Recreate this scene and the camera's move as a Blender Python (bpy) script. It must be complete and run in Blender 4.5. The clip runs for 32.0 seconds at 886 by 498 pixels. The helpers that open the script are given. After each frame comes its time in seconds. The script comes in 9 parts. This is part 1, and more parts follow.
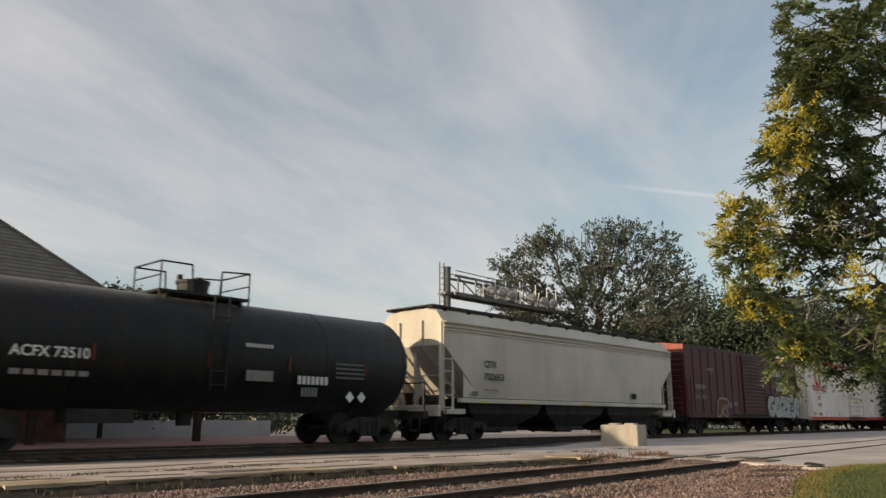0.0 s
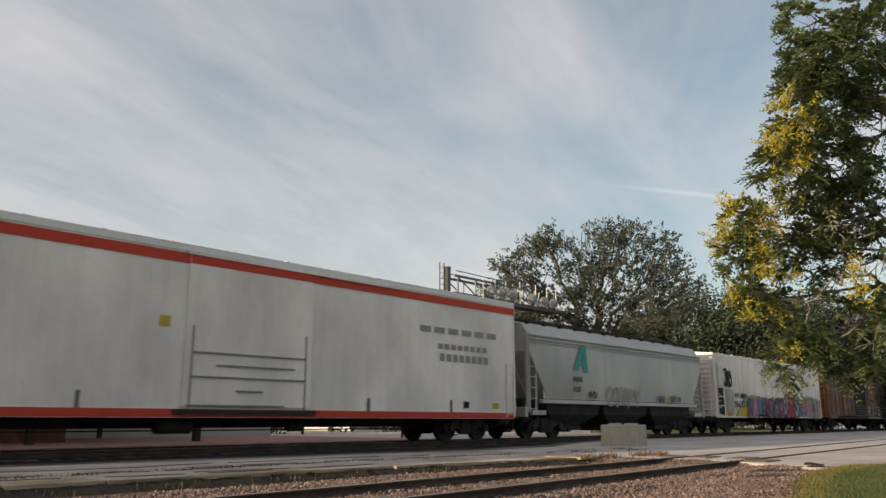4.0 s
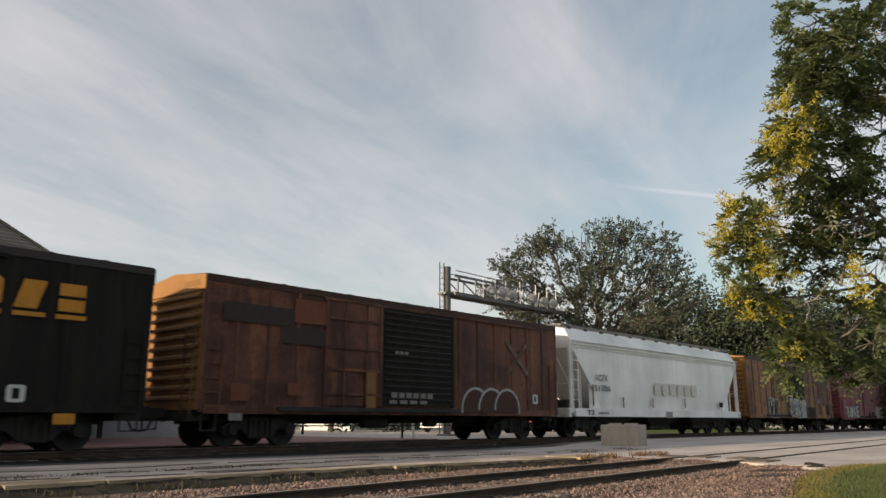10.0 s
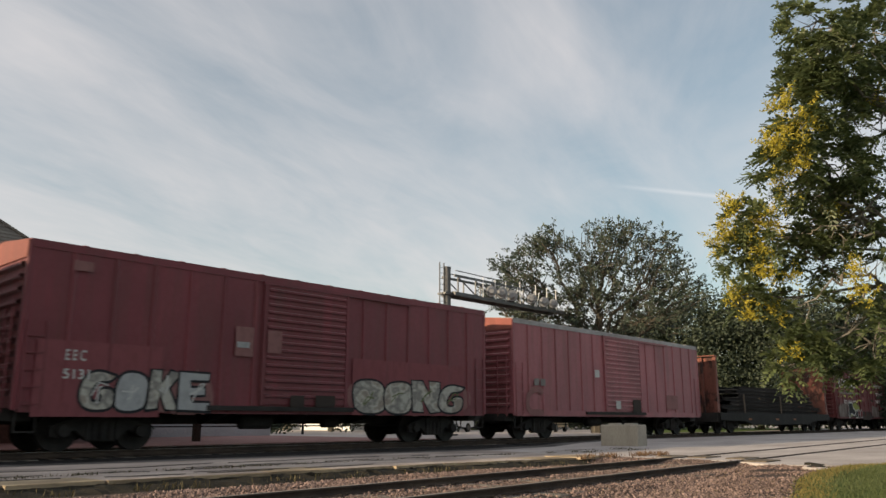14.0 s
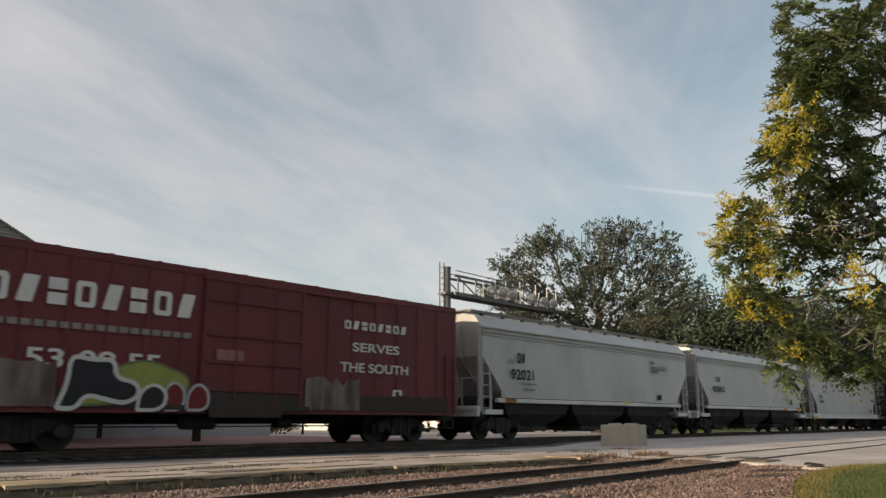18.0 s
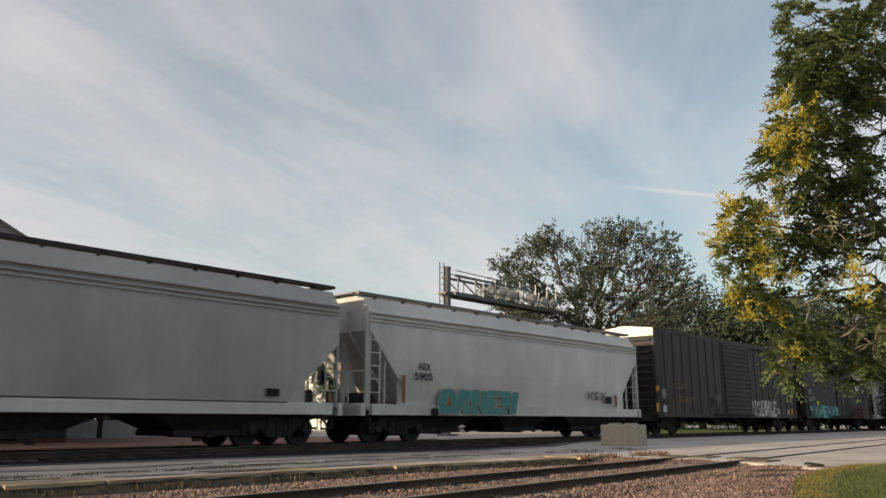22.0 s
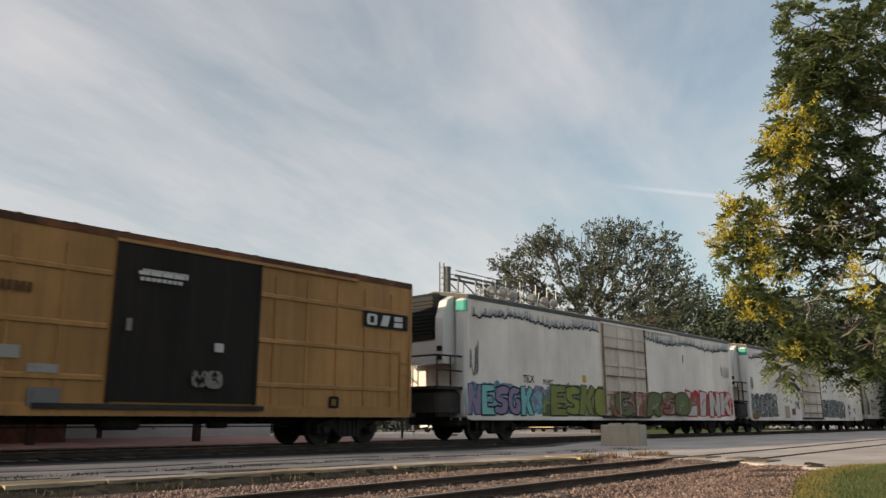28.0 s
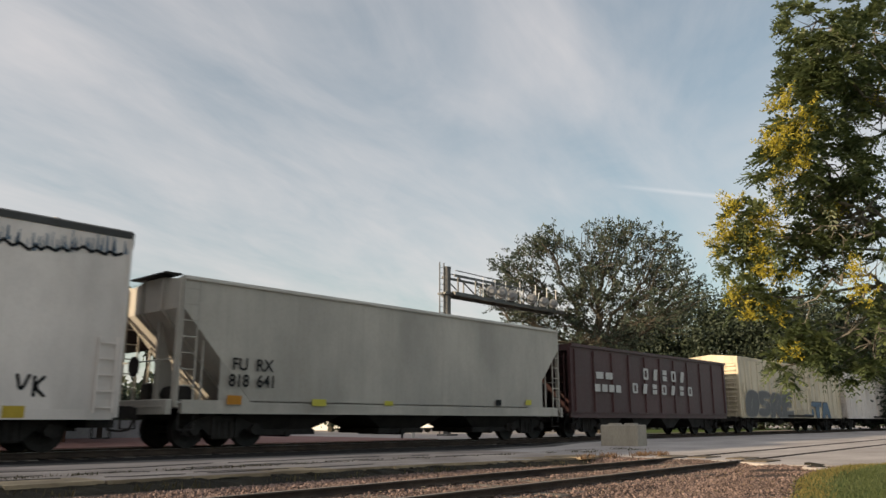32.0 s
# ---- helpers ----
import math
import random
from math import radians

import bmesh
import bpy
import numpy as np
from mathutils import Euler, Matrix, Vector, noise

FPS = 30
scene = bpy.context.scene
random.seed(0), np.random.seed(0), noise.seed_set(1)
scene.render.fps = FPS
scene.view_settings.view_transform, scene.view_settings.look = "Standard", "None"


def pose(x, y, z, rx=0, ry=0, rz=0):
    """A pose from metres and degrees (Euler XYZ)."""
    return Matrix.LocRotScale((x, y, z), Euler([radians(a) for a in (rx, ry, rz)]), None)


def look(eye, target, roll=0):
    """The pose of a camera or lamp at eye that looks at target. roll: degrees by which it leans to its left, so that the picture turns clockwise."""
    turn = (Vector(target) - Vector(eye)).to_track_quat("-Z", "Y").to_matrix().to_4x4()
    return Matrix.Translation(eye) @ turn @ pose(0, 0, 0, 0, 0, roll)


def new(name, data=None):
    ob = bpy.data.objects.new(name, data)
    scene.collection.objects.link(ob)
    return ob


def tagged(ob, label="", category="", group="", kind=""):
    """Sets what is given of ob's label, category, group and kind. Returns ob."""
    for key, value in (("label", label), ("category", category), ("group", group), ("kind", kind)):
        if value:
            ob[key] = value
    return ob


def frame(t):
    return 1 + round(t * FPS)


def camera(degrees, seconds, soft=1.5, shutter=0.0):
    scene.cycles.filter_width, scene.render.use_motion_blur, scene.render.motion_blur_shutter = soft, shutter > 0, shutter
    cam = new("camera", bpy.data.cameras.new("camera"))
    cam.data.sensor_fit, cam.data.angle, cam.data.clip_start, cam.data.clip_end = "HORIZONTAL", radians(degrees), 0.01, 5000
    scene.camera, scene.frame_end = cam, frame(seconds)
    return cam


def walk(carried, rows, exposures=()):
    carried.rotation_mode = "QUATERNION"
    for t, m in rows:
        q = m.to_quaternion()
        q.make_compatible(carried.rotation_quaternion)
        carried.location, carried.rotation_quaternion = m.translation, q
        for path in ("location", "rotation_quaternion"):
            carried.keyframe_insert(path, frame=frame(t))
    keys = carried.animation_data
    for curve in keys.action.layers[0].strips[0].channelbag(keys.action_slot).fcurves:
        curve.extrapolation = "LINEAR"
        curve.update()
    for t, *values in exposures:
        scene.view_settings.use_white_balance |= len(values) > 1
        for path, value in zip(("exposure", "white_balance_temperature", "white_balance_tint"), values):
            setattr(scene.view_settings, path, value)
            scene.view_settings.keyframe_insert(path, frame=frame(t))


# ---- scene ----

# camera: low tripod beside the siding, looking up at the passing train
cam = camera(59.8, 32.0, 1.5, 0.16)
YAW, TILT = 0.8308, 0.2196
EYE = Vector((0.0, 0.0, 0.672))
AIM = EYE + Vector((math.sin(YAW) * math.cos(TILT), math.cos(YAW) * math.cos(TILT), math.sin(TILT))) * 10
walk(cam, [(0.0, look(EYE, AIM)), (32.0, look(EYE, AIM))], [(0.0, 0.32), (1.5, 0.38), (3.0, 0.40), (10.0, 0.42), (13.0, 0.46), (14.6, 0.42), (16.4, 0.24), (17.6, 0.34), (19.0, 0.42), (22.5, 0.46), (24.0, 0.58), (25.2, 0.58), (27.5, 0.46), (30.0, 0.43), (32.0, 0.41)])

# the train's way: metres gone at t seconds (it slowly loses nothing but gains a little)
def gone(t):
    d = t - 16.0
    return 14.4139 * d + 0.0222240 * d * d - 0.0000312 * d ** 3

TRACK_Y = 19.1
WHEEL_R = 0.457

# sun low behind the train, from its head end
SUN_EL, SUN_AZ = 13.5, 22.0        # azimuth counted from -x towards +y
sun_dir = Vector((-math.cos(radians(SUN_EL)) * math.cos(radians(SUN_AZ)), math.cos(radians(SUN_EL)) * math.sin(radians(SUN_AZ)), math.sin(radians(SUN_EL))))
sun = new("sun", bpy.data.lights.new("sun", "SUN"))
sun.data.energy, sun.data.angle, sun.data.color = 4.6, radians(0.8), (1.0, 0.80, 0.56)
sun.matrix_world = look(sun_dir * 100, (0, 0, 0))


def make_world():
    w = bpy.data.worlds.new("sky_world")
    scene.world = w
    w.use_nodes = True
    nt = w.node_tree
    nt.nodes.clear()
    N = nt.nodes.new
    out, bg = N("ShaderNodeOutputWorld"), N("ShaderNodeBackground")
    sky = N("ShaderNodeTexSky")
    sky.sky_type, sky.sun_disc = "NISHITA", False
    sky.sun_elevation, sky.sun_rotation = radians(SUN_EL), math.atan2(sun_dir.x, sun_dir.y)
    sky.air_density, sky.dust_density, sky.ozone_density = 1.0, 1.5, 2.0
    tc, sep = N("ShaderNodeTexCoord"), N("ShaderNodeSeparateXYZ")
    nt.links.new(tc.outputs["Generated"], sep.inputs[0])

    def maths(op, a, b=None, c=None):
        n = N("ShaderNodeMath")
        n.operation = op
        for k, val in enumerate((a, b, c)):
            if val is None:
                continue
            if isinstance(val, (int, float)):
                n.inputs[k].default_value = val
            else:
                nt.links.new(val, n.inputs[k])
        return n.outputs[0]
    # the sky's cloud sheet: directions projected on a plane overhead
    zz = maths("ADD", maths("MAXIMUM", sep.outputs[2], 0.0), 0.12)
    comb = N("ShaderNodeCombineXYZ")
    nt.links.new(maths("DIVIDE", sep.outputs[0], zz), comb.inputs[0])
    nt.links.new(maths("DIVIDE", sep.outputs[1], zz), comb.inputs[1])
    turn, mp = N("ShaderNodeMapping"), N("ShaderNodeMapping")
    turn.inputs["Rotation"].default_value = (0, 0, radians(CLOUD_TURN))
    mp.inputs["Scale"].default_value = (0.46, 1.15, 1)
    mp.inputs["Location"].default_value = CLOUD_SHIFT
    nt.links.new(comb.outputs[0], turn.inputs[0])
    nt.links.new(turn.outputs[0], mp.inputs[0])
    n1, n2 = N("ShaderNodeTexNoise"), N("ShaderNodeTexNoise")
    n1.inputs["Scale"].default_value, n1.inputs["Detail"].default_value, n1.inputs["Roughness"].default_value = 1.15, 7, 0.55
    n1.inputs["Distortion"].default_value = 0.6
    n2.inputs["Scale"].default_value, n2.inputs["Detail"].default_value = 0.45, 3
    for n in (n1, n2):
        nt.links.new(mp.outputs[0], n.inputs[0])
    n3 = N("ShaderNodeTexNoise")
    n3.inputs["Scale"].default_value, n3.inputs["Detail"].default_value, n3.inputs["Roughness"].default_value, n3.inputs["Distortion"].default_value = 3.4, 6, 0.6, 0.9
    nt.links.new(mp.outputs[0], n3.inputs[0])
    cover = maths("ADD", maths("MULTIPLY", n1.outputs[0], 0.62), maths("MULTIPLY", n2.outputs[0], 0.50))
    cover = maths("ADD", cover, maths("MULTIPLY", maths("SUBTRACT", n3.outputs[0], 0.30), 0.19))
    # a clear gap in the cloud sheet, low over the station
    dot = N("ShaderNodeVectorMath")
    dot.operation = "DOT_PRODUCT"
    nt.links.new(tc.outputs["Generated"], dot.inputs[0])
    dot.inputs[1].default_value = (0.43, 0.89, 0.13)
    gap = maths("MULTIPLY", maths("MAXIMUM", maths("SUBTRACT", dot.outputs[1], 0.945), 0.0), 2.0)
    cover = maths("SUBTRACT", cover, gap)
    # the sheet thins out high over the crossing
    side = N("ShaderNodeVectorMath")
    side.operation = "DOT_PRODUCT"
    nt.links.new(tc.outputs["Generated"], side.inputs[0])
    side.inputs[1].default_value = (0.63, -0.60, 0.50)
    cover = maths("SUBTRACT", cover, maths("MULTIPLY", maths("MAXIMUM", maths("SUBTRACT", side.outputs[1], 0.30), 0.0), THIN))
    ramp = N("ShaderNodeValToRGB")
    ramp.color_ramp.elements[0].position, ramp.color_ramp.elements[1].position = 0.34, 0.76
    ramp.color_ramp.elements[0].color, ramp.color_ramp.elements[1].color = (0.06, 0.06, 0.06, 1), (0.94, 0.94, 0.94, 1)
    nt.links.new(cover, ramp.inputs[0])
    boost = N("ShaderNodeMix")
    boost.data_type, boost.blend_type = "RGBA", "MULTIPLY"
    boost.inputs[0].default_value = 1.0
    nt.links.new(sky.outputs[0], boost.inputs[6])
    boost.inputs[7].default_value = SKY_TINT
    mix = N("ShaderNodeMix")
    mix.data_type = "RGBA"
    nt.links.new(ramp.outputs[0], mix.inputs[0])
    nt.links.new(boost.outputs[2], mix.inputs[6])
    mix.inputs[7].default_value = CLOUD_COL
    # a short vapour trail low beside the tree
    trail = N("ShaderNodeVectorMath")
    trail.operation = "DOT_PRODUCT"
    nt.links.new(tc.outputs["Generated"], trail.inputs[0])
    trail.inputs[1].default_value = TRAIL_ACROSS
    along = N("ShaderNodeVectorMath")
    along.operation = "DOT_PRODUCT"
    nt.links.new(tc.outputs["Generated"], along.inputs[0])
    along.inputs[1].default_value = TRAIL_MID
    thin = maths("MAXIMUM", maths("SUBTRACT", 1.0, maths("MULTIPLY", maths("ABSOLUTE", trail.outputs[1]), 260.0)), 0.0)
    short = maths("MAXIMUM", maths("SUBTRACT", 1.0, maths("MULTIPLY", maths("SUBTRACT", 1.0, along.outputs[1]), 170.0)), 0.0)
    mix2 = N("ShaderNodeMix")
    mix2.data_type = "RGBA"
    nt.links.new(maths("MULTIPLY", maths("MULTIPLY", thin, short), 0.28), mix2.inputs[0])
    nt.links.new(mix.outputs[2], mix2.inputs[6])
    mix2.inputs[7].default_value = (6.2, 6.0, 6.0, 1)
    nt.links.new(mix2.outputs[2], bg.inputs[0])
    bg.inputs[1].default_value = 0.12
    nt.links.new(bg.outputs[0], out.inputs[0])


CLOUD_TURN, CLOUD_SHIFT = -19.0, (0.3, 0.2, 0.0)
SKY_TINT, CLOUD_COL = (0.98, 1.05, 0.90, 1), (5.0, 4.68, 4.6, 1)
THIN = 0.25
TRAIL_ACROSS, TRAIL_MID = (0.16477, 0.29022, -0.94267), (0.88315, 0.38209, 0.27212)
make_world()

# ---- materials ----
def mat_new(name):
    m = bpy.data.materials.new(name)
    m.use_nodes = True
    nt = m.node_tree
    return m, nt, nt.nodes["Principled BSDF"]


def noise_node(nt, scale, stretch=(1, 1, 1), detail=5, rough=0.55, coords="Object"):
    tc, mp, n = nt.nodes.new("ShaderNodeTexCoord"), nt.nodes.new("ShaderNodeMapping"), nt.nodes.new("ShaderNodeTexNoise")
    oi, add = nt.nodes.new("ShaderNodeObjectInfo"), nt.nodes.new("ShaderNodeVectorMath")
    nt.links.new(tc.outputs[coords], add.inputs[0])
    sc = nt.nodes.new("ShaderNodeMath")
    sc.operation = "MULTIPLY"
    sc.inputs[1].default_value = 37.0
    nt.links.new(oi.outputs["Random"], sc.inputs[0])
    nt.links.new(sc.outputs[0], add.inputs[1])
    nt.links.new(add.outputs[0], mp.inputs[0])
    mp.inputs["Scale"].default_value = stretch
    n.inputs["Scale"].default_value, n.inputs["Detail"].default_value, n.inputs["Roughness"].default_value = scale, detail, rough
    nt.links.new(mp.outputs[0], n.inputs[0])
    return n.outputs[0]


def ramp_node(nt, src, a, b, ca=(0, 0, 0, 1), cb=(1, 1, 1, 1)):
    r = nt.nodes.new("ShaderNodeValToRGB")
    r.color_ramp.elements[0].position, r.color_ramp.elements[1].position = a, b
    r.color_ramp.elements[0].color, r.color_ramp.elements[1].color = ca, cb
    nt.links.new(src, r.inputs[0])
    return r.outputs[0]


def mix_node(nt, fac, a, b, blend="MIX"):
    n = nt.nodes.new("ShaderNodeMix")
    n.data_type, n.blend_type = "RGBA", blend
    for k, val in ((0, fac), (6, a), (7, b)):
        if isinstance(val, (int, float)):
            n.inputs[k].default_value = val
        elif isinstance(val, tuple):
            n.inputs[k].default_value = val
        else:
            nt.links.new(val, n.inputs[k])
    return n.outputs[2]


def rgb(c, k=1.0):
    return (c[0] * k, c[1] * k, c[2] * k, 1)


def bump(nt, bsdf, src, strength, dist=0.02):
    b = nt.nodes.new("ShaderNodeBump")
    b.inputs["Strength"].default_value, b.inputs["Distance"].default_value = strength, dist
    nt.links.new(src, b.inputs["Height"])
    nt.links.new(b.outputs[0], bsdf.inputs["Normal"])


RUST, RUST_DARK = (0.16, 0.065, 0.03), (0.07, 0.03, 0.018)


def paint(name, col, wear=0.25, grime=0.35, rough=0.55, rust=RUST, streak=0.7, gloss=0.22, dust=0.25):
    """Old vehicle paint: large tone changes, vertical streaks, rust patches, fine grain."""
    m, nt, p = mat_new(name)
    big = noise_node(nt, 0.45, (1, 1, 0.6), 4)
    strk = noise_node(nt, 2.2, (1.6, 1.6, 0.10), 5, 0.65)
    fine = noise_node(nt, 14, (1, 1, 0.7), 6, 0.7)
    patch = noise_node(nt, 1.3, (1, 1, 0.7), 8, 0.68)
    tone = mix_node(nt, ramp_node(nt, big, 0.32, 0.66), rgb(col, 0.74), rgb(col, 1.14))
    dirt = (0.5 * col[0] + 0.02, 0.47 * col[1] + 0.018, 0.42 * col[2] + 0.014, 1)
    t2 = mix_node(nt, ramp_node(nt, strk, 0.46, 0.72, (0, 0, 0, 1), (streak, streak, streak, 1)), tone, dirt)
    t3 = mix_node(nt, ramp_node(nt, fine, 0.46, 0.78, (0, 0, 0, 1), (grime, grime, grime, 1)), t2, dirt)
    lo = 0.78 - 0.42 * wear
    t4 = mix_node(nt, ramp_node(nt, patch, lo, lo + 0.10), t3, mix_node(nt, fine, rgb(rust, 0.7), rgb(rust, 1.3)))
    nt.links.new(t4, p.inputs["Base Color"])
    nt.links.new(ramp_node(nt, fine, 0.3, 0.8, rgb((1, 1, 1), rough - 0.1), rgb((1, 1, 1), min(1, rough + 0.25))), p.inputs["Roughness"])
    p.inputs["Specular IOR Level"].default_value = gloss
    p.inputs["Sheen Weight"].default_value, p.inputs["Sheen Roughness"].default_value = dust, 0.45
    bump(nt, p, patch, 0.25, 0.01)
    return m


def rusty(name, dark_c, mid, light, rough=0.8):
    """Bare rusting paint: mottled and streaked between three tones."""
    m, nt, p = mat_new(name)
    big = noise_node(nt, 0.55, (1, 1, 0.55), 6, 0.62)
    strk = noise_node(nt, 1.3, (1.5, 1.5, 0.16), 6, 0.7)
    fine = noise_node(nt, 11, (1, 1, 0.6), 7, 0.72)
    c = mix_node(nt, ramp_node(nt, big, 0.42, 0.59), rgb(dark_c), rgb(mid))
    smear = noise_node(nt, 0.9, (0.4, 1, 1.3), 5, 0.6)
    c = mix_node(nt, ramp_node(nt, smear, 0.50, 0.62, (0, 0, 0, 1), (0.8, 0.8, 0.8, 1)), c, rgb(dark_c, 0.8))
    c = mix_node(nt, ramp_node(nt, strk, 0.50, 0.66, (0, 0, 0, 1), (0.45, 0.45, 0.45, 1)), c, rgb(light))
    c = mix_node(nt, ramp_node(nt, fine, 0.42, 0.72, (0, 0, 0, 1), (0.75, 0.75, 0.75, 1)), c, rgb(dark_c))
    nt.links.new(c, p.inputs["Base Color"])
    p.inputs["Roughness"].default_value, p.inputs["Specular IOR Level"].default_value = rough, 0.2
    p.inputs["Sheen Weight"].default_value, p.inputs["Sheen Roughness"].default_value = 0.25, 0.45
    bump(nt, p, fine, 0.3, 0.01)
    return m


def rough_mat(name, a, b, scale=3.0, rough=0.9, bump_s=0.5, fine=25.0, stretch=(1, 1, 1), dist=0.03, metal=0.0):
    m, nt, p = mat_new(name)
    n1, n2 = noise_node(nt, scale, stretch, 5, 0.6), noise_node(nt, fine, stretch, 6, 0.7)
    c = mix_node(nt, ramp_node(nt, n1, 0.35, 0.68), rgb(a), rgb(b))
    c = mix_node(nt, ramp_node(nt, n2, 0.35, 0.75, (0, 0, 0, 1), (0.55, 0.55, 0.55, 1)), c, rgb(((a[0] + b[0]) * 0.28, (a[1] + b[1]) * 0.28, (a[2] + b[2]) * 0.28)))
    nt.links.new(c, p.inputs["Base Color"])
    p.inputs["Roughness"].default_value, p.inputs["Metallic"].default_value = rough, metal
    p.inputs["Specular IOR Level"].default_value = 0.2 if metal < 0.1 else 0.5
    bump(nt, p, n2, bump_s, dist)
    return m


def island_mat(name, a, b, rough=0.6, trans=0.0):
    """Colour that varies from piece to piece of one mesh, for leaves, stones and straw."""
    m, nt, p = mat_new(name)
    g = nt.nodes.new("ShaderNodeNewGeometry")
    c = mix_node(nt, g.outputs["Random Per Island"], rgb(a), rgb(b))
    big = noise_node(nt, 0.8, (1, 1, 1), 3)
    c = mix_node(nt, ramp_node(nt, big, 0.35, 0.7), c, mix_node(nt, 0.5, c, rgb(a)))
    nt.links.new(c, p.inputs["Base Color"])
    p.inputs["Roughness"].default_value = rough
    if trans:
        tr, mx = nt.nodes.new("ShaderNodeBsdfTranslucent"), nt.nodes.new("ShaderNodeMixShader")
        nt.links.new(c, tr.inputs[0])
        mx.inputs[0].default_value = trans
        nt.links.new(p.outputs[0], mx.inputs[1])
        nt.links.new(tr.outputs[0], mx.inputs[2])
        nt.links.new(mx.outputs[0], nt.nodes["Material Output"].inputs[0])
    return m


def plain(name, col, rough=0.6, wear=0.15, metal=0.0):
    m, nt, p = mat_new(name)
    n = noise_node(nt, 6, (1, 1, 0.5), 6, 0.7)
    c = mix_node(nt, ramp_node(nt, n, 0.45, 0.8, (0, 0, 0, 1), (wear * 2, wear * 2, wear * 2, 1)), rgb(col), rgb(col, 0.55))
    nt.links.new(c, p.inputs["Base Color"])
    p.inputs["Roughness"].default_value, p.inputs["Metallic"].default_value = rough, metal
    p.inputs["Specular IOR Level"].default_value = 0.2
    return m


def multi(name, cols, scale=1.6, rough=0.75):
    """Spray paint of several colours laid over one another in soft-edged fields."""
    m, nt, p = mat_new(name)
    n = noise_node(nt, scale, (1, 1, 1.3), 2, 0.5)
    r = nt.nodes.new("ShaderNodeValToRGB")
    r.color_ramp.interpolation = "EASE"
    el = r.color_ramp.elements
    el[0].position, el[0].color = 0.36, rgb(cols[0])
    el[1].position, el[1].color = 0.64, rgb(cols[-1])
    for k, c in enumerate(cols[1:-1]):
        e = el.new(0.36 + 0.28 * (k + 1) / (len(cols) - 1))
        e.color = rgb(c)
    nt.links.new(n, r.inputs[0])
    f = noise_node(nt, 9, (1, 1, 0.6), 6, 0.7)
    c = mix_node(nt, ramp_node(nt, f, 0.45, 0.75, (0, 0, 0, 1), (0.5, 0.5, 0.5, 1)), r.outputs[0], (0.05, 0.045, 0.045, 1))
    nt.links.new(c, p.inputs["Base Color"])
    p.inputs["Roughness"].default_value, p.inputs["Specular IOR Level"].default_value = rough, 0.2
    return m


M_STEEL = rough_mat("dark_steel", (0.024, 0.022, 0.021), (0.052, 0.046, 0.042), 2.0, 0.75, 0.3, 18)
M_WHEEL = rough_mat("wheel_steel", (0.015, 0.013, 0.012), (0.034, 0.028, 0.024), 3.0, 0.6, 0.2, 20)
M_TREAD = rough_mat("rail_head_steel", (0.30, 0.28, 0.26), (0.42, 0.40, 0.38), 2.0, 0.32, 0.1, 30, (0.2, 1, 1), 0.005, 0.9)
M_RAIL = rough_mat("rusty_rail", (0.05, 0.038, 0.032), (0.105, 0.076, 0.058), 2.0, 0.85, 0.4, 25)
M_TIE = rough_mat("weathered_tie_wood", (0.10, 0.088, 0.075), (0.32, 0.28, 0.235), 3.0, 0.95, 0.8, 30, (0.25, 4, 4))
M_BALLAST = rough_mat("ballast_dust", (0.062, 0.048, 0.041), (0.165, 0.123, 0.107), 1.2, 0.97, 1.0, 22, (1, 1, 1), 0.06)
M_STONE = island_mat("ballast_stone", (0.065, 0.044, 0.038), (0.35, 0.245, 0.21), 0.95)
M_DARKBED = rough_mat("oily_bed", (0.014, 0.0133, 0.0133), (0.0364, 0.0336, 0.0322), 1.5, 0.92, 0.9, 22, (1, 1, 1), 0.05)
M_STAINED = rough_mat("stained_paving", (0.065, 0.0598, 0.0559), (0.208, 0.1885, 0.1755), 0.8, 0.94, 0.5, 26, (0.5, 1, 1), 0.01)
M_PLAT = rough_mat("platform_asphalt", (0.26, 0.215, 0.19), (0.62, 0.52, 0.45), 0.9, 0.95, 0.5, 30, (0.5, 1, 1), 0.01)
M_EDGE = rough_mat("faded_yellow_edge", (0.22, 0.17, 0.115), (0.56, 0.44, 0.29), 1.7, 0.95, 0.6, 26, (0.6, 1, 1), 0.01)
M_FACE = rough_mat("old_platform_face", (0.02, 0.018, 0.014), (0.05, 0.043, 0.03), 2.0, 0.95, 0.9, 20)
M_ROAD = rough_mat("concrete_road", (0.36, 0.315, 0.29), (0.58, 0.52, 0.485), 0.6, 0.93, 0.4, 35, (0.4, 1, 1), 0.008)
M_GROUND = rough_mat("far_ground", (0.10, 0.10, 0.07), (0.17, 0.16, 0.12), 0.2, 0.97, 0.3, 8)
M_BRICKPAVE = rough_mat("red_brick_paving", (0.26, 0.14, 0.125), (0.36, 0.215, 0.195), 1.0, 0.93, 0.4, 16)
M_SOIL = rough_mat("lawn_soil", (0.06, 0.10, 0.022), (0.11, 0.15, 0.035), 1.0, 0.98, 0.6, 20)
M_GRASS = island_mat("grass_blade", (0.075, 0.10, 0.032), (0.15, 0.17, 0.065), 0.8, 0.35)
M_BLOCK = rough_mat("concrete_block", (0.34, 0.30, 0.25), (0.47, 0.42, 0.35), 2.0, 0.95, 0.5, 30, (1, 1, 0.3), 0.01)
M_LEAF = island_mat("green_leaf", (0.075, 0.105, 0.045), (0.24, 0.275, 0.115), 0.45, 0.45)
M_LEAFD = island_mat("dark_leaf", (0.024, 0.038, 0.022), (0.072, 0.088, 0.048), 0.65, 0.15)
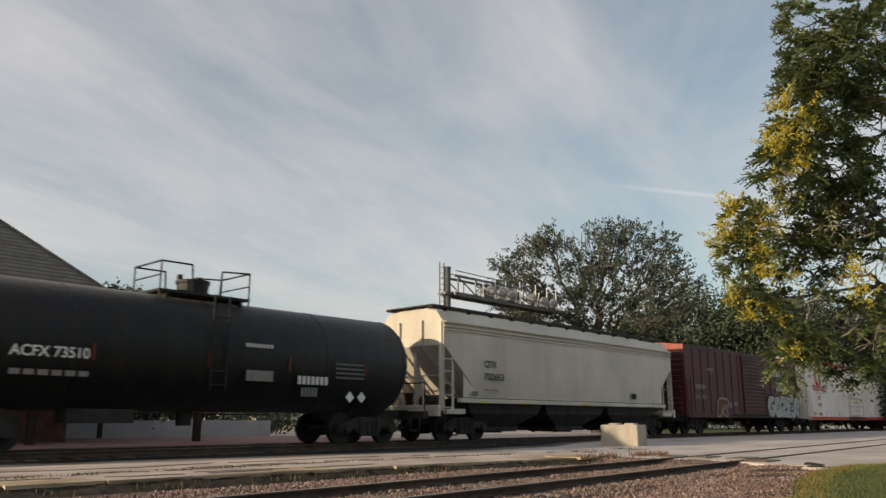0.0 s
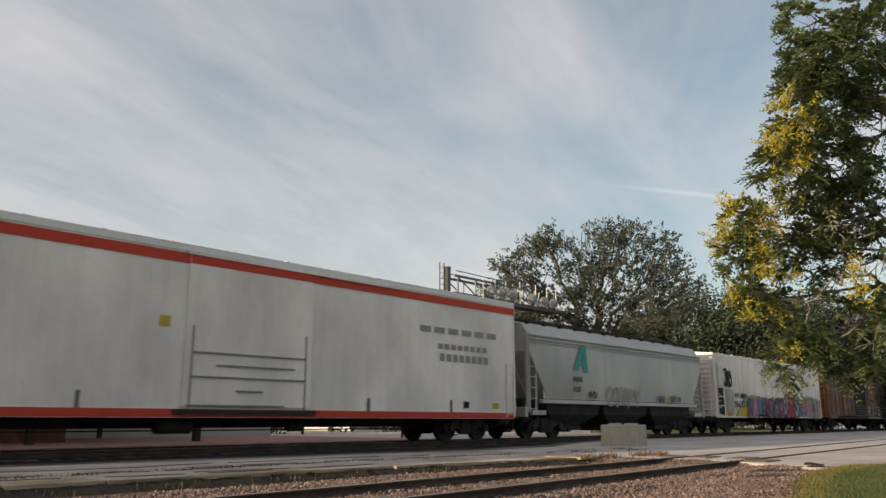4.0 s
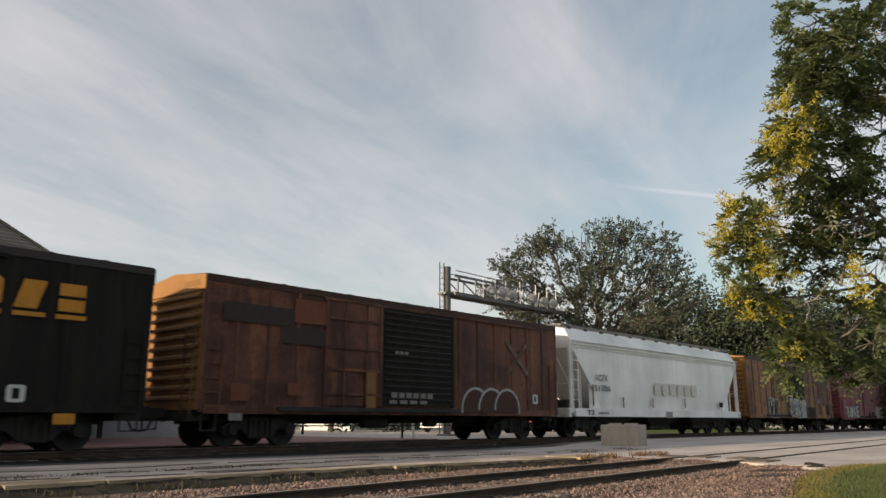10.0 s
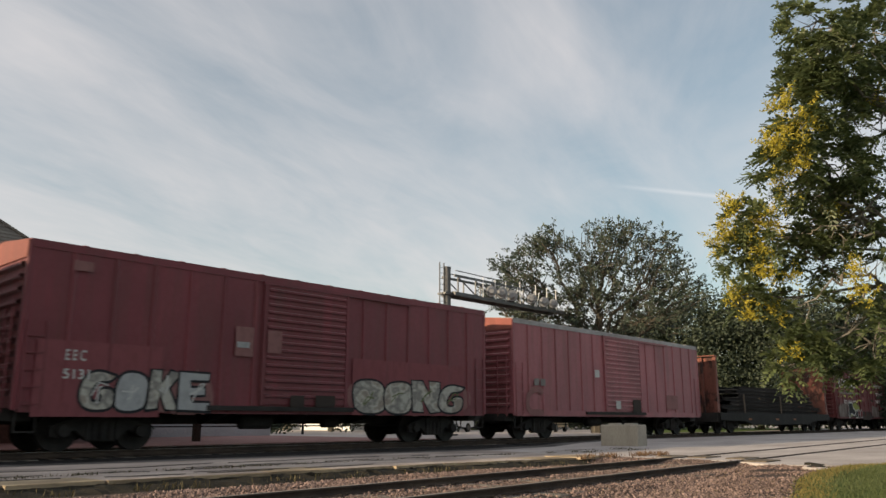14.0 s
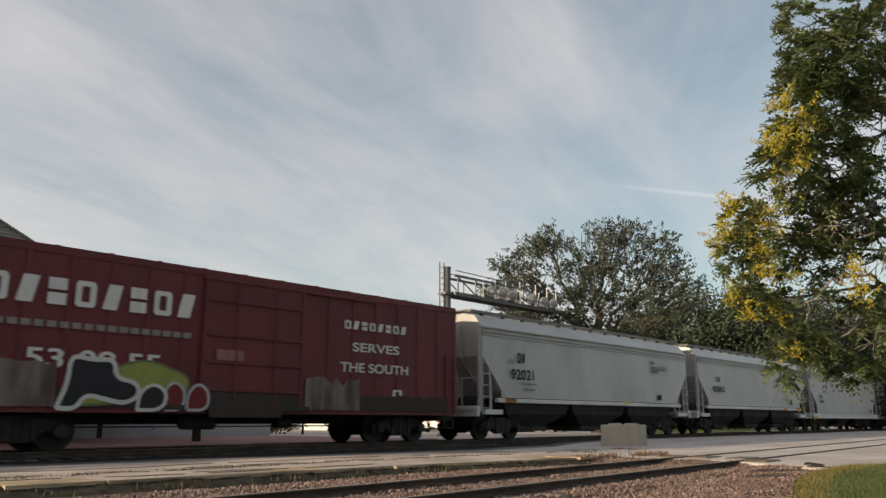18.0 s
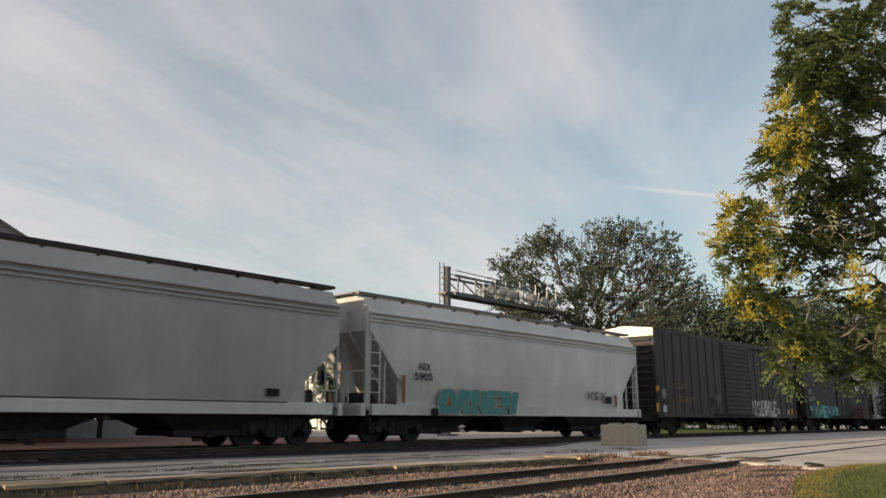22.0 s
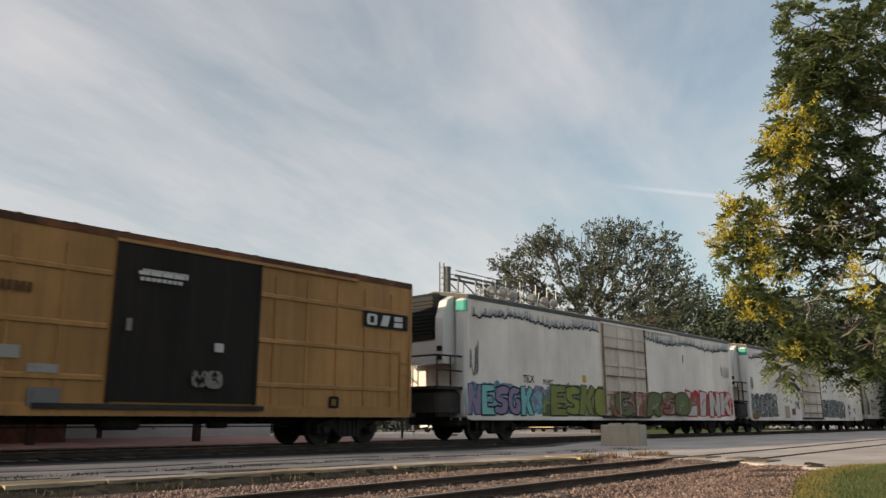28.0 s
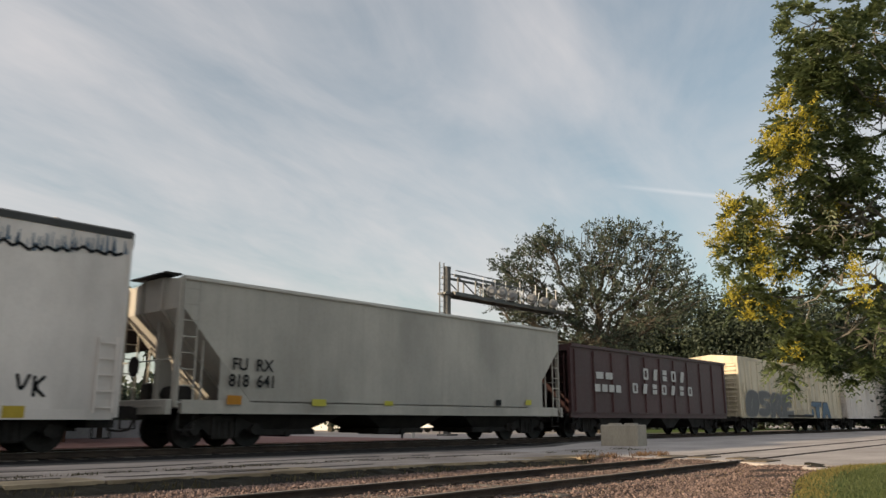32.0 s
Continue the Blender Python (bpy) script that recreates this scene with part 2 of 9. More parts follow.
M_LEAFF = island_mat("grey_green_leaf", (0.036, 0.052, 0.036), (0.10, 0.122, 0.078), 0.55, 0.25)
M_FLOWER = island_mat("yellow_blossom", (0.40, 0.34, 0.04), (0.70, 0.57, 0.08), 0.7, 0.45)
M_BARK = rough_mat("bark", (0.07, 0.06, 0.045), (0.16, 0.14, 0.11), 4.0, 0.95, 0.9, 18, (1, 1, 0.3))
M_SLATE = rough_mat("grey_shingle", (0.13, 0.115, 0.10), (0.21, 0.19, 0.165), 2.0, 0.9, 0.4, 14)
M_EAVE = rough_mat("brown_canopy_roof", (0.105, 0.070, 0.062), (0.15, 0.105, 0.095), 1.0, 0.9, 0.3, 14)
M_WOODDK = rough_mat("dark_brown_timber", (0.03, 0.022, 0.018), (0.055, 0.042, 0.035), 2.0, 0.8, 0.3, 20, (1, 1, 0.3))
M_BRICK = rough_mat("dark_red_brick", (0.085, 0.046, 0.037), (0.145, 0.08, 0.063), 2.5, 0.93, 0.6, 12)
M_GALV = rough_mat("galvanised_steel", (0.11, 0.11, 0.11), (0.19, 0.19, 0.185), 3.0, 0.55, 0.15, 20, (1, 1, 0.5), 0.004, 0.4)
M_BLACK = plain("black_paint", (0.0096, 0.0096, 0.0104), 0.55)
M_WHITE = plain("white_marking", (0.72, 0.71, 0.68), 0.6)

# ---- mesh helpers ----
class G:
    """A growing mesh: lists of corners and faces."""

    def __init__(self):
        self.v, self.f = [], []

    def add(self, vs, fs):
        n = len(self.v)
        self.v += [tuple(p) for p in vs]
        self.f += [tuple(i + n for i in f) for f in fs]
        return self

    def box(self, x0, x1, y0, y1, z0, z1):
        vs = [(x, y, z) for z in (z0, z1) for y in (y0, y1) for x in (x0, x1)]
        return self.add(vs, [(0, 2, 3, 1), (4, 5, 7, 6), (0, 1, 5, 4), (2, 6, 7, 3), (0, 4, 6, 2), (1, 3, 7, 5)])

    def cbox(self, x0, x1, y0, y1, z0, z1, c=0.02):
        """A box with its long upright and top edges chamfered."""
        ring = [(x0 + c, y0), (x1 - c, y0), (x1, y0 + c), (x1, y1 - c), (x1 - c, y1), (x0 + c, y1), (x0, y1 - c), (x0, y0 + c)]
        mx, my = (x0 + x1) / 2, (y0 + y1) / 2
        top = [(x + (c if x < mx else -c), y + (c if y < my else -c)) for x, y in ring]
        vs = [(x, y, z0) for x, y in ring] + [(x, y, z1 - c) for x, y in ring] + [(x, y, z1) for x, y in top]
        fs = [tuple(range(7, -1, -1)), tuple(range(16, 24))]
        for k in range(8):
            j = (k + 1) % 8
            fs += [(k, j, 8 + j, 8 + k), (8 + k, 8 + j, 16 + j, 16 + k)]
        return self.add(vs, fs)

    def tube(self, p0, p1, r0, r1=None, n=8, caps=True):
        r1 = r0 if r1 is None else r1
        p0, p1 = Vector(p0), Vector(p1)
        q = (p1 - p0).to_track_quat("Z", "Y")
        vs = []
        for p, r in ((p0, r0), (p1, r1)):
            vs += [p + q @ Vector((r * math.cos(2 * math.pi * k / n), r * math.sin(2 * math.pi * k / n), 0)) for k in range(n)]
        fs = [(k, (k + 1) % n, n + (k + 1) % n, n + k) for k in range(n)]
        if caps:
            fs += [tuple(range(n - 1, -1, -1)), tuple(range(n, 2 * n))]
        return self.add(vs, fs)

    def prism(self, pts, a, b, axis="y"):
        """A polygon (two coordinates a corner) drawn out along an axis from a to b."""
        put = {"x": lambda p, t: (t, p[0], p[1]), "y": lambda p, t: (p[0], t, p[1]), "z": lambda p, t: (p[0], p[1], t)}[axis]
        n = len(pts)
        vs = [put(p, a) for p in pts] + [put(p, b) for p in pts]
        return self.add(vs, [tuple(range(n)), tuple(range(2 * n - 1, n - 1, -1))] + [(k, n + k, n + (k + 1) % n, (k + 1) % n) for k in range(n)])

    def sheet(self, pts, a, b, axis="y"):
        """An open polyline drawn out along an axis."""
        put = {"x": lambda p, t: (t, p[0], p[1]), "y": lambda p, t: (p[0], t, p[1]), "z": lambda p, t: (p[0], p[1], t)}[axis]
        n = len(pts)
        return self.add([put(p, a) for p in pts] + [put(p, b) for p in pts], [(k, k + 1, n + k + 1, n + k) for k in range(n - 1)])

    def loft(self, rings, close=True, caps=True):
        n = len(rings[0])
        vs = [p for r in rings for p in r]
        fs = []
        for i in range(len(rings) - 1):
            for k in range(n if close else n - 1):
                j = (k + 1) % n
                fs.append((i * n + k, i * n + j, (i + 1) * n + j, (i + 1) * n + k))
        if caps:
            fs += [tuple(range(n - 1, -1, -1)), tuple(range((len(rings) - 1) * n, len(rings) * n))]
        return self.add(vs, fs)

    def ribbon(self, pts, w, y, n=4):
        """A flat brush stroke in the plane y, with round ends; pts are (x, z)."""
        P = [Vector(p) for p in pts]
        left, right = [], []
        for k, p in enumerate(P):
            d = (P[min(k + 1, len(P) - 1)] - P[max(k - 1, 0)])
            d = d.normalized() if d.length > 1e-6 else Vector((1, 0))
            s = Vector((-d.y, d.x)) * w / 2
            left.append(p + s)
            right.append(p - s)
        d0, d1 = (P[0] - P[1]).normalized() * w * 0.35, (P[-1] - P[-2]).normalized() * w * 0.35
        ring = right + [P[-1] + d1] + left[::-1] + [P[0] + d0]
        m = len(P)
        vs = [(p.x, y, p.y) for p in ring]
        N = len(vs)
        fs = [(k, k + 1, N - 2 - k - 1, N - 2 - k) for k in range(m - 1)]
        fs += [(m - 1, m, m + 1), (N - 2, N - 1, 0)]
        return self.add(vs, fs)

    def mesh(self, name, mat=None, smooth=False):
        me = bpy.data.meshes.new(name)
        me.from_pydata(self.v, [], self.f)
        if mat:
            me.materials.append(mat)
        if smooth:
            me.polygons.foreach_set("use_smooth", [True] * len(me.polygons))
        me.update()
        return me


def part(name, g, mat, parent, label="", smooth=False):
    """Links a mesh as one part under a thing or a part."""
    ob = new(name, g if isinstance(g, bpy.types.Mesh) else g.mesh(name, mat, smooth))
    ob.parent = parent
    return tagged(ob, label)


def place(name, g, mat, label, category, group="", kind="", smooth=False, m=None):
    ob = new(name, g.mesh(name, mat, smooth) if isinstance(g, G) else g)
    if m is not None:
        ob.matrix_basis = m
    return tagged(ob, label, category, group, kind)


def empty(name, label, category, group="", m=None):
    ob = new(name)
    if m is not None:
        ob.matrix_basis = m
    return tagged(ob, label, category, group)


TEXT_MESH = {}


def text_mesh(words, mat):
    if (words, mat.name) not in TEXT_MESH:
        c = bpy.data.curves.new("lettering", "FONT")
        c.body = words
        c.extrude = 0.0
        c.offset = 0.018
        ob = new("lettering", c)
        dg = bpy.context.evaluated_depsgraph_get()
        me = bpy.data.meshes.new_from_object(ob.evaluated_get(dg))
        bpy.data.objects.remove(ob)
        me.materials.clear()
        me.materials.append(mat)
        xs = [v.co.x for v in me.vertices]
        ys = [v.co.y for v in me.vertices]
        TEXT_MESH[(words, mat.name)] = (me, min(xs), max(xs), min(ys), max(ys))
    return TEXT_MESH[(words, mat.name)]


def letters(parent, words, x, z, height, width, mat, y=-1.617, name="letter"):
    """Words on the near side of a car, their lower left corner at x, z."""
    me, x0, x1, y0, y1 = text_mesh(words, mat)
    sx, sy = width / (x1 - x0), height / (y1 - y0)
    data = me.copy()
    data.transform(Matrix(((sx, 0, 0, -x0 * sx), (0, 0, 0, 0), (0, sy, 0, -y0 * sy), (0, 0, 0, 1))))
    for piece in islands(data, mat):
        ob = new(name, piece)
        ob.parent = parent
        ob.matrix_basis = pose(x, y, z)


def islands(data, mat):
    """The connected pieces of a mesh, each as a mesh of its own."""
    root = list(range(len(data.vertices)))

    def top(i):
        while root[i] != i:
            root[i] = root[root[i]]
            i = root[i]
        return i
    for p in data.polygons:
        v = list(p.vertices)
        for a in v[1:]:
            root[top(a)] = top(v[0])
    faces = {}
    for p in data.polygons:
        faces.setdefault(top(p.vertices[0]), []).append(list(p.vertices))
    out = []
    for fs in faces.values():
        used = sorted({a for f in fs for a in f})
        at = {a: k for k, a in enumerate(used)}
        me = bpy.data.meshes.new("letter")
        me.from_pydata([tuple(data.vertices[a].co) for a in used], [], [[at[a] for a in f] for f in fs])
        me.materials.append(mat)
        out.append(me)
    return out


def glyph_bars(parent, x, z, height, width, count, mat, y=-1.617, name="stencil_bar", gap=0.25):
    """A name drawn as plain bars, one for each character."""
    s = width / count
    for k in range(count):
        g = G().add([(x + k * s, y, z), (x + (k + 1 - gap) * s, y, z), (x + (k + 1 - gap) * s, y, z + height), (x + k * s, y, z + height)], [(0, 1, 2, 3)])
        part(name, g, mat, parent)


def decal(parent, name, pts, mat, y=-1.613, label=""):
    return part(name, G().add([(p[0], y, p[1]) for p in pts], [tuple(range(len(pts)))]), mat, parent, label)


def patch(parent, name, x0, x1, z0, z1, mat, y=-1.613, label=""):
    return decal(parent, name, [(x0, z0), (x1, z0), (x1, z1), (x0, z1)], mat, y, label)


def sub(name, mesh, parent, m):
    ob = new(name, mesh)
    ob.parent = parent
    ob.matrix_basis = m
    return ob

# ---- the setting ----
def flat_poly(name, pts, z, mat, label, category, depth=0.5):
    g = G().prism([(x, y) for x, y in pts], z - depth, z, "z")
    return place(name, g, mat, label, category, kind="structure")


GZ = -0.235          # level of the ground round the siding
# one sheet of ground to the horizon
g = G().add([(-2500, -2500, GZ - 0.06), (2500, -2500, GZ - 0.06), (2500, 2500, GZ - 0.06), (-2500, 2500, GZ - 0.06)], [(0, 1, 2, 3)])
place("ground", g, M_GROUND, "dry flat ground of gravel and soil", "ground", kind="structure")


def smooth_step(f):
    f = min(1.0, max(0.0, f))
    return f * f * (3 - 2 * f)


def siding_y(x, off=0.0):
    return 6.55 + math.tan(radians(3.0)) * (x - 6.6) + off


def base_z(x, y):
    """Level of gravel and lawn: it climbs to the crossing road, later along the track."""
    k = smooth_step((y - 4.8) / 1.0)
    bed = 0.05 * smooth_step((1.75 - abs(y - siding_y(x))) / 0.6) * smooth_step((15.2 - x) / 1.0)
    return GZ + bed + 0.122 * (1 - 0.4 * bed / 0.05) * smooth_step((x - 9.5 - 4.6 * k) / (4.0 - 2.5 * k)) + 0.006 * math.sin(2.1 * x + 1.3 * y) * math.sin(1.7 * y - 0.9 * x)


def ground_sheet(name, inside, mat, label, category, lift=0.0, x0=-40.0, x1=17.0, y0=-6.0, y1=13.2):
    """A rolling sheet of ground with a skirt of soil under it."""
    xs = list(np.arange(x0, 1.0, 2.0)) + list(np.arange(1.0, x1, 0.2))
    ys = np.arange(y0, y1, 0.2)
    g, ids = G(), {}
    vs, fs = [], []

    def at(i, j):
        if (i, j) not in ids:
            ids[(i, j)] = len(vs)
            vs.append((xs[i], ys[j], base_z(xs[i], ys[j]) + lift))
        return ids[(i, j)]
    for i in range(len(xs) - 1):
        for j in range(len(ys) - 1):
            if inside((xs[i] + xs[i + 1]) / 2, (ys[j] + ys[j + 1]) / 2):
                fs.append((at(i, j), at(i + 1, j), at(i + 1, j + 1), at(i, j + 1)))
    g.v, g.f = vs, fs
    return place(name, g, mat, label, category, kind="structure")


LAWN = [(8.0, 2.75), (10.0, 3.42), (10.7, 3.62), (11.8, 3.97), (13.0, 4.10), (15.2, 4.23), (16.45, 3.92), (60, 2.0)]


def lawn_y(x):
    """The lawn's edge beside the gravel and the road."""
    if x < 8.0:
        return -6.0
    for (a, b), (c, d) in zip(LAWN, LAWN[1:]):
        if x <= c:
            return b + (d - b) * (x - a) / (c - a)
    return 2.0


ground_sheet("gravel_bed", lambda x, y: y < 13.0 - max(0, x) * 0.19, M_BALLAST, "brown gravel bed round the siding track", "gravel")
ground_sheet("lawn", lambda x, y: y < lawn_y(x) - 0.05, M_SOIL, "green lawn with a yellowed edge", "grass", 0.012, 8.0, 60.0, -6.0, 4.4)
flat_poly("road", [(15.0, 5.75), (14.8, 5.45), (14.78, 5.15), (14.9, 4.8), (15.0, 4.5), (15.2, 4.236), (16.45, 3.926), (60, 2.006), (90, 2), (90, 17.0), (27.5, 17.0), (25.0, 16.4), (20.8, 14.9), (16.7, 14.15), (15.62, 9.2), (15.62, 7.2), (15.4, 6.3)], -0.10, M_ROAD, "pale worn concrete of the level crossing road", "road")
flat_poly("platform", [(-40, 15.8), (-40, 12.4), (3.6, 10.55), (11.0, 10.05), (15.6, 9.204), (16.69, 14.15), (5.0, 15.3)], -0.096, M_PLAT, "worn asphalt platform between the tracks", "platform")
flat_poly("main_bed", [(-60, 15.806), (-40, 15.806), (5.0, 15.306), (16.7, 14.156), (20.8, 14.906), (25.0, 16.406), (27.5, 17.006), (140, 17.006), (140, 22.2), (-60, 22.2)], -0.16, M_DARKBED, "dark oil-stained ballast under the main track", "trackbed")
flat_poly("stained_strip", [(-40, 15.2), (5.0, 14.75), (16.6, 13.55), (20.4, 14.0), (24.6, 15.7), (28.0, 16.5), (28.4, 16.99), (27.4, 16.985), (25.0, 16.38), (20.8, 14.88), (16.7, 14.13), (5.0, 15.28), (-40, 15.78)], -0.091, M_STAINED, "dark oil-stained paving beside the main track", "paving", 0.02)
flat_poly("far_lawn", [(46, 25.0), (60, 23.5), (90, 26), (86, 43), (72, 39)], -0.084, M_SOIL, "green verge beyond the street", "grass", 0.02)
flat_poly("far_path", [(41, 22.3), (56, 22.3), (60, 23.4), (46, 24.9)], -0.084, M_GROUND, "tan dirt verge beyond the street", "verge", 0.02)
flat_poly("far_platform", [(-60, 22.206), (24.0, 22.206), (24.0, 34), (-60, 34)], -0.05, M_BRICKPAVE, "red brick paved station platform", "platform")
flat_poly("far_street", [(24.006, 22.206), (140, 22.206), (140, 60), (24.006, 60)], -0.09, M_ROAD, "pale street beyond the main track", "road")


def rail_track(name, label, y0, turn, x0, x1, z, ties, origin=(0, 0), head=None, tall=1.0):
    """A track of two rails on sleepers, each sleeper and rail a part."""
    base = empty(name, label, "railway track", m=pose(origin[0], origin[1], z, 0, 0, turn))
    prof = [(-0.065, -0.14), (0.065, -0.14), (0.065, -0.128), (0.014, -0.112), (0.012, -0.045), (0.036, -0.032), (0.036, -0.005), (0.028, 0), (-0.028, 0), (-0.036, -0.005), (-0.036, -0.032), (-0.012, -0.045), (-0.014, -0.112), (-0.065, -0.128)]
    for s in (-1, 1):
        r = part("rail", G().prism([(y0 + s * 0.7535 + a, b * tall) for a, b in prof], x0, x1, "x"), M_RAIL, base)
        part("rail_head", G().box(x0, x1, y0 + s * 0.7535 - 0.027, y0 + s * 0.7535 + 0.027, -0.002, 0.003), head or M_TREAD, r, "worn running surface")
    rnd = random.Random(5)
    tie = [G().cbox(-0.115, 0.115, -1.28, 1.28, -0.30, -0.142 - 0.004 * k, 0.015).mesh("sleeper", M_TIE) for k in range(3)]
    spike = G().cbox(-0.09, 0.09, -0.12, 0.12, -0.150, -0.136, 0.004).mesh("tie_plate", M_RAIL)
    for x in np.arange(ties[0], ties[1], 0.52):
        t = new("sleeper", tie[rnd.randrange(3)])
        t.parent = base
        t.matrix_basis = pose(x + rnd.uniform(-0.03, 0.03), y0 + rnd.uniform(-0.05, 0.05), rnd.uniform(-0.012, 0.002) + 0.14 * (1 - tall), 0, 0, rnd.uniform(-1.2, 1.2))
        for s in (-1, 1):
            q = new("tie_plate", spike)
            q.parent = t
            q.matrix_basis = pose(0, s * 0.7535, 0.006)
    return base


rail_track("main_track", "main track with rusty rails and worn bright heads", 0, 0, -60, 160, 0.0, (2.0, 40.0), (0, TRACK_Y))
rail_track("siding_track", "siding track with weathered wooden sleepers in gravel", 0, 3.0, -14, 9.9, -0.08, (-7.0, 8.6), (6.6, 6.55), rough_mat("dusty_rail_head", (0.20, 0.17, 0.14), (0.36, 0.31, 0.26), 2.0, 0.6, 0.2, 30, (0.2, 1, 1), 0.004), 0.62)


def stones(name, region, count, z, size, label, seed, avoid=None):
    """Loose ballast stones, tumbled six-cornered lumps."""
    rnd = random.Random(seed)
    vs, fs = [], []
    base = [Vector(p) for p in ((1, 0, 0), (-1, 0, 0), (0, 1, 0), (0, -1, 0), (0, 0, 1), (0, 0, -1))]
    tri = [(0, 2, 4), (2, 1, 4), (1, 3, 4), (3, 0, 4), (2, 0, 5), (1, 2, 5), (3, 1, 5), (0, 3, 5)]
    for _ in range(count):
        x, y = region(rnd)
        s = size * rnd.uniform(0.5, 1.35)
        q = Euler((rnd.uniform(0, 6), rnd.uniform(0, 6), rnd.uniform(0, 6))).to_matrix()
        n = len(vs)
        c = Vector((x, y, base_z(x, y) + z + s * rnd.uniform(-0.1, 0.35)))
        vs += [tuple(c + q @ (b * s * rnd.uniform(0.55, 1.0))) for b in base]
        fs += [tuple(i + n for i in t) for t in tri]
    g = G()
    g.v, g.f = vs, fs
    return place(name, g, M_STONE, label, "gravel", kind="stuff")


def near_gravel(rnd):
    while True:
        x, y = 1.5 + 14.1 * rnd.random(), 0.9 + 8.9 * rnd.random()
        if x + 2.0 < 1.05 * y or y < lawn_y(x) + 0.02:
            continue
        dy = y - siding_y(x)
        if abs(abs(dy) - 0.7535) < 0.09 or (x > 14.75 and y < 5.8):
            continue
        if abs(dy) < 0.68 and rnd.random() < 0.6:
            continue
        # bare dark soil shows in patches
        if math.sin(1.3 * x + 0.7 * y) + math.sin(2.3 * y - 0.8 * x + 1) + 0.7 * math.sin(5.1 * x + 3.3 * y) > 0.6 + 1.2 * rnd.random() and dy < -0.9:
            continue
        return x, y


stones("ballast_stones", near_gravel, 62000, 0.004, 0.0155, "grey and brown crushed ballast stones", 11)
stones("coarse_stones", near_gravel, 3200, 0.006, 0.030, "larger pale and brown ballast stones", 13)
stones("shoulder_stones", lambda r: (r.uniform(2, 15.3), 7.9 + r.random() * 1.75), 9000, 0.01, 0.026, "pale crushed stones along the platform foot", 12)


def wide_gravel(rnd):
    while True:
        x, y = rnd.uniform(-12, 9), rnd.uniform(-5, 9)
        dy = y - siding_y(x)
        if abs(abs(dy) - 0.7535) > 0.12 and y < 9.5 and (y > lawn_y(x) or x < 8) and x * x + y * y > 0.1:
            return x, y


stones("scattered_stones", wide_gravel, 26000, 0.004, 0.026, "brown and grey ballast stones scattered over the yard", 14)


def litter():
    """Dry leaves and twigs blown over the gravel."""
    rnd = random.Random(15)
    g = G()
    for _ in range(1500):
        x, y = near_gravel(rnd)
        z = base_z(x, y) + rnd.uniform(0.012, 0.035)
        a, s = rnd.uniform(0, 6.3), rnd.uniform(0.012, 0.035)
        dx, dy = math.cos(a) * s, math.sin(a) * s
        w = 0.45 if rnd.random() < 0.7 else 0.12
        g.add([(x - dx, y - dy, z), (x + dy * w, y - dx * w, z + s * 0.4), (x + dx, y + dy, z + rnd.uniform(0, s * 0.5)), (x - dy * w, y + dx * w, z + s * 0.2)], [(0, 1, 2, 3)])
    for _ in range(46):
        x, y = rnd.gauss(8.2, 0.5), rnd.gauss(3.35, 0.16)
        z, a, l = base_z(x, y) + rnd.uniform(0.01, 0.05), rnd.uniform(0, 6.3), rnd.uniform(0.05, 0.16)
        g.tube((x, y, z), (x + math.cos(a) * l, y + math.sin(a) * l, z + rnd.uniform(-0.01, 0.05)), 0.005, 0.002, 4)
    place("leaf_litter", g, island_mat("dry_litter", (0.07, 0.045, 0.025), (0.36, 0.27, 0.15), 0.9, 0.1), "dry leaves and twigs scattered on the gravel", "litter", kind="stuff")


litter()

# ---- platform edge, block, crossing panels ----
def platform_edge():
    pts = [(-40, 12.4), (-20, 11.55), (-8, 11.04), (-2, 10.79), (3.6, 10.55), (7.3, 10.3), (11.0, 10.05), (13.4, 9.6), (15.6, 9.204)]
    rnd = random.Random(3)
    base = empty("platform_edge", "faded yellow concrete edging with a dark weedy face", "platform edge", m=pose(0, 0, 0))
    for (x0, y0), (x1, y1) in zip(pts, pts[1:]):
        n = max(1, round((x1 - x0) / 1.2))
        for k in range(n):
            f0, f1 = k / n, (k + 1) / n - 0.008
            a, b = (x0 + (x1 - x0) * f0, y0 + (y1 - y0) * f0), (x0 + (x1 - x0) * f1, y0 + (y1 - y0) * f1)
            j = rnd.uniform(-0.09, 0.05)
            z = -0.094 + rnd.uniform(-0.016, 0.010)
            g = G().prism([(a[0], a[1] - 0.05 + j), (b[0], b[1] - 0.05 + rnd.uniform(-0.09, 0.05)), (b[0], b[1] + 0.8 + 0.1 * rnd.random()), (a[0], a[1] + 0.8)], z - 0.045, z + 0.004, "z")
            part("edge_slab", g, M_EDGE, base)
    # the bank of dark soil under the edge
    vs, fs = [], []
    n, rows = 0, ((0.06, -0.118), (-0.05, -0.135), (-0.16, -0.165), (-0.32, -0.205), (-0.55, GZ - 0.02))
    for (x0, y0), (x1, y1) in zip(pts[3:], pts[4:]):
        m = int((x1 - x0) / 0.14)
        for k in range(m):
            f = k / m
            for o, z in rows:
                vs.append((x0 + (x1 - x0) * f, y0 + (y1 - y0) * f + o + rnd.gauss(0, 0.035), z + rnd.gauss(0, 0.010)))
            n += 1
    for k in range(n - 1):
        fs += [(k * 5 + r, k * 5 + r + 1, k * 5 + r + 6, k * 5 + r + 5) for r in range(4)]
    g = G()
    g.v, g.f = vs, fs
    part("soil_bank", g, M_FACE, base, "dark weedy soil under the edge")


platform_edge()

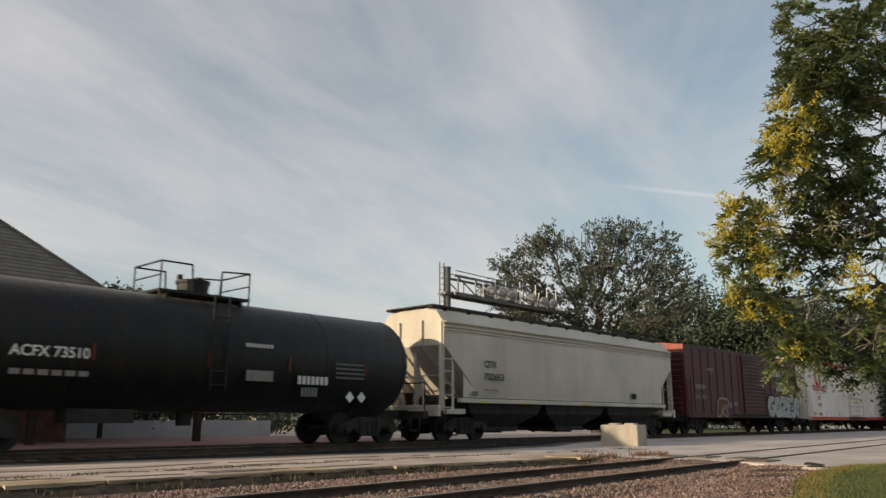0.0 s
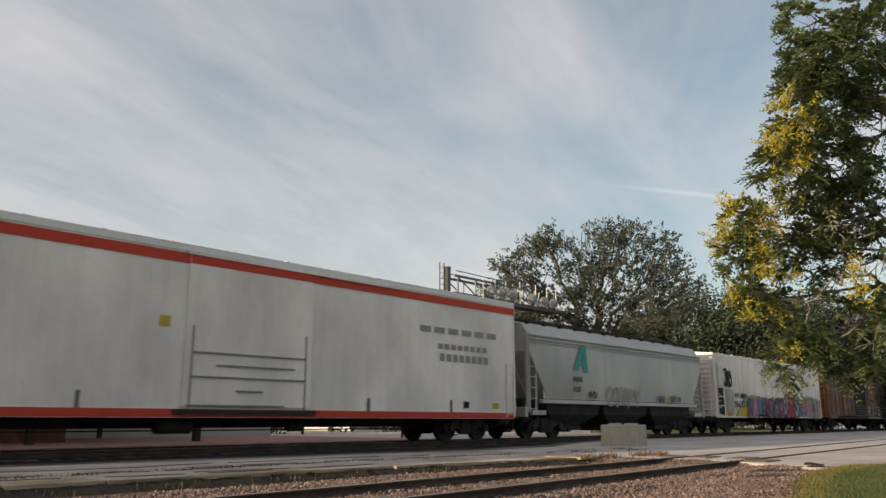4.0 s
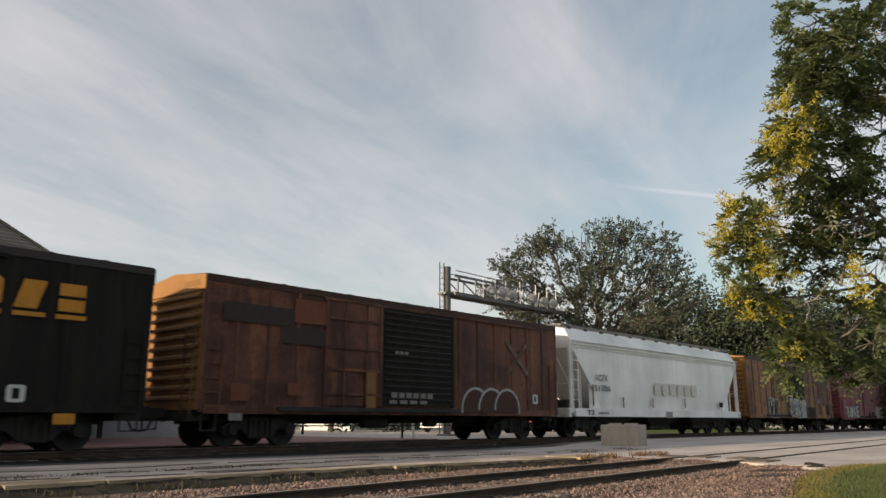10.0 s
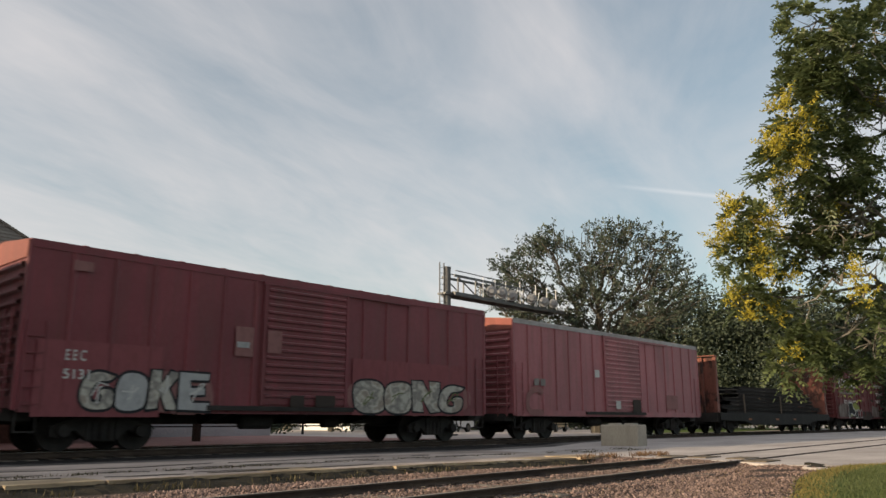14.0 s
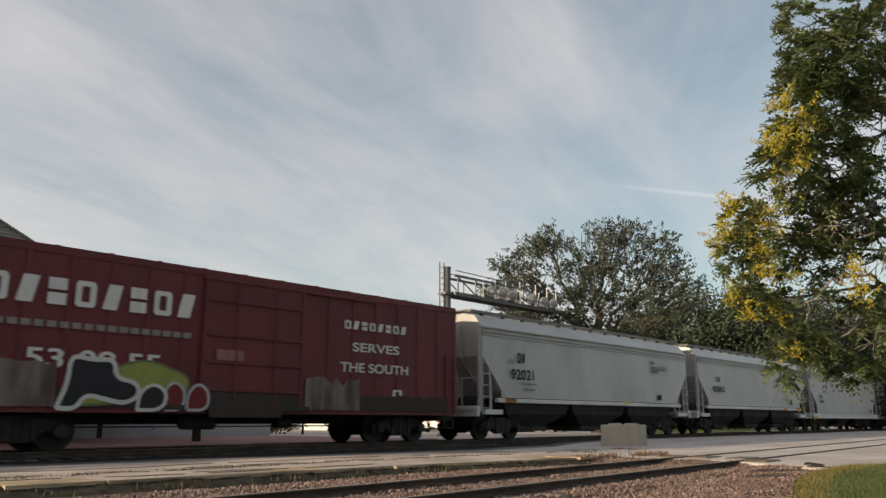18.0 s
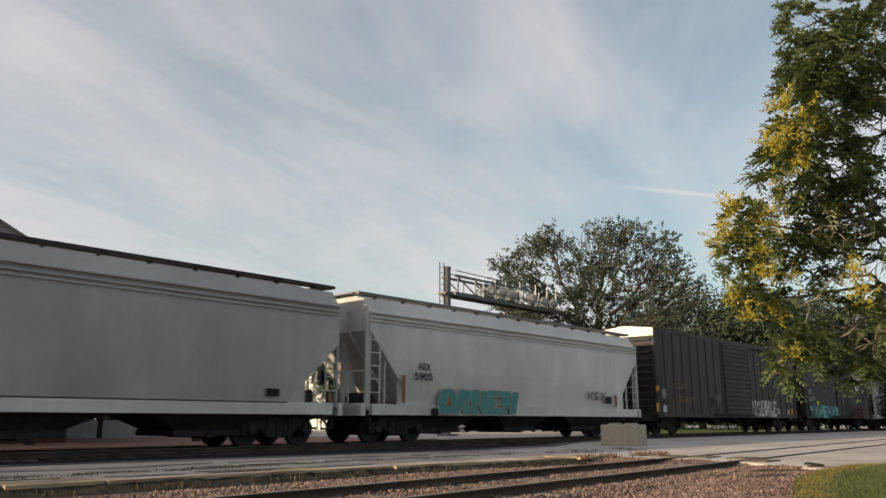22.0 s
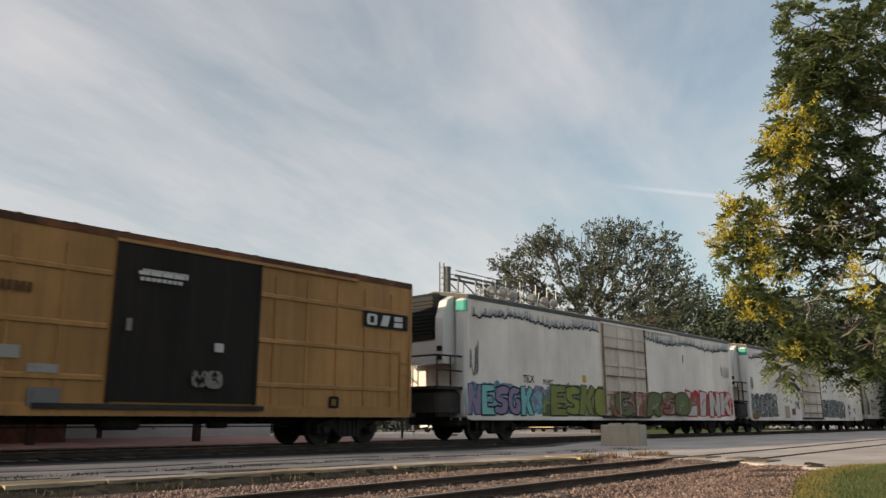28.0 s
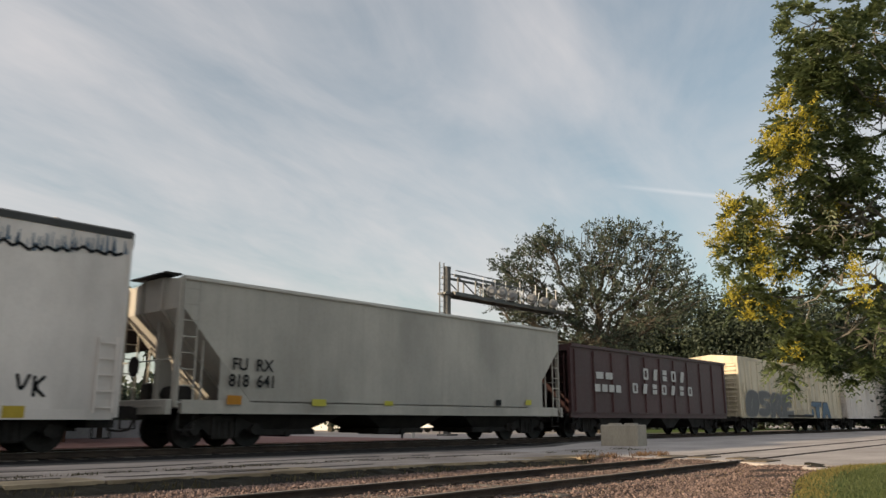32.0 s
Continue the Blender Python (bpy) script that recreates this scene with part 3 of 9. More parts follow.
# cracks and weeds on the platform
def weeds(name, spots, mat, label, seed, height=0.12, spread=0.1, per=26, category="weeds", blade=0.010):
    rnd = random.Random(seed)
    g = G()
    for x, y, z in spots:
        for _ in range(per):
            px, py = x + rnd.gauss(0, spread), y + rnd.gauss(0, spread * 0.6)
            h, a = height * rnd.uniform(0.4, 1.3), rnd.uniform(0, 6.28)
            lean = rnd.uniform(0.1, 0.7) * h
            dx, dy = math.cos(a), math.sin(a)
            w = blade * rnd.uniform(0.6, 1.3)
            g.add([(px - dy * w, py + dx * w, z), (px + dy * w, py - dx * w, z), (px + dx * lean * 0.5 + dy * w * 0.7, py + dy * lean * 0.5 - dx * w * 0.7, z + h * 0.7), (px + dx * lean, py + dy * lean, z + h)], [(0, 1, 2, 3)])
    return place(name, g, mat, label, category, kind="stuff")


rw = random.Random(8)
M_DRYWEED = island_mat("dry_weed", (0.05, 0.045, 0.02), (0.15, 0.12, 0.06), 0.9, 0.2)
edge_y = lambda x: 10.55 - 0.068 * (x - 3.6) if x < 11 else 10.05 - 0.184 * (x - 11)
weeds("edge_weeds", [(x, edge_y(x) - rw.uniform(0.08, 0.4), GZ) for x in [rw.uniform(2.5, 15) for _ in range(34)]], M_DRYWEED, "dry weeds at the foot of the platform", 21, 0.10, 0.12, 14)
weeds("platform_weeds", [(x, edge_y(x) + 1.2 + 0.13 * (x - 4) * 0.6 + rw.gauss(0, 0.10), -0.096) for x in [rw.uniform(3, 15) for _ in range(40)]] + [(rw.uniform(16.2, 20.5), rw.uniform(10.4, 11.8), -0.1) for _ in range(26)], M_DRYWEED, "low weeds in the platform cracks", 22, 0.035, 0.13, 14)
weeds("crossing_weeds", [(x, edge_y(x) - 0.1 + rw.gauss(0, 0.16), -0.115) for x in [rw.uniform(14.2, 17.4) for _ in range(26)]], island_mat("rusty_weed", (0.10, 0.055, 0.03), (0.22, 0.14, 0.08), 0.9, 0.2), "rusty brown dry weeds at the platform end", 23, 0.10, 0.10, 18)
M_CRACK = rough_mat("crack_dirt", (0.03, 0.026, 0.022), (0.06, 0.052, 0.042), 3.0, 0.97, 0.6, 24)


def cracks():
    rnd = random.Random(17)
    g = G()
    for y_off, x0, x1 in ((1.5, -3, 11), (0.8, 2, 7.6), (2.6, 0, 13), (0.75, 6.5, 9.5), (1.9, 7, 14.5)):
        x, y = x0, 0
        while x < x1:
            nx = x + rnd.uniform(0.25, 0.6)
            ny = y + rnd.gauss(0, 0.07)
            w = rnd.uniform(0.015, 0.05)
            e0, e1 = edge_y(x) + y_off, edge_y(nx) + y_off
            if rnd.random() < 0.8:
                g.prism([(x, e0 + y - w), (nx, e1 + ny - w), (nx + 0.02, e1 + ny + w), (x, e0 + y + w)], -0.1, -0.089, "z")
            x, y = nx, ny
    return place("platform_cracks", g, M_CRACK, "dark open cracks across the asphalt", "crack", kind="stuff")


cracks()


BLOCK = (22.3, 12.15, 0.88, 1.22)


def concrete_block():
    base = empty("concrete_block", "pale concrete barrier block with two lifting lugs", "block", m=pose(BLOCK[0], BLOCK[1], -0.098, 0, 0, 10))
    part("body", G().cbox(0, BLOCK[2], 0, BLOCK[3], 0, 0.655, 0.03), M_BLOCK, base)
    for y in (0.28, 0.72):
        part("lifting_lug", G().cbox(0.22, 0.62, (y - 0.14) * BLOCK[3], (y + 0.14) * BLOCK[3], 0.657, 0.70, 0.02), M_BLOCK, base)
    for y in (0.33, 0.66):
        part("form_seam", G().box(-0.005, 0.002, y * BLOCK[3] - 0.008, y * BLOCK[3] + 0.008, 0.02, 0.64), M_BLOCK, base)


concrete_block()

# flangeways and timber planks where the siding runs into the crossing
cs = empty("crossing_planks", "worn timber planks along the crossing rails", "crossing planks", m=pose(6.6, 6.55, -0.09, 0, 0, 3.0))
M_PLANK = rough_mat("crossing_timber", (0.12, 0.095, 0.07), (0.22, 0.18, 0.135), 2.0, 0.95, 0.6, 22, (0.3, 3, 3))
for y0, y1, x0 in ((-1.32, -0.86, 8.7), (-0.62, -0.2, 9.6), (0.2, 0.62, 9.6), (0.86, 1.25, 9.4)):
    part("plank", G().cbox(x0, x0 + 0.9, y0, y1, -0.2, 0.012, 0.015), M_PLANK, cs)
for s in (-1, 1):
    part("flangeway", G().box(9.9, 80, s * 0.7535 - 0.085, s * 0.7535 + 0.06, -0.02, -0.002), M_DARKBED, cs)
    part("crossing_rail", G().box(9.9, 80, s * 0.7535 - 0.036, s * 0.7535 + 0.036, -0.02, 0.006), M_RAIL, cs)
rock = empty("broken_slab", "broken concrete rubble at the lawn's corner", "rubble", m=pose(14.55, 4.5, base_z(14.5, 4.5) - 0.01, 0, 0, 12))
rr = random.Random(19)
for k in range(13):
    a, b, h = rr.uniform(0.06, 0.26), rr.uniform(0.05, 0.12), rr.uniform(0.02, 0.06)
    q = part("rubble_piece", G().cbox(-a, a, -b, b, 0, h, 0.012), M_ROAD if k % 3 else M_FACE, rock)
    q.matrix_basis = pose(rr.uniform(-0.75, 0.8), rr.uniform(-0.13, 0.16), 0.0, rr.uniform(-5, 5), rr.uniform(-6, 6), rr.uniform(0, 180))


def lawn():
    rnd = random.Random(4)
    g, d = G(), G()
    for _ in range(60000):
        x, y = rnd.uniform(8.3, 20), rnd.uniform(1.2, 4.4)
        lim = lawn_y(x)
        if y > lim + rnd.gauss(0, 0.05):
            continue
        t = d if y > lim - 0.30 - 0.22 * rnd.random() + 0.02 * max(0, x - 13) and rnd.random() < 0.8 else g
        h, a, w = rnd.uniform(0.02, 0.05), rnd.uniform(0, 6.28), 0.006
        dx, dy = math.cos(a), math.sin(a)
        z = base_z(x, y) + 0.012
        t.add([(x - dy * w, y + dx * w, z), (x + dy * w, y - dx * w, z), (x + dx * h * 0.5, y + dy * h * 0.5, z + h)], [(0, 1, 2)])
    place("grass", g, M_GRASS, "short green lawn grass in sunlight", "grass", kind="stuff")
    place("dry_grass", d, island_mat("straw_grass", (0.17, 0.14, 0.04), (0.30, 0.24, 0.08), 0.9, 0.3), "yellowed grass along the lawn edge", "grass", kind="stuff")


lawn()


# ---- trees ----
def limb(g, p0, p1, r0, r1, rnd, bend=0.12, n=4):
    p0, p1 = Vector(p0), Vector(p1)
    L = (p1 - p0).length
    pts = [p0 + (p1 - p0) * k / n + (Vector((rnd.gauss(0, 1), rnd.gauss(0, 1), rnd.gauss(0, 1))) * L * bend * 0.3 if 0 < k < n else Vector((0, 0, 0))) for k in range(n + 1)]
    for k in range(n):
        g.tube(pts[k], pts[k + 1], r0 + (r1 - r0) * k / n, r0 + (r1 - r0) * (k + 1) / n, 7, False)
    return pts


def leaf_cloud(g, centre, radii, clumps, per, leaf, rnd, clump_r=0.25, droop=0.3, shell=0.55):
    """Leaves in clumps through an ellipsoid, most of them near its skin."""
    spots = []
    for _ in range(clumps):
        d = Vector((rnd.gauss(0, 1), rnd.gauss(0, 1), rnd.gauss(0, 1))).normalized()
        k = shell + (1 - shell) * rnd.random() ** 0.6
        c = Vector(centre) + Vector((d.x * radii[0], d.y * radii[1], d.z * radii[2])) * k
        spots.append(c)
        for _ in range(per):
            p = c + Vector((rnd.gauss(0, clump_r), rnd.gauss(0, clump_r), rnd.gauss(0, clump_r * 0.75)))
            a = Vector((rnd.gauss(0, 1), rnd.gauss(0, 1), rnd.gauss(-droop, 0.7))).normalized()
            b = a.cross(Vector((rnd.gauss(0, 1), rnd.gauss(0, 1), rnd.gauss(0, 1)))).normalized()
            s = leaf * rnd.uniform(0.6, 1.3)
            g.add([p, p + a * s * 0.5 + b * s * 0.24, p + a * s, p + a * s * 0.45 - b * s * 0.24], [(0, 1, 2, 3)])
    return spots


def tree(name, label, base, fork, crowns, leaf, mat, seed, trunk_r=0.3, clump_r=0.5, bark=None, twigs=True, droop=0.3, shell=0.55):
    rnd = random.Random(seed)
    t = empty(name, label, "tree", m=pose(*base))
    B = Vector(base)
    wood, lv = G(), G()
    f = Vector(fork) - B
    limb(wood, (0, 0, -0.05), f, trunk_r * 1.15, trunk_r * 0.8, rnd, 0.06)
    for c, radii, clumps, per in crowns:
        cc = Vector(c) - B
        pts = limb(wood, f, cc, trunk_r * 0.5, trunk_r * 0.16, rnd, 0.2)
        spots = leaf_cloud(lv, cc, radii, clumps, per, leaf, rnd, clump_r, droop, shell)
        if twigs:
            for s in spots[::3]:
                q = pts[rnd.randrange(2, len(pts))]
                limb(wood, q, s, trunk_r * 0.13, trunk_r * 0.03, rnd, 0.25, 3)
    part("trunk", wood, bark or M_BARK, t)
    part("crown", lv, mat, t)
    return t


def leafy_twig(lv, wood, p, d, length, leaf, rnd, count=22):
    """A twig set with leaves on both sides, thickest towards its tip."""
    q = p + d * length
    wood.tube(p, q, 0.018, 0.006, 4, False)
    for k in range(count):
        f = 1.0 - 0.85 * rnd.random() ** 1.6
        c = p + d * length * f + Vector((rnd.gauss(0, 0.07), rnd.gauss(0, 0.07), rnd.gauss(0.0, 0.06)))
        a = (d * 0.8 + Vector((rnd.gauss(0, 0.8), rnd.gauss(0, 0.8), rnd.gauss(-0.1, 0.6)))).normalized()
        b = a.cross(Vector((rnd.gauss(0, 1), rnd.gauss(0, 1), rnd.gauss(0, 1)))).normalized()
        s = leaf * rnd.uniform(0.65, 1.25)
        lv.add([c, c + a * s * 0.5 + b * s * 0.27, c + a * s, c + a * s * 0.45 - b * s * 0.27], [(0, 1, 2, 3)])


def old_tree():
    """The old tree behind the crossing: limbs, boughs and leafy twigs with the sky between them."""
    rnd = random.Random(31)
    B = Vector((45, 27.5, -0.1))
    t = empty("broadleaf_tree", "tall broad grey-green tree with an airy crown", "tree", m=pose(*B))
    wood, lv = G(), G()
    fork = Vector((-0.5, -0.2, 4.6))
    heart = Vector((-1.0, -1.5, 6.6))
    limb(wood, (0, 0, -0.05), fork, 0.40, 0.28, rnd, 0.06)
    blobs = ((-1.4, -1.3, 10.8, 2.7, 2.0, 92), (-3.8, 2.3, 10.2, 2.3, 1.7, 80), (0.6, -4.5, 9.8, 2.5, 1.9, 84), (-1.8, 0.8, 7.6, 2.7, 1.7, 84), (0.3, -3.5, 7.2, 2.7, 1.7, 84), (-0.7, -2.5, 12.4, 1.9, 0.8, 36), (-3.0, 1.2, 12.0, 1.9, 0.9, 44), (0.2, -4.9, 11.6, 1.6, 0.8, 26), (-4.9, 4.0, 8.7, 1.3, 0.9, 26), (1.0, -6.4, 8.3, 1.2, 1.0, 18), (-1.0, -1.2, 6.0, 3.0, 1.6, 90), (-3.4, 2.4, 7.4, 2.0, 1.3, 50), (-1.2, -1.4, 9.0, 3.6, 1.6, 80))
    for x, y, z, r, rz, n in blobs:
        c, n = Vector((x, y, z)), int(n * 0.95)
        pts = limb(wood, fork, c, 0.15, 0.05, rnd, 0.2, 6)
        for k in range(n):
            d = Vector((rnd.gauss(0, 1), rnd.gauss(0, 1), rnd.gauss(0, 1))).normalized()
            f = 0.25 + 0.75 * rnd.random() ** 0.7
            p = c + Vector((d.x * r, d.y * r, d.z * rz)) * f
            if k % 2:
                limb(wood, pts[rnd.randrange(3, 7)], p, 0.035, 0.012, rnd, 0.25, 3)
            out = (p - heart).normalized()
            for _ in range(2):
                w = (out + Vector((rnd.gauss(0, 0.55), rnd.gauss(0, 0.55), rnd.gauss(0.15, 0.4)))).normalized()
                leafy_twig(lv, wood, p, w, rnd.uniform(0.6, 1.1), 0.20, rnd, 19)
    # bare twigs that stand above the crown
    for k in range(9):
        p = Vector((-2.9 + 0.2 * k, 0.7 - 0.5 * k * 0.5, 11.6 + 0.05 * k))
        limb(wood, p, p + Vector((rnd.uniform(-0.3, 0.3), rnd.uniform(-0.5, 0.5), rnd.uniform(1.0, 1.9))), 0.028, 0.012, rnd, 0.2, 3)
    part("trunk", wood, M_BARK, t)
    part("crown", lv, M_LEAFF, t)


old_tree()
dark = [((66, 35, 5), 4.0, 10.8), ((69, 31, 6.5), 4.6, 12.9), ((71, 26.5, 6.2), 4.4, 12.6), ((73, 22.5, 5.4), 4.2, 11.8), ((78, 19, 5), 4.2, 12.0), ((64, 38.5, 4), 3.6, 9.0), ((82, 15.5, 5), 4.2, 12), ((88, 12.5, 5), 4.4, 12)]
for k, (c, r, top) in enumerate(dark):
    tree("broadleaf_tree", "dense dark green tree in the row behind the street", (c[0], c[1], -0.1), (c[0], c[1], 2.6),
         [((c[0] - 0.6, c[1], top - r * 0.75), (r * 0.8, r * 0.8, r * 0.72), 110, 60), ((c[0] - 1, c[1] + r * 0.45, top * 0.5), (r * 0.8, r * 0.7, top * 0.32), 90, 64), ((c[0] - 1, c[1] - r * 0.45, top * 0.45), (r * 0.8, r * 0.7, top * 0.32), 90, 64), ((c[0] - 1.5, c[1], 2.2), (r * 0.8, r, 2.0), 70, 60)],
         0.36, M_LEAFD, 40 + k, 0.3, 0.6, twigs=False, shell=0.35)
# small far trees over the roofs
for k, (x, y, top, r) in enumerate(((37.6, 45.5, 6.1, 1.7), (62, 70, 7.4, 3.2), (57, 72, 8.2, 3.0), (70, 68, 8.4, 3.4), (46, 78, 8.6, 2.6), (30, 65.4, 12.2, 2.0), (32.4, 64.3, 11.2, 2.2), (42.7, 61.7, 7.2, 1.6), (44.6, 60.6, 7.3, 1.5), (46.5, 59, 7.7, 1.7), (49.6, 57.2, 8.1, 1.8), (51.6, 55.6, 7.9, 1.6), (54.2, 52.6, 9.9, 2.2), (56, 51, 9.9, 2.4), (58.5, 49.5, 9.4, 2.4), (40.6, 63, 7.0, 1.4), (25.5, 66, 8.0, 2.0), (52, 80, 7.5, 3))):
    tree("broadleaf_tree", "small leafy tree beyond the far buildings", (x, y, -0.1), (x, y, top * 0.45), [((x, y, top - r * 0.8), (r, r, r * 0.8), 60, 30), ((x + 0.3, y, top - r * 1.6), (r * 0.9, r * 0.9, r * 0.7), 40, 30)], 0.4, M_LEAFD if k % 2 else M_LEAFF, 60 + k, 0.18, 0.4, shell=0.4)


def rosette(g, c, out, rnd, per=8, length=0.25):
    """Compound leaves that fan out from a branch tip: paired leaflets along drooping stalks."""
    for _ in range(per):
        d = (out * 0.7 + Vector((rnd.gauss(0, 0.8), rnd.gauss(0, 0.8), rnd.gauss(0.05, 0.5)))).normalized()
        side = d.cross(Vector((rnd.gauss(0, 0.3), rnd.gauss(0, 0.3), 1))).normalized()
        n = rnd.randrange(4, 7)
        ll = length * rnd.uniform(0.7, 1.2)
        for k in range(n):
            f = (k + 0.7) / n
            q = c + d * ll * f + Vector((0, 0, -0.11 * f * f))
            s = ll * (0.46 - 0.24 * f) * rnd.uniform(0.8, 1.2)
            for m in (-1, 1):
                a = (side * m + d * 0.6 + Vector((0, 0, rnd.gauss(-0.3, 0.25)))).normalized() * s
                b = d * s * 0.36
                g.add([q, q + a * 0.5 + b, q + a, q + a * 0.45 - b * 0.8], [(0, 1, 2, 3)])


def golden_tree():
    """The blossoming tree beside the lawn, its branches hanging over the crossing."""
    rnd = random.Random(77)
    base = Vector((14.4, 1.2, -0.10))
    t = empty("blossoming_tree", "leafy green tree with yellow blossom clusters", "tree", m=Matrix.Translation(base))
    wood, lv, fl = G(), G(), G()
    fork = Vector((13.6, 1.5, 2.6)) - base
    limb(wood, (0, 0, -0.05), fork, 0.2, 0.15, rnd, 0.05)
    hubs = [Vector(p) - base for p in ((12.7, 2.3, 5.2), (12.4, 2.9, 3.6), (12.5, 2.8, 2.6), (11.9, 2.6, 6.3))]
    hub_pts = [limb(wood, fork, h, 0.10, 0.045, rnd, 0.15) for h in hubs]
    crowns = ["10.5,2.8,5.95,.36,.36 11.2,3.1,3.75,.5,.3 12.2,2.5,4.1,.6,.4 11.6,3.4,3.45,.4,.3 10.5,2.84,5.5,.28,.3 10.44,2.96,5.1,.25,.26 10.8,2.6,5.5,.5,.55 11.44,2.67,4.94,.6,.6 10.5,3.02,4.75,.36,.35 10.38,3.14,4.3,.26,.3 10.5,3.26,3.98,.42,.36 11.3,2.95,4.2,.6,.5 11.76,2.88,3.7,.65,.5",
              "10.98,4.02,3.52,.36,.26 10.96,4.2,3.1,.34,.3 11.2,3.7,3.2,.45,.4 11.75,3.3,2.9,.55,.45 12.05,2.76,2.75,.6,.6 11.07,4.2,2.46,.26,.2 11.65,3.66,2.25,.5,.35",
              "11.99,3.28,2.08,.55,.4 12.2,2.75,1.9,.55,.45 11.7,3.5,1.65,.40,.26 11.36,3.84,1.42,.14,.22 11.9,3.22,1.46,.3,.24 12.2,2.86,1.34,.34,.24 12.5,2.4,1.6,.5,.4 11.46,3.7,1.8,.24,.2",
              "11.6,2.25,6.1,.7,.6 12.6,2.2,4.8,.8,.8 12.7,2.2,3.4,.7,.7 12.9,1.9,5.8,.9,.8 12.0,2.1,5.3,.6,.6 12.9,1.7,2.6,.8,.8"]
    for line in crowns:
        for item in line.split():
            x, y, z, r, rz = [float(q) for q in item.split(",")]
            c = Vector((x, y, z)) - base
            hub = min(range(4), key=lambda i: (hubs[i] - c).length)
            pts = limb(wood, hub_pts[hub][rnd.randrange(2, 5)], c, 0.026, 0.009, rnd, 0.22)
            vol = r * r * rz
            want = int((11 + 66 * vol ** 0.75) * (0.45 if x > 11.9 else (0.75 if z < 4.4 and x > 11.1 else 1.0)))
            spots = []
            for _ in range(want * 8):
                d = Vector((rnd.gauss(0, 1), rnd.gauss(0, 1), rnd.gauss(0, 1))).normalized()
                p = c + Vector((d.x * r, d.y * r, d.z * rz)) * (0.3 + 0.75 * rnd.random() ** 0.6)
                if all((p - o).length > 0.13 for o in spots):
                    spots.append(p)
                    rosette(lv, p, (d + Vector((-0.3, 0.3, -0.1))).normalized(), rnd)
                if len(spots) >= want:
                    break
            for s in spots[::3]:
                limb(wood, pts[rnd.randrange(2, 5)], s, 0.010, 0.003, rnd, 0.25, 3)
    # pale bare branches hanging before the leaves
    for _ in range(11):
        a = Vector((rnd.uniform(11.3, 11.8), rnd.uniform(2.5, 3.0), rnd.uniform(2.6, 4.1))) - base
        b = a + Vector((rnd.uniform(-0.5, -0.2), rnd.uniform(0.3, 0.8), rnd.uniform(-0.7, 0.35)))
        pts = limb(wood, a, b, 0.020, 0.008, rnd, 0.5, 5)
        for _ in range(3):
            q = pts[rnd.randrange(2, 6)]
            limb(wood, q, q + Vector((rnd.uniform(-0.2, 0.05), rnd.uniform(-0.1, 0.3), rnd.uniform(-0.35, 0.15))), 0.008, 0.003, rnd, 0.4, 3)
    # upright plumes of yellow blossom
    for x, y, z, r in ((10.13, 3.16, 4.82, 0.14), (10.27, 3.02, 4.58, 0.18), (10.04, 3.28, 4.28, 0.13), (10.11, 3.12, 4.22, 0.18), (10.23, 3.02, 3.97, 0.14), (10.23, 3.23, 3.78, 0.13), (10.62, 4.07, 3.69, 0.14), (10.67, 4.16, 3.38, 0.18), (10.60, 4.33, 3.20, 0.14), (10.80, 3.56, 3.53, 0.12), (10.80, 3.77, 3.44, 0.13), (10.85, 3.81, 2.94, 0.20), (10.86, 3.61, 3.22, 0.11), (10.87, 4.20, 2.37, 0.16), (10.95, 4.10, 2.10, 0.09), (11.19, 3.84, 2.22, 0.10), (11.30, 3.67, 1.60, 0.09), (11.59, 2.78, 2.70, 0.14), (11.63, 2.80, 2.40, 0.12), (11.57, 2.26, 5.07, 0.14), (10.33, 2.84, 4.54, 0.12), (11.29, 2.93, 3.47, 0.10), (10.93, 3.76, 2.66, 0.10), (11.27, 3.58, 2.68, 0.09)):
        c = Vector((x, y, z)) - base
        for _ in range(int(26 * r / 0.18)):
            p = c + Vector((rnd.gauss(0, r * 0.42), rnd.gauss(0, r * 0.42), rnd.gauss(-0.03, r * 0.45)))
            d = ((p - c) * 3.0 + Vector((rnd.gauss(-0.15, 0.3), rnd.gauss(0.1, 0.3), rnd.gauss(0.35, 0.3)))).normalized() * rnd.uniform(0.14, 0.24)
            for q in range(18):
                f = q / 18
                b = p + d * f + Vector((rnd.gauss(0, 0.022), rnd.gauss(0, 0.022), rnd.gauss(0, 0.022))) * (1.15 - f)
                a1 = (d.normalized() * 0.6 + Vector((rnd.gauss(0, 0.8), rnd.gauss(0, 0.8), rnd.gauss(0.1, 0.7)))).normalized() * 0.032
                a2 = Vector((rnd.gauss(0, 1), rnd.gauss(0, 1), rnd.gauss(0, 1))).normalized() * 0.012
                fl.add([b, b + a1 + a2, b + a1 * 1.4, b + a1 - a2], [(0, 1, 2, 3)])
    part("trunk", wood, rough_mat("pale_bark", (0.16, 0.14, 0.115), (0.30, 0.27, 0.225), 4.0, 0.95, 0.9, 18, (1, 1, 0.3)), t)
    part("crown", lv, M_LEAF, t)
    part("blossom", fl, M_FLOWER, t, "bright yellow blossom plumes")


golden_tree()


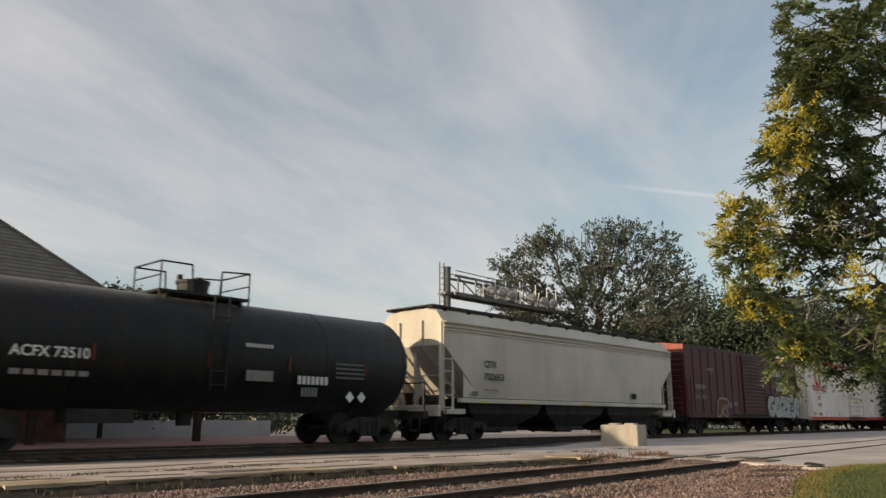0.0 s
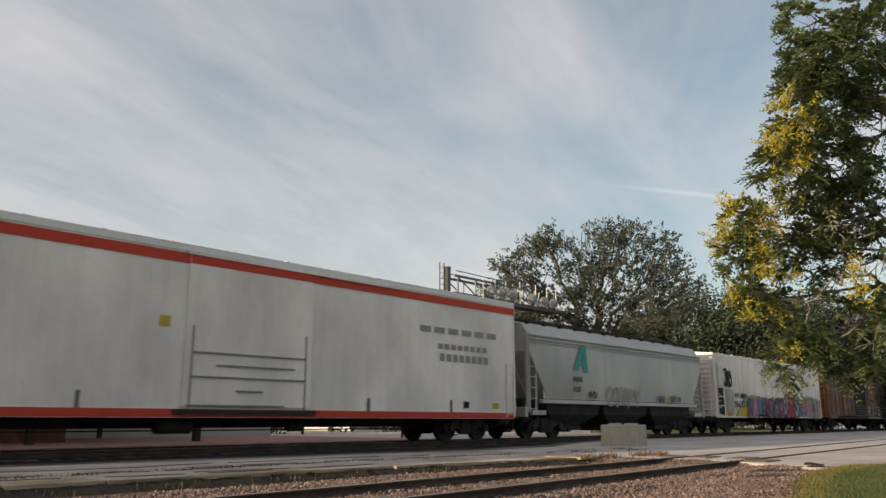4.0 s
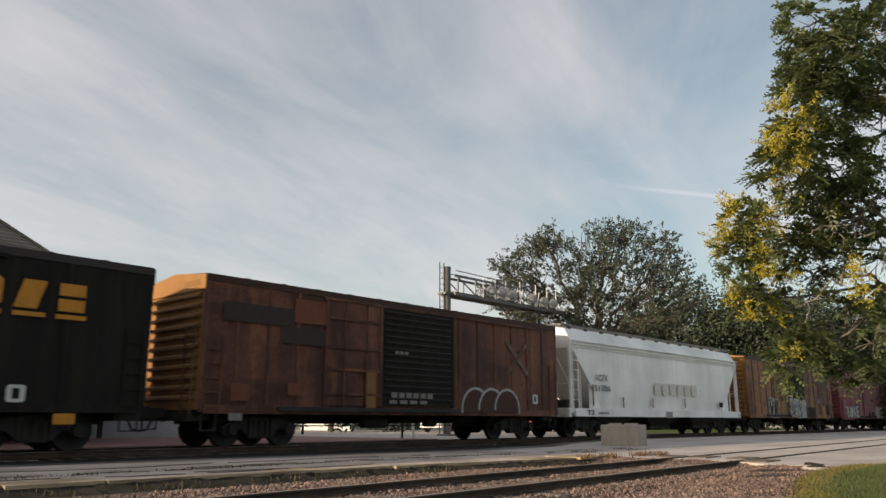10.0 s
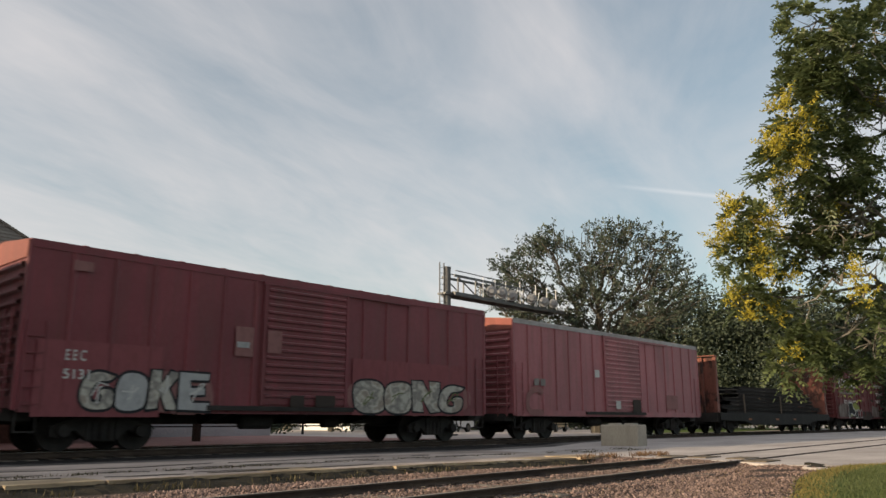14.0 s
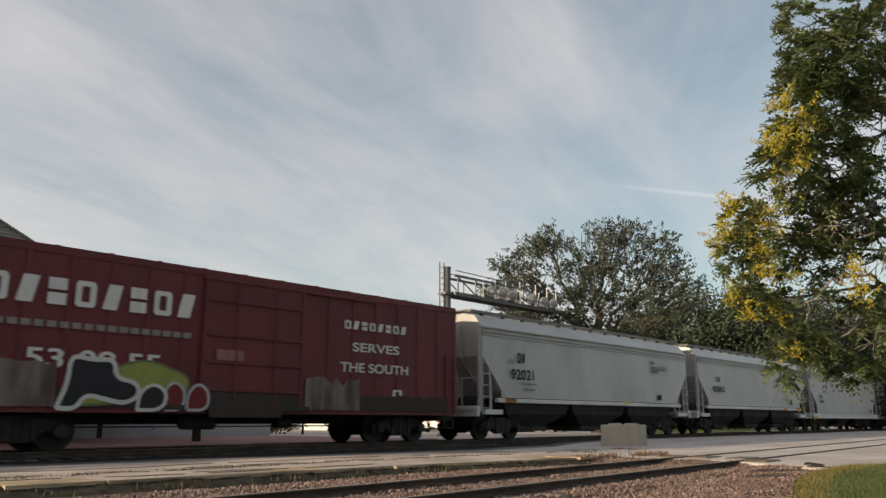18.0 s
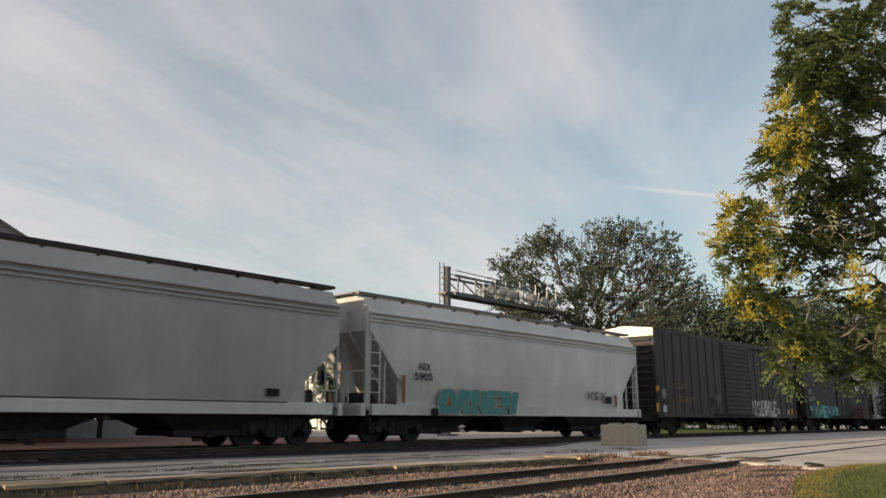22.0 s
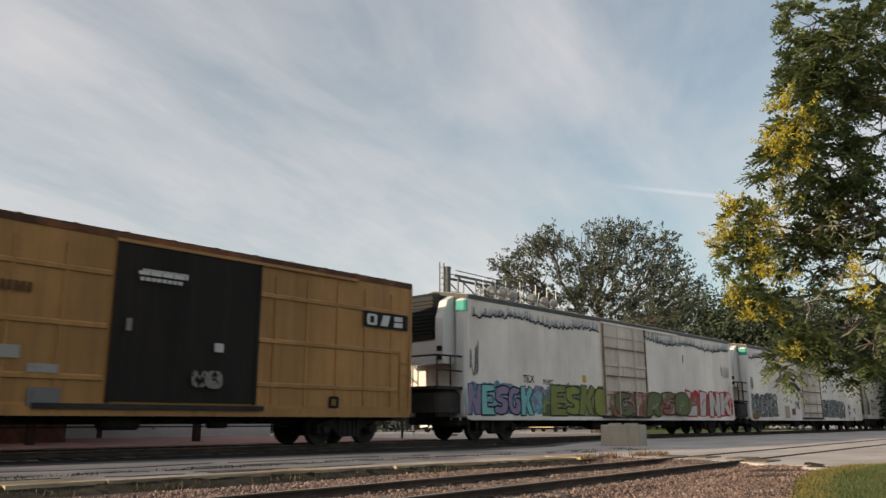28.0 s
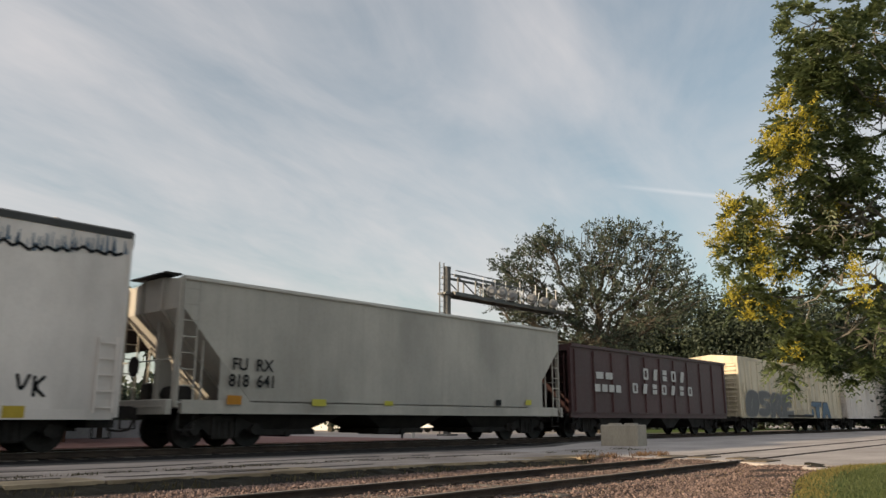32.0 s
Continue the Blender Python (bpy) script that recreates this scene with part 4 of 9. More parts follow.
# ---- station building ----
def depot():
    d = empty("station_building", "old station with a grey hipped shingle roof and deep brown canopy", "station", m=pose(0, 0, -0.05))
    x1, y0 = 16.0, 25.0
    # canopy skirt: from the eave up to the main roof, hipped at the corner, slightly flared
    def skirt(k):
        return [(-40, y0 + k, 0), (x1 - k * 1.1, y0 + k, 0), (x1 - k * 1.1, 46 - k, 0)]
    prof = [(0, 3.98), (0.8, 4.22), (1.8, 4.62), (3.2, 5.28)]
    g = G()
    rings = []
    for k, z in prof:
        rings.append([(p[0], p[1], z) for p in skirt(k)])
    for i in range(len(rings) - 1):
        for j in range(2):
            g.add([rings[i][j], rings[i][j + 1], rings[i + 1][j + 1], rings[i + 1][j]], [(0, 1, 2, 3)])
    part("canopy_roof", g, M_EAVE, d)
    part("canopy_fascia", G().box(-40, x1 + 0.03, y0 - 0.05, y0, 3.72, 3.99).box(x1, x1 + 0.05, y0, 46, 3.72, 3.99), M_WOODDK, d)
    part("gutter", G().tube((-40, y0 - 0.11, 3.98), (x1 + 0.1, y0 - 0.11, 3.98), 0.06, n=8), M_WOODDK, d)
    part("gutter_end", G().tube((x1 + 0.05, y0 - 0.11, 3.96), (x1 + 0.35, y0 - 0.3, 4.12), 0.05, 0.02, 8), M_WOODDK, d)
    part("eave_flashing", G().box(8.4, 11.8, y0 - 0.18, y0 - 0.055, 4.05, 4.10), plain("pale_flashing", (0.55, 0.53, 0.5), 0.4), d, "pale metal flashing")
    part("soffit", G().box(-40, x1 - 0.02, y0 + 0.01, 45.9, 3.66, 3.72), M_WOODDK, d)
    # main hipped roof laid in shingle courses
    a, b, z0, p = 12.66, 28.2, 5.3, 0.877
    courses = 30
    h = 0.19
    for k in range(courses):
        u0, u1 = k * h, (k + 1) * h + 0.03
        zz0, zz1 = z0 + p * u0 + 0.035, z0 + p * u1
        south = [(-40, b + u0, zz0), (a - u0, b + u0, zz0), (a - u1, b + u1, zz1), (-40, b + u1, zz1)]
        east = [(a - u0, b + u0, zz0), (a - u0, 43 - u0, zz0), (a - u1, 43 - u1, zz1), (a - u1, b + u1, zz1)]
        drop = lambda q: [(x, y, z - 0.05) for x, y, z in q]
        g = G()
        for q in (south, east):
            g.add(q + drop(q), [(0, 1, 2, 3), (4, 7, 6, 5), (0, 4, 5, 1)])
        part("shingle_course", g, M_SLATE, d)
    part("ridge", G().box(-40, a - courses * h, b + courses * h - 0.1, b + courses * h + 0.9, z0 + p * courses * h - 0.1, z0 + p * courses * h + 0.06), M_SLATE, d)
    part("hip_cap", G().tube((a, b, z0 + 0.04), (a - courses * h, b + courses * h, z0 + p * courses * h + 0.06), 0.07, n=6), M_SLATE, d)
    # brick walls with dark openings
    w = part("wall", G().box(-40, 11.55, 28.4, 28.7, 0.0, 3.66).box(11.25, 11.55, 28.7, 42, 0, 3.66), M_BRICK, d)
    for x in (-2, 1.6, 5.0, 8.6):
        wn = part("window", G().box(x - 0.55, x + 0.55, 28.34, 28.395, 0.95, 2.75), plain("window_glass_%d" % int(x * 10), (0.02, 0.022, 0.025), 0.1), d)
        part("window_frame", G().box(x - 0.65, x - 0.55, 28.3, 28.395, 0.85, 2.85).box(x + 0.55, x + 0.65, 28.3, 28.395, 0.85, 2.85).box(x - 0.55, x + 0.55, 28.3, 28.395, 2.75, 2.85).box(x - 0.55, x + 0.55, 28.3, 28.395, 0.85, 0.95), M_WOODDK, wn)
    for x, y in ((15.2, 26.0), (9.5, 26.0), (3.5, 26.0), (15.2, 34.0)):
        post = part("canopy_post", G().cbox(x - 0.12, x + 0.12, y - 0.12, y + 0.12, 0, 3.66, 0.02), M_WOODDK, d)
        part("bracket", G().prism([(x, 2.9), (x + 0.1, 2.9), (x + 0.75, 3.6), (x + 0.75, 3.66), (x, 3.66)], y - 0.06, y + 0.06), M_WOODDK, post)


depot()


# ---- signals ----
M_SIGNAL = plain("worn_grey_signal", (0.30, 0.30, 0.30), 0.5, 0.3)


def signal_bridge():
    s = empty("signal_cantilever", "grey steel cantilever signal bridge with ladder", "signal bridge", m=pose(31.0, 28.0, -0.09))
    part("mast", G().tube((0, 0, 0), (0, 0, 9.0), 0.2, n=14), M_GALV, s)
    part("mast_cap", G().tube((0, 0, 9.002), (0, 0, 9.06), 0.22, n=14), M_GALV, s)
    part("base_plate", G().cbox(-0.4, 0.4, -0.4, 0.4, 0, 0.1, 0.02), M_GALV, s)
    lad = part("ladder", G().tube((-0.60, 0, 0), (-0.60, 0, 9.25), 0.035, n=6).tube((-0.26, 0, 0), (-0.26, 0, 9.25), 0.035, n=6), M_GALV, s)
    rung = G().tube((-0.6, 0, 0), (-0.26, 0, 0), 0.018, n=5).mesh("rung", M_GALV)
    for k in range(29):
        sub("rung", rung, lad, pose(0, 0, 0.3 + 0.31 * k))
    # lattice beam along the line
    for y in (-0.45, 0.45):
        part("lower_chord", G().box(0.1, 10.8, y - 0.07, y + 0.07, 7.46, 7.64), M_GALV, s)
        part("upper_chord", G().box(0.1, 7.0, y - 0.05, y + 0.05, 8.50, 8.62), M_GALV, s)
        for k in range(5):
            x = 0.4 + 1.5 * k
            part("post", G().box(x - 0.03, x + 0.03, y - 0.03, y + 0.03, 7.64, 8.5), M_GALV, s)
            part("diagonal", G().tube((x, y, 8.5), (x + 1.5, y, 7.64), 0.035, n=5), M_GALV, s)
        part("hand_rail", G().tube((0.2, y, 8.85), (10.6, y, 8.72), 0.028, n=5), M_GALV, s)
    part("walkway", G().box(0.1, 10.8, -0.44, 0.44, 7.645, 7.68), M_GALV, s)
    part("walk_bracket", G().box(-0.45, 0.3, -0.3, 0.3, 7.5, 7.6), M_GALV, s)
    for x in (2.5, 3.6, 4.6, 6.0, 7.6, 8.8, 9.8):
        part("stay", G().tube((x, -0.5, 7.6), (x, -0.5, 8.8 if x < 5 else 8.95), 0.03, n=5), M_WHITE, s)
    for x, z, r in ((3.0, 8.02, 0.32), (4.05, 8.05, 0.33), (5.0, 8.0, 0.33), (6.95, 8.05, 0.31), (8.25, 8.0, 0.31), (9.25, 8.0, 0.29)):
        hd = part("signal_head", G().tube((x + 0.02, -0.66, z), (x + 0.10, -0.58, z), r, n=20).tube((x - 0.07, -0.75, z), (x + 0.018, -0.662, z), r * 0.45, r * 0.8, 18), M_SIGNAL, s)
        part("rim", G().tube((x + 0.102, -0.578, z), (x + 0.14, -0.54, z), r * 1.06, n=20), M_BLACK, hd)
        for k in (-1, 0, 1):
            part("lamp_hood", G().tube((x + 0.142, -0.538, z + 0.2 * k), (x + 0.30, -0.38, z + 0.2 * k), 0.09, n=12), M_BLACK, hd)
        part("head_bracket", G().tube((x + 0.1, -0.5, 7.66), (x + 0.1, -0.56, z), 0.04, n=6), M_GALV, s)
    for x in (5.7, 6.2, 7.4, 7.9):
        part("brace", G().tube((x - 0.25, -0.52, 7.66), (x + 0.05, -0.52, 8.55), 0.03, n=5), M_WHITE, s)


signal_bridge()


def crossing_signs():
    m = empty("crossing_mast", "pale crossing lamp mast with a round head", "signal", m=pose(26.4, 26.0, -0.09))
    part("pole", G().tube((0, 0, 0), (0, 0, 5.5), 0.07, n=10), plain("pale_pole", (0.6, 0.6, 0.58), 0.5), m)
    part("round_head", G().tube((-0.06, -0.1, 5.72), (0.06, 0.1, 5.72), 0.17, n=18), M_GALV, m)
    x = empty("crossbuck_sign", "dark crossing sign of two crossed boards on a post", "sign", m=pose(24.3, 24.6, -0.05))
    part("post", G().tube((0, 0, 0), (0, 0, 4.6), 0.05, n=8), M_BLACK, x)
    for a in (-48, 48):
        b = part("board", G().cbox(-0.68, 0.68, -0.02, 0.02, -0.10, 0.10, 0.008), M_BLACK, x)
        b.matrix_basis = pose(-0.06 if a > 0 else -0.09, -0.06 if a > 0 else -0.09, 4.3, 0, a, -45)
    g = empty("signal_post", "black signal post with two lamp heads", "signal", m=pose(26.9, 35.0, -0.05))
    part("post", G().tube((0, 0, 0), (0, 0, 4.3), 0.07, n=8), M_BLACK, g)
    for z in (4.55, 5.0):
        hd = part("lamp_head", G().cbox(-0.2, 0.2, -0.15, 0.15, z - 0.22, z + 0.22, 0.05), M_BLACK, g)
        part("visor", G().tube((0, -0.17, z), (0, -0.36, z), 0.11, n=10), M_BLACK, hd)
    for px, py, top in ((21.5, 38, 4.8), (23.2, 40, 5.6), (25.6, 42, 5.9)):
        u = empty("street_lamp", "thin street pole with a small lamp", "street lamp", m=pose(px, py, -0.05))
        part("pole", G().tube((0, 0, 0), (0, 0, top), 0.05, 0.03, 8), M_GALV, u)
        part("lamp", G().cbox(-0.1, 0.45, -0.08, 0.08, top - 0.06, top + 0.03, 0.02), M_GALV, u)
    a = empty("gate_arm", "green crossing gate arm on its stand", "gate", m=pose(17.6, 30.0, -0.05))
    green = plain("green_paint", (0.05, 0.22, 0.17), 0.5)
    part("stand", G().tube((0, 0, 0), (0, 0, 3.4), 0.06, n=8), green, a)
    part("arm", G().tube((0, 0, 3.42), (6.0, 0, 3.1), 0.06, 0.03, 8), green, a)


crossing_signs()


# ---- far side: low buildings, wall, shrubs ----
def far_buildings():
    yel, wht, gry, org = (rough_mat("yellow_wall", (0.52, 0.44, 0.28), (0.62, 0.54, 0.36), 0.5, 0.9, 0.2, 10), rough_mat("white_wall", (0.6, 0.6, 0.58), (0.72, 0.72, 0.7), 0.5, 0.9, 0.2, 10), rough_mat("grey_wall", (0.34, 0.35, 0.36), (0.44, 0.45, 0.46), 0.5, 0.9, 0.2, 10), rough_mat("orange_brick", (0.42, 0.17, 0.06), (0.52, 0.24, 0.10), 0.6, 0.9, 0.3, 10))
    glass = plain("dark_glass", (0.03, 0.035, 0.04), 0.15)
    for x0, x1, y, z, m, lab, n in ((39, 55, 57, 6.5, yel, "long low pale yellow building", 7), (42.5, 56, 49, 5.2, wht, "low white commercial building", 4), (55.5, 66, 46, 7.0, gry, "grey commercial building with a sign panel", 3), (64, 76, 52, 8.0, org, "low orange brick building with windows", 4)):
        b = empty("building", lab, "building", m=pose(x0, y, -0.1))
        w = x1 - x0
        wall = part("wall", G().box(0, w, 0, 10, 0, z), m, b)
        part("roof", G().box(-0.2, w + 0.2, -0.2, 10.2, z + 0.002, z + 0.28), gry, b)
        for k in range(n):
            xc = w * (k + 0.5) / n
            win = part("window", G().box(xc - 0.8, xc + 0.8, -0.05, -0.004, 1.0, 2.7), glass, b)
            part("window_frame", G().box(xc - 0.9, xc + 0.9, -0.06, -0.004, 2.702, 2.85).box(xc - 0.9, xc + 0.9, -0.09, -0.004, 0.86, 0.998), wht, win)
        if m is gry:
            sg = part("sign_panel", G().box(-4.8, 3.6, -2.3, -2.2, 4.9, 6.4), wht, b)
            for k in range(6):
                part("sign_bar", G().box(-3.9 + k * 0.75, -3.35 + k * 0.75, -2.33, -2.304, 5.6, 6.0), M_BLACK, sg)
                part("sign_bar", G().box(-3.6 + k * 0.6, -3.2 + k * 0.6, -2.33, -2.304, 5.1, 5.35), M_BLACK, sg)
            for px in (-4.4, 3.2):
                part("sign_post", G().box(px - 0.1, px + 0.1, -2.3, -2.2, 0, 4.9), gry, b)
    w = empty("low_wall", "low grey wall with a dark rail on top", "wall", m=pose(0, 33.9, -0.05))
    part("wall_body", G().box(11.6, 24, 0, 0.3, 0, 0.75), gry, w)
    part("rail", G().tube((11.6, 0.15, 1.05), (24, 0.15, 1.05), 0.04, n=6), M_BLACK, w)
    for k in range(9):
        part("rail_post", G().tube((11.8 + 1.5 * k, 0.15, 0.75), (11.8 + 1.5 * k, 0.15, 1.05), 0.03, n=5), M_BLACK, w)


far_buildings()


def stand_in_car(label, x, y, turn, col):
    """A small car added as a stand-in: body, glazed cabin, wheels and lamps."""
    c = empty("stand_in_car", label, "car", m=pose(x, y, -0.09, 0, 0, turn))
    paint_m = plain("car_paint_%d" % int(x), col, 0.3, 0.1)
    dark_g = plain("car_glass_%d" % int(x), (0.02, 0.022, 0.025), 0.08, 0.05)
    side = [(-2.15, 0.32), (2.15, 0.32), (2.2, 0.62), (2.05, 0.80), (1.2, 0.92), (-1.9, 0.98), (-2.2, 0.85)]
    part("body", G().prism(side, -0.86, 0.86), paint_m, c)
    part("cabin", G().loft([[(-1.85, -0.80, 0.97), (1.15, -0.80, 0.93), (1.15, 0.80, 0.93), (-1.85, 0.80, 0.97)], [(-1.35, -0.66, 1.38), (0.35, -0.66, 1.38), (0.35, 0.66, 1.38), (-1.35, 0.66, 1.38)]]), dark_g, c, "dark glazed cabin")
    part("roof", G().cbox(-1.38, 0.38, -0.67, 0.67, 1.382, 1.43, 0.03), paint_m, c)
    for px in (-1.35, 1.35):
        for py in (-0.80, 0.80):
            w = part("wheel", G().tube((px, py - 0.09, 0.31), (px, py + 0.09, 0.31), 0.31, n=18), M_BLACK, c)
            part("rim", G().tube((px, py - 0.10, 0.31), (px, py + 0.10, 0.31), 0.19, n=12), M_GALV, w)
    for py in (-0.62, 0.62):
        part("headlight", G().cbox(2.12, 2.22, py - 0.17, py + 0.17, 0.60, 0.74, 0.02), M_WHITE, c)
        part("tail_light", G().cbox(-2.23, -2.14, py - 0.15, py + 0.15, 0.68, 0.86, 0.02), plain("tail_red_%d_%d" % (int(x), int(py * 10)), (0.3, 0.02, 0.02), 0.3), c)


# made-up cars that stand for bright sunlit patches showing under the train
stand_in_car("white car added as a stand-in for a bright patch beyond the tracks", 41.0, 37.0, 10, (0.75, 0.75, 0.74))
stand_in_car("cream car added as a stand-in for a sunlit patch by the dirt verge", 47.0, 32.6, 20, (0.62, 0.46, 0.28))
rs = random.Random(9)
sh = G()
for k in range(34):
    leaf_cloud(sh, (26 + k * 1.9, 40 + rs.uniform(-2, 8), 1.0 + rs.uniform(-0.2, 0.6)), (1.6, 1.2, 1.2), 26, 22, 0.32, rs, 0.3)
place("shrubs", sh, M_LEAFD, "row of dark green shrubs beyond the street", "shrub", kind="stuff")
sh = G()
for k in range(10):
    leaf_cloud(sh, (12.5 + k * 1.1, 34.6 + rs.uniform(0, 1.5), 1.2 + rs.uniform(-0.2, 0.7)), (0.9, 0.8, 1.0), 26, 22, 0.22, rs, 0.22)
place("station_shrubs", sh, M_LEAFF, "shrubs behind the station platform wall", "shrub", kind="stuff")


def far_hedge():
    """The wooded skyline all round."""
    rnd = random.Random(90)
    g = G()
    for k in range(150):
        a = rnd.uniform(0, 2 * math.pi)
        d = rnd.uniform(140, 210)
        r = rnd.uniform(5, 9)
        if 0.1 < math.cos(a) and -0.4 < math.sin(a) < 0.05 and d < 160:
            continue
        leaf_cloud(g, (d * math.cos(a), d * math.sin(a), r * 0.6), (r * 1.3, r * 1.3, r * 0.8), 34, 12, 2.2, rnd, 1.4, shell=0.5)
    place("far_woods", g, M_LEAFD, "dark far line of trees on the horizon", "woods", kind="stuff")


far_hedge()

# ---- railway cars: shared running gear ----
M_WALK = rough_mat("dark_roof_walk", (0.03, 0.028, 0.027), (0.06, 0.055, 0.05), 2.0, 0.8, 0.3, 18)
def gear_meshes():
    d = {}
    g = G()
    for s in (-1, 1):
        prof = [(0.12, -0.07), (0.30, -0.05), (0.40, -0.06), (WHEEL_R, -0.065), (WHEEL_R, 0.05), (WHEEL_R + 0.027, 0.052), (WHEEL_R + 0.027, 0.075), (0.40, 0.078), (0.30, 0.02), (0.12, 0.05)]
        rings = []
        for r, o in prof:
            rings.append([(r * math.cos(2 * math.pi * k / 28), s * (0.7535 - o), r * math.sin(2 * math.pi * k / 28)) for k in range(28)])
        g.loft(rings)
    g.tube((0, -1.0, 0), (0, 1.0, 0), 0.085, n=10)
    d["wheelset"] = g.mesh("wheelset", M_WHEEL)
    g = G()   # cast side frame with its two openings and the bearing ends
    g.prism([(-1.16, -0.12), (-0.98, -0.16), (-0.62, 0.02), (-0.30, -0.24), (0.30, -0.24), (0.62, 0.02), (0.98, -0.16), (1.16, -0.12), (1.16, 0.10), (0.80, 0.22), (0.42, 0.34), (-0.42, 0.34), (-0.80, 0.22), (-1.16, 0.10)], -0.08, 0.08)
    for s in (-1, 1):
        g.tube((s * 0.89, -0.20, 0), (s * 0.89, 0.02, 0), 0.135, 0.16, 12)
        g.box(s * 0.34 - 0.05, s * 0.34 + 0.05, -0.14, 0.1, -0.2, 0.3)
    for k in range(3):
        g.tube((-0.2 + 0.2 * k, -0.06, -0.2), (-0.2 + 0.2 * k, -0.06, 0.2), 0.085, n=10)
    d["side_frame"] = g.mesh("side_frame", M_STEEL)
    g = G().cbox(-0.22, 0.22, -1.02, 1.02, -0.06, 0.16, 0.03)
    g.tube((0, 0, 0.1), (0, 0, 0.36), 0.3, n=14)
    d["bolster"] = g.mesh("truck", M_STEEL)
    g = G().box(-0.45, 0.0, -0.11, 0.11, -0.12, 0.12).prism([(0, -0.16), (0.28, -0.13), (0.34, 0.0), (0.22, 0.10), (0.05, 0.16), (-0.05, 0.14), (-0.05, -0.14)], -0.15, 0.15, "z")
    g.tube((-0.05, 0.32, -0.05), (0.12, 0.34, -0.42), 0.03, n=6)
    g.tube((0.12, 0.34, -0.42), (0.34, 0.22, -0.46), 0.03, n=6)
    d["coupler"] = g.mesh("coupler", M_STEEL)
    g = G().tube((-0.45, 0, 0), (0.45, 0, 0), 0.2, n=14).tube((-0.53, 0, 0), (-0.45, 0, 0), 0.1, 0.2, 14).tube((0.45, 0, 0), (0.53, 0, 0), 0.2, 0.1, 14)
    d["reservoir"] = g.mesh("air_reservoir", M_STEEL)
    d["stirrup"] = G().box(-0.22, -0.19, -0.02, 0.02, -0.42, 0).box(0.19, 0.22, -0.02, 0.02, -0.42, 0).box(-0.22, 0.22, -0.02, 0.02, -0.44, -0.41).mesh("sill_step", M_STEEL)
    return d


GEAR = gear_meshes()
CARS = []        # (thing, place in the train)
SPIN = []        # (wheelset, its local pose, place in the train)


def running_gear(car, L, at, truck_in, sill, couplers=0.75):
    for s in (-1, 1):
        x = s * (L / 2 - truck_in)
        tr = sub("truck", GEAR["bolster"], car, pose(x, 0, WHEEL_R + 0.08))
        for k in (-1, 1):
            sub("side_frame", GEAR["side_frame"], tr, pose(0, k * 1.0, -0.08, 0, 0, 0 if k < 0 else 180))
            w = sub("wheelset", GEAR["wheelset"], tr, pose(k * 0.89, 0, -0.08))
            SPIN.append((w, k * 0.89, at + x))
        sub("coupler", GEAR["coupler"], car, pose(s * (L / 2 + couplers - 0.28), 0, 0.88, 0, 0, 0 if s > 0 else 180))
        for k in (-1, 1):
            sub("sill_step", GEAR["stirrup"], car, pose(s * (L / 2 - 0.3), k * 1.5, sill + 0.02))


def car_empty(name, label, category, at):
    car = empty(name, label, category, "cars of the freight train", pose(at - gone(0), TRACK_Y, 0))
    CARS.append((car, at))
    return car


def ladder_mesh(height, width=0.4, step=0.36, mat=None):
    g = G()
    for s in (-1, 1):
        g.box(s * width / 2 - 0.02, s * width / 2 + 0.02, -0.03, 0.0, 0, height)
    z = 0.12
    while z < height:
        g.box(-width / 2, width / 2, -0.035, -0.012, z - 0.014, z + 0.014)
        z += step
    return g.mesh("ladder", mat)


def corrugated(z0, z1, depth, n, smooth=True):
    """A wavy upright profile: pairs of (offset, z)."""
    pts = []
    h = (z1 - z0) / n
    for k in range(n):
        z = z0 + k * h
        pts += [(0, z), (0, z + 0.30 * h), (depth, z + 0.46 * h), (depth, z + 0.68 * h), (0, z + 0.84 * h)]
    return pts + [(0, z1)]


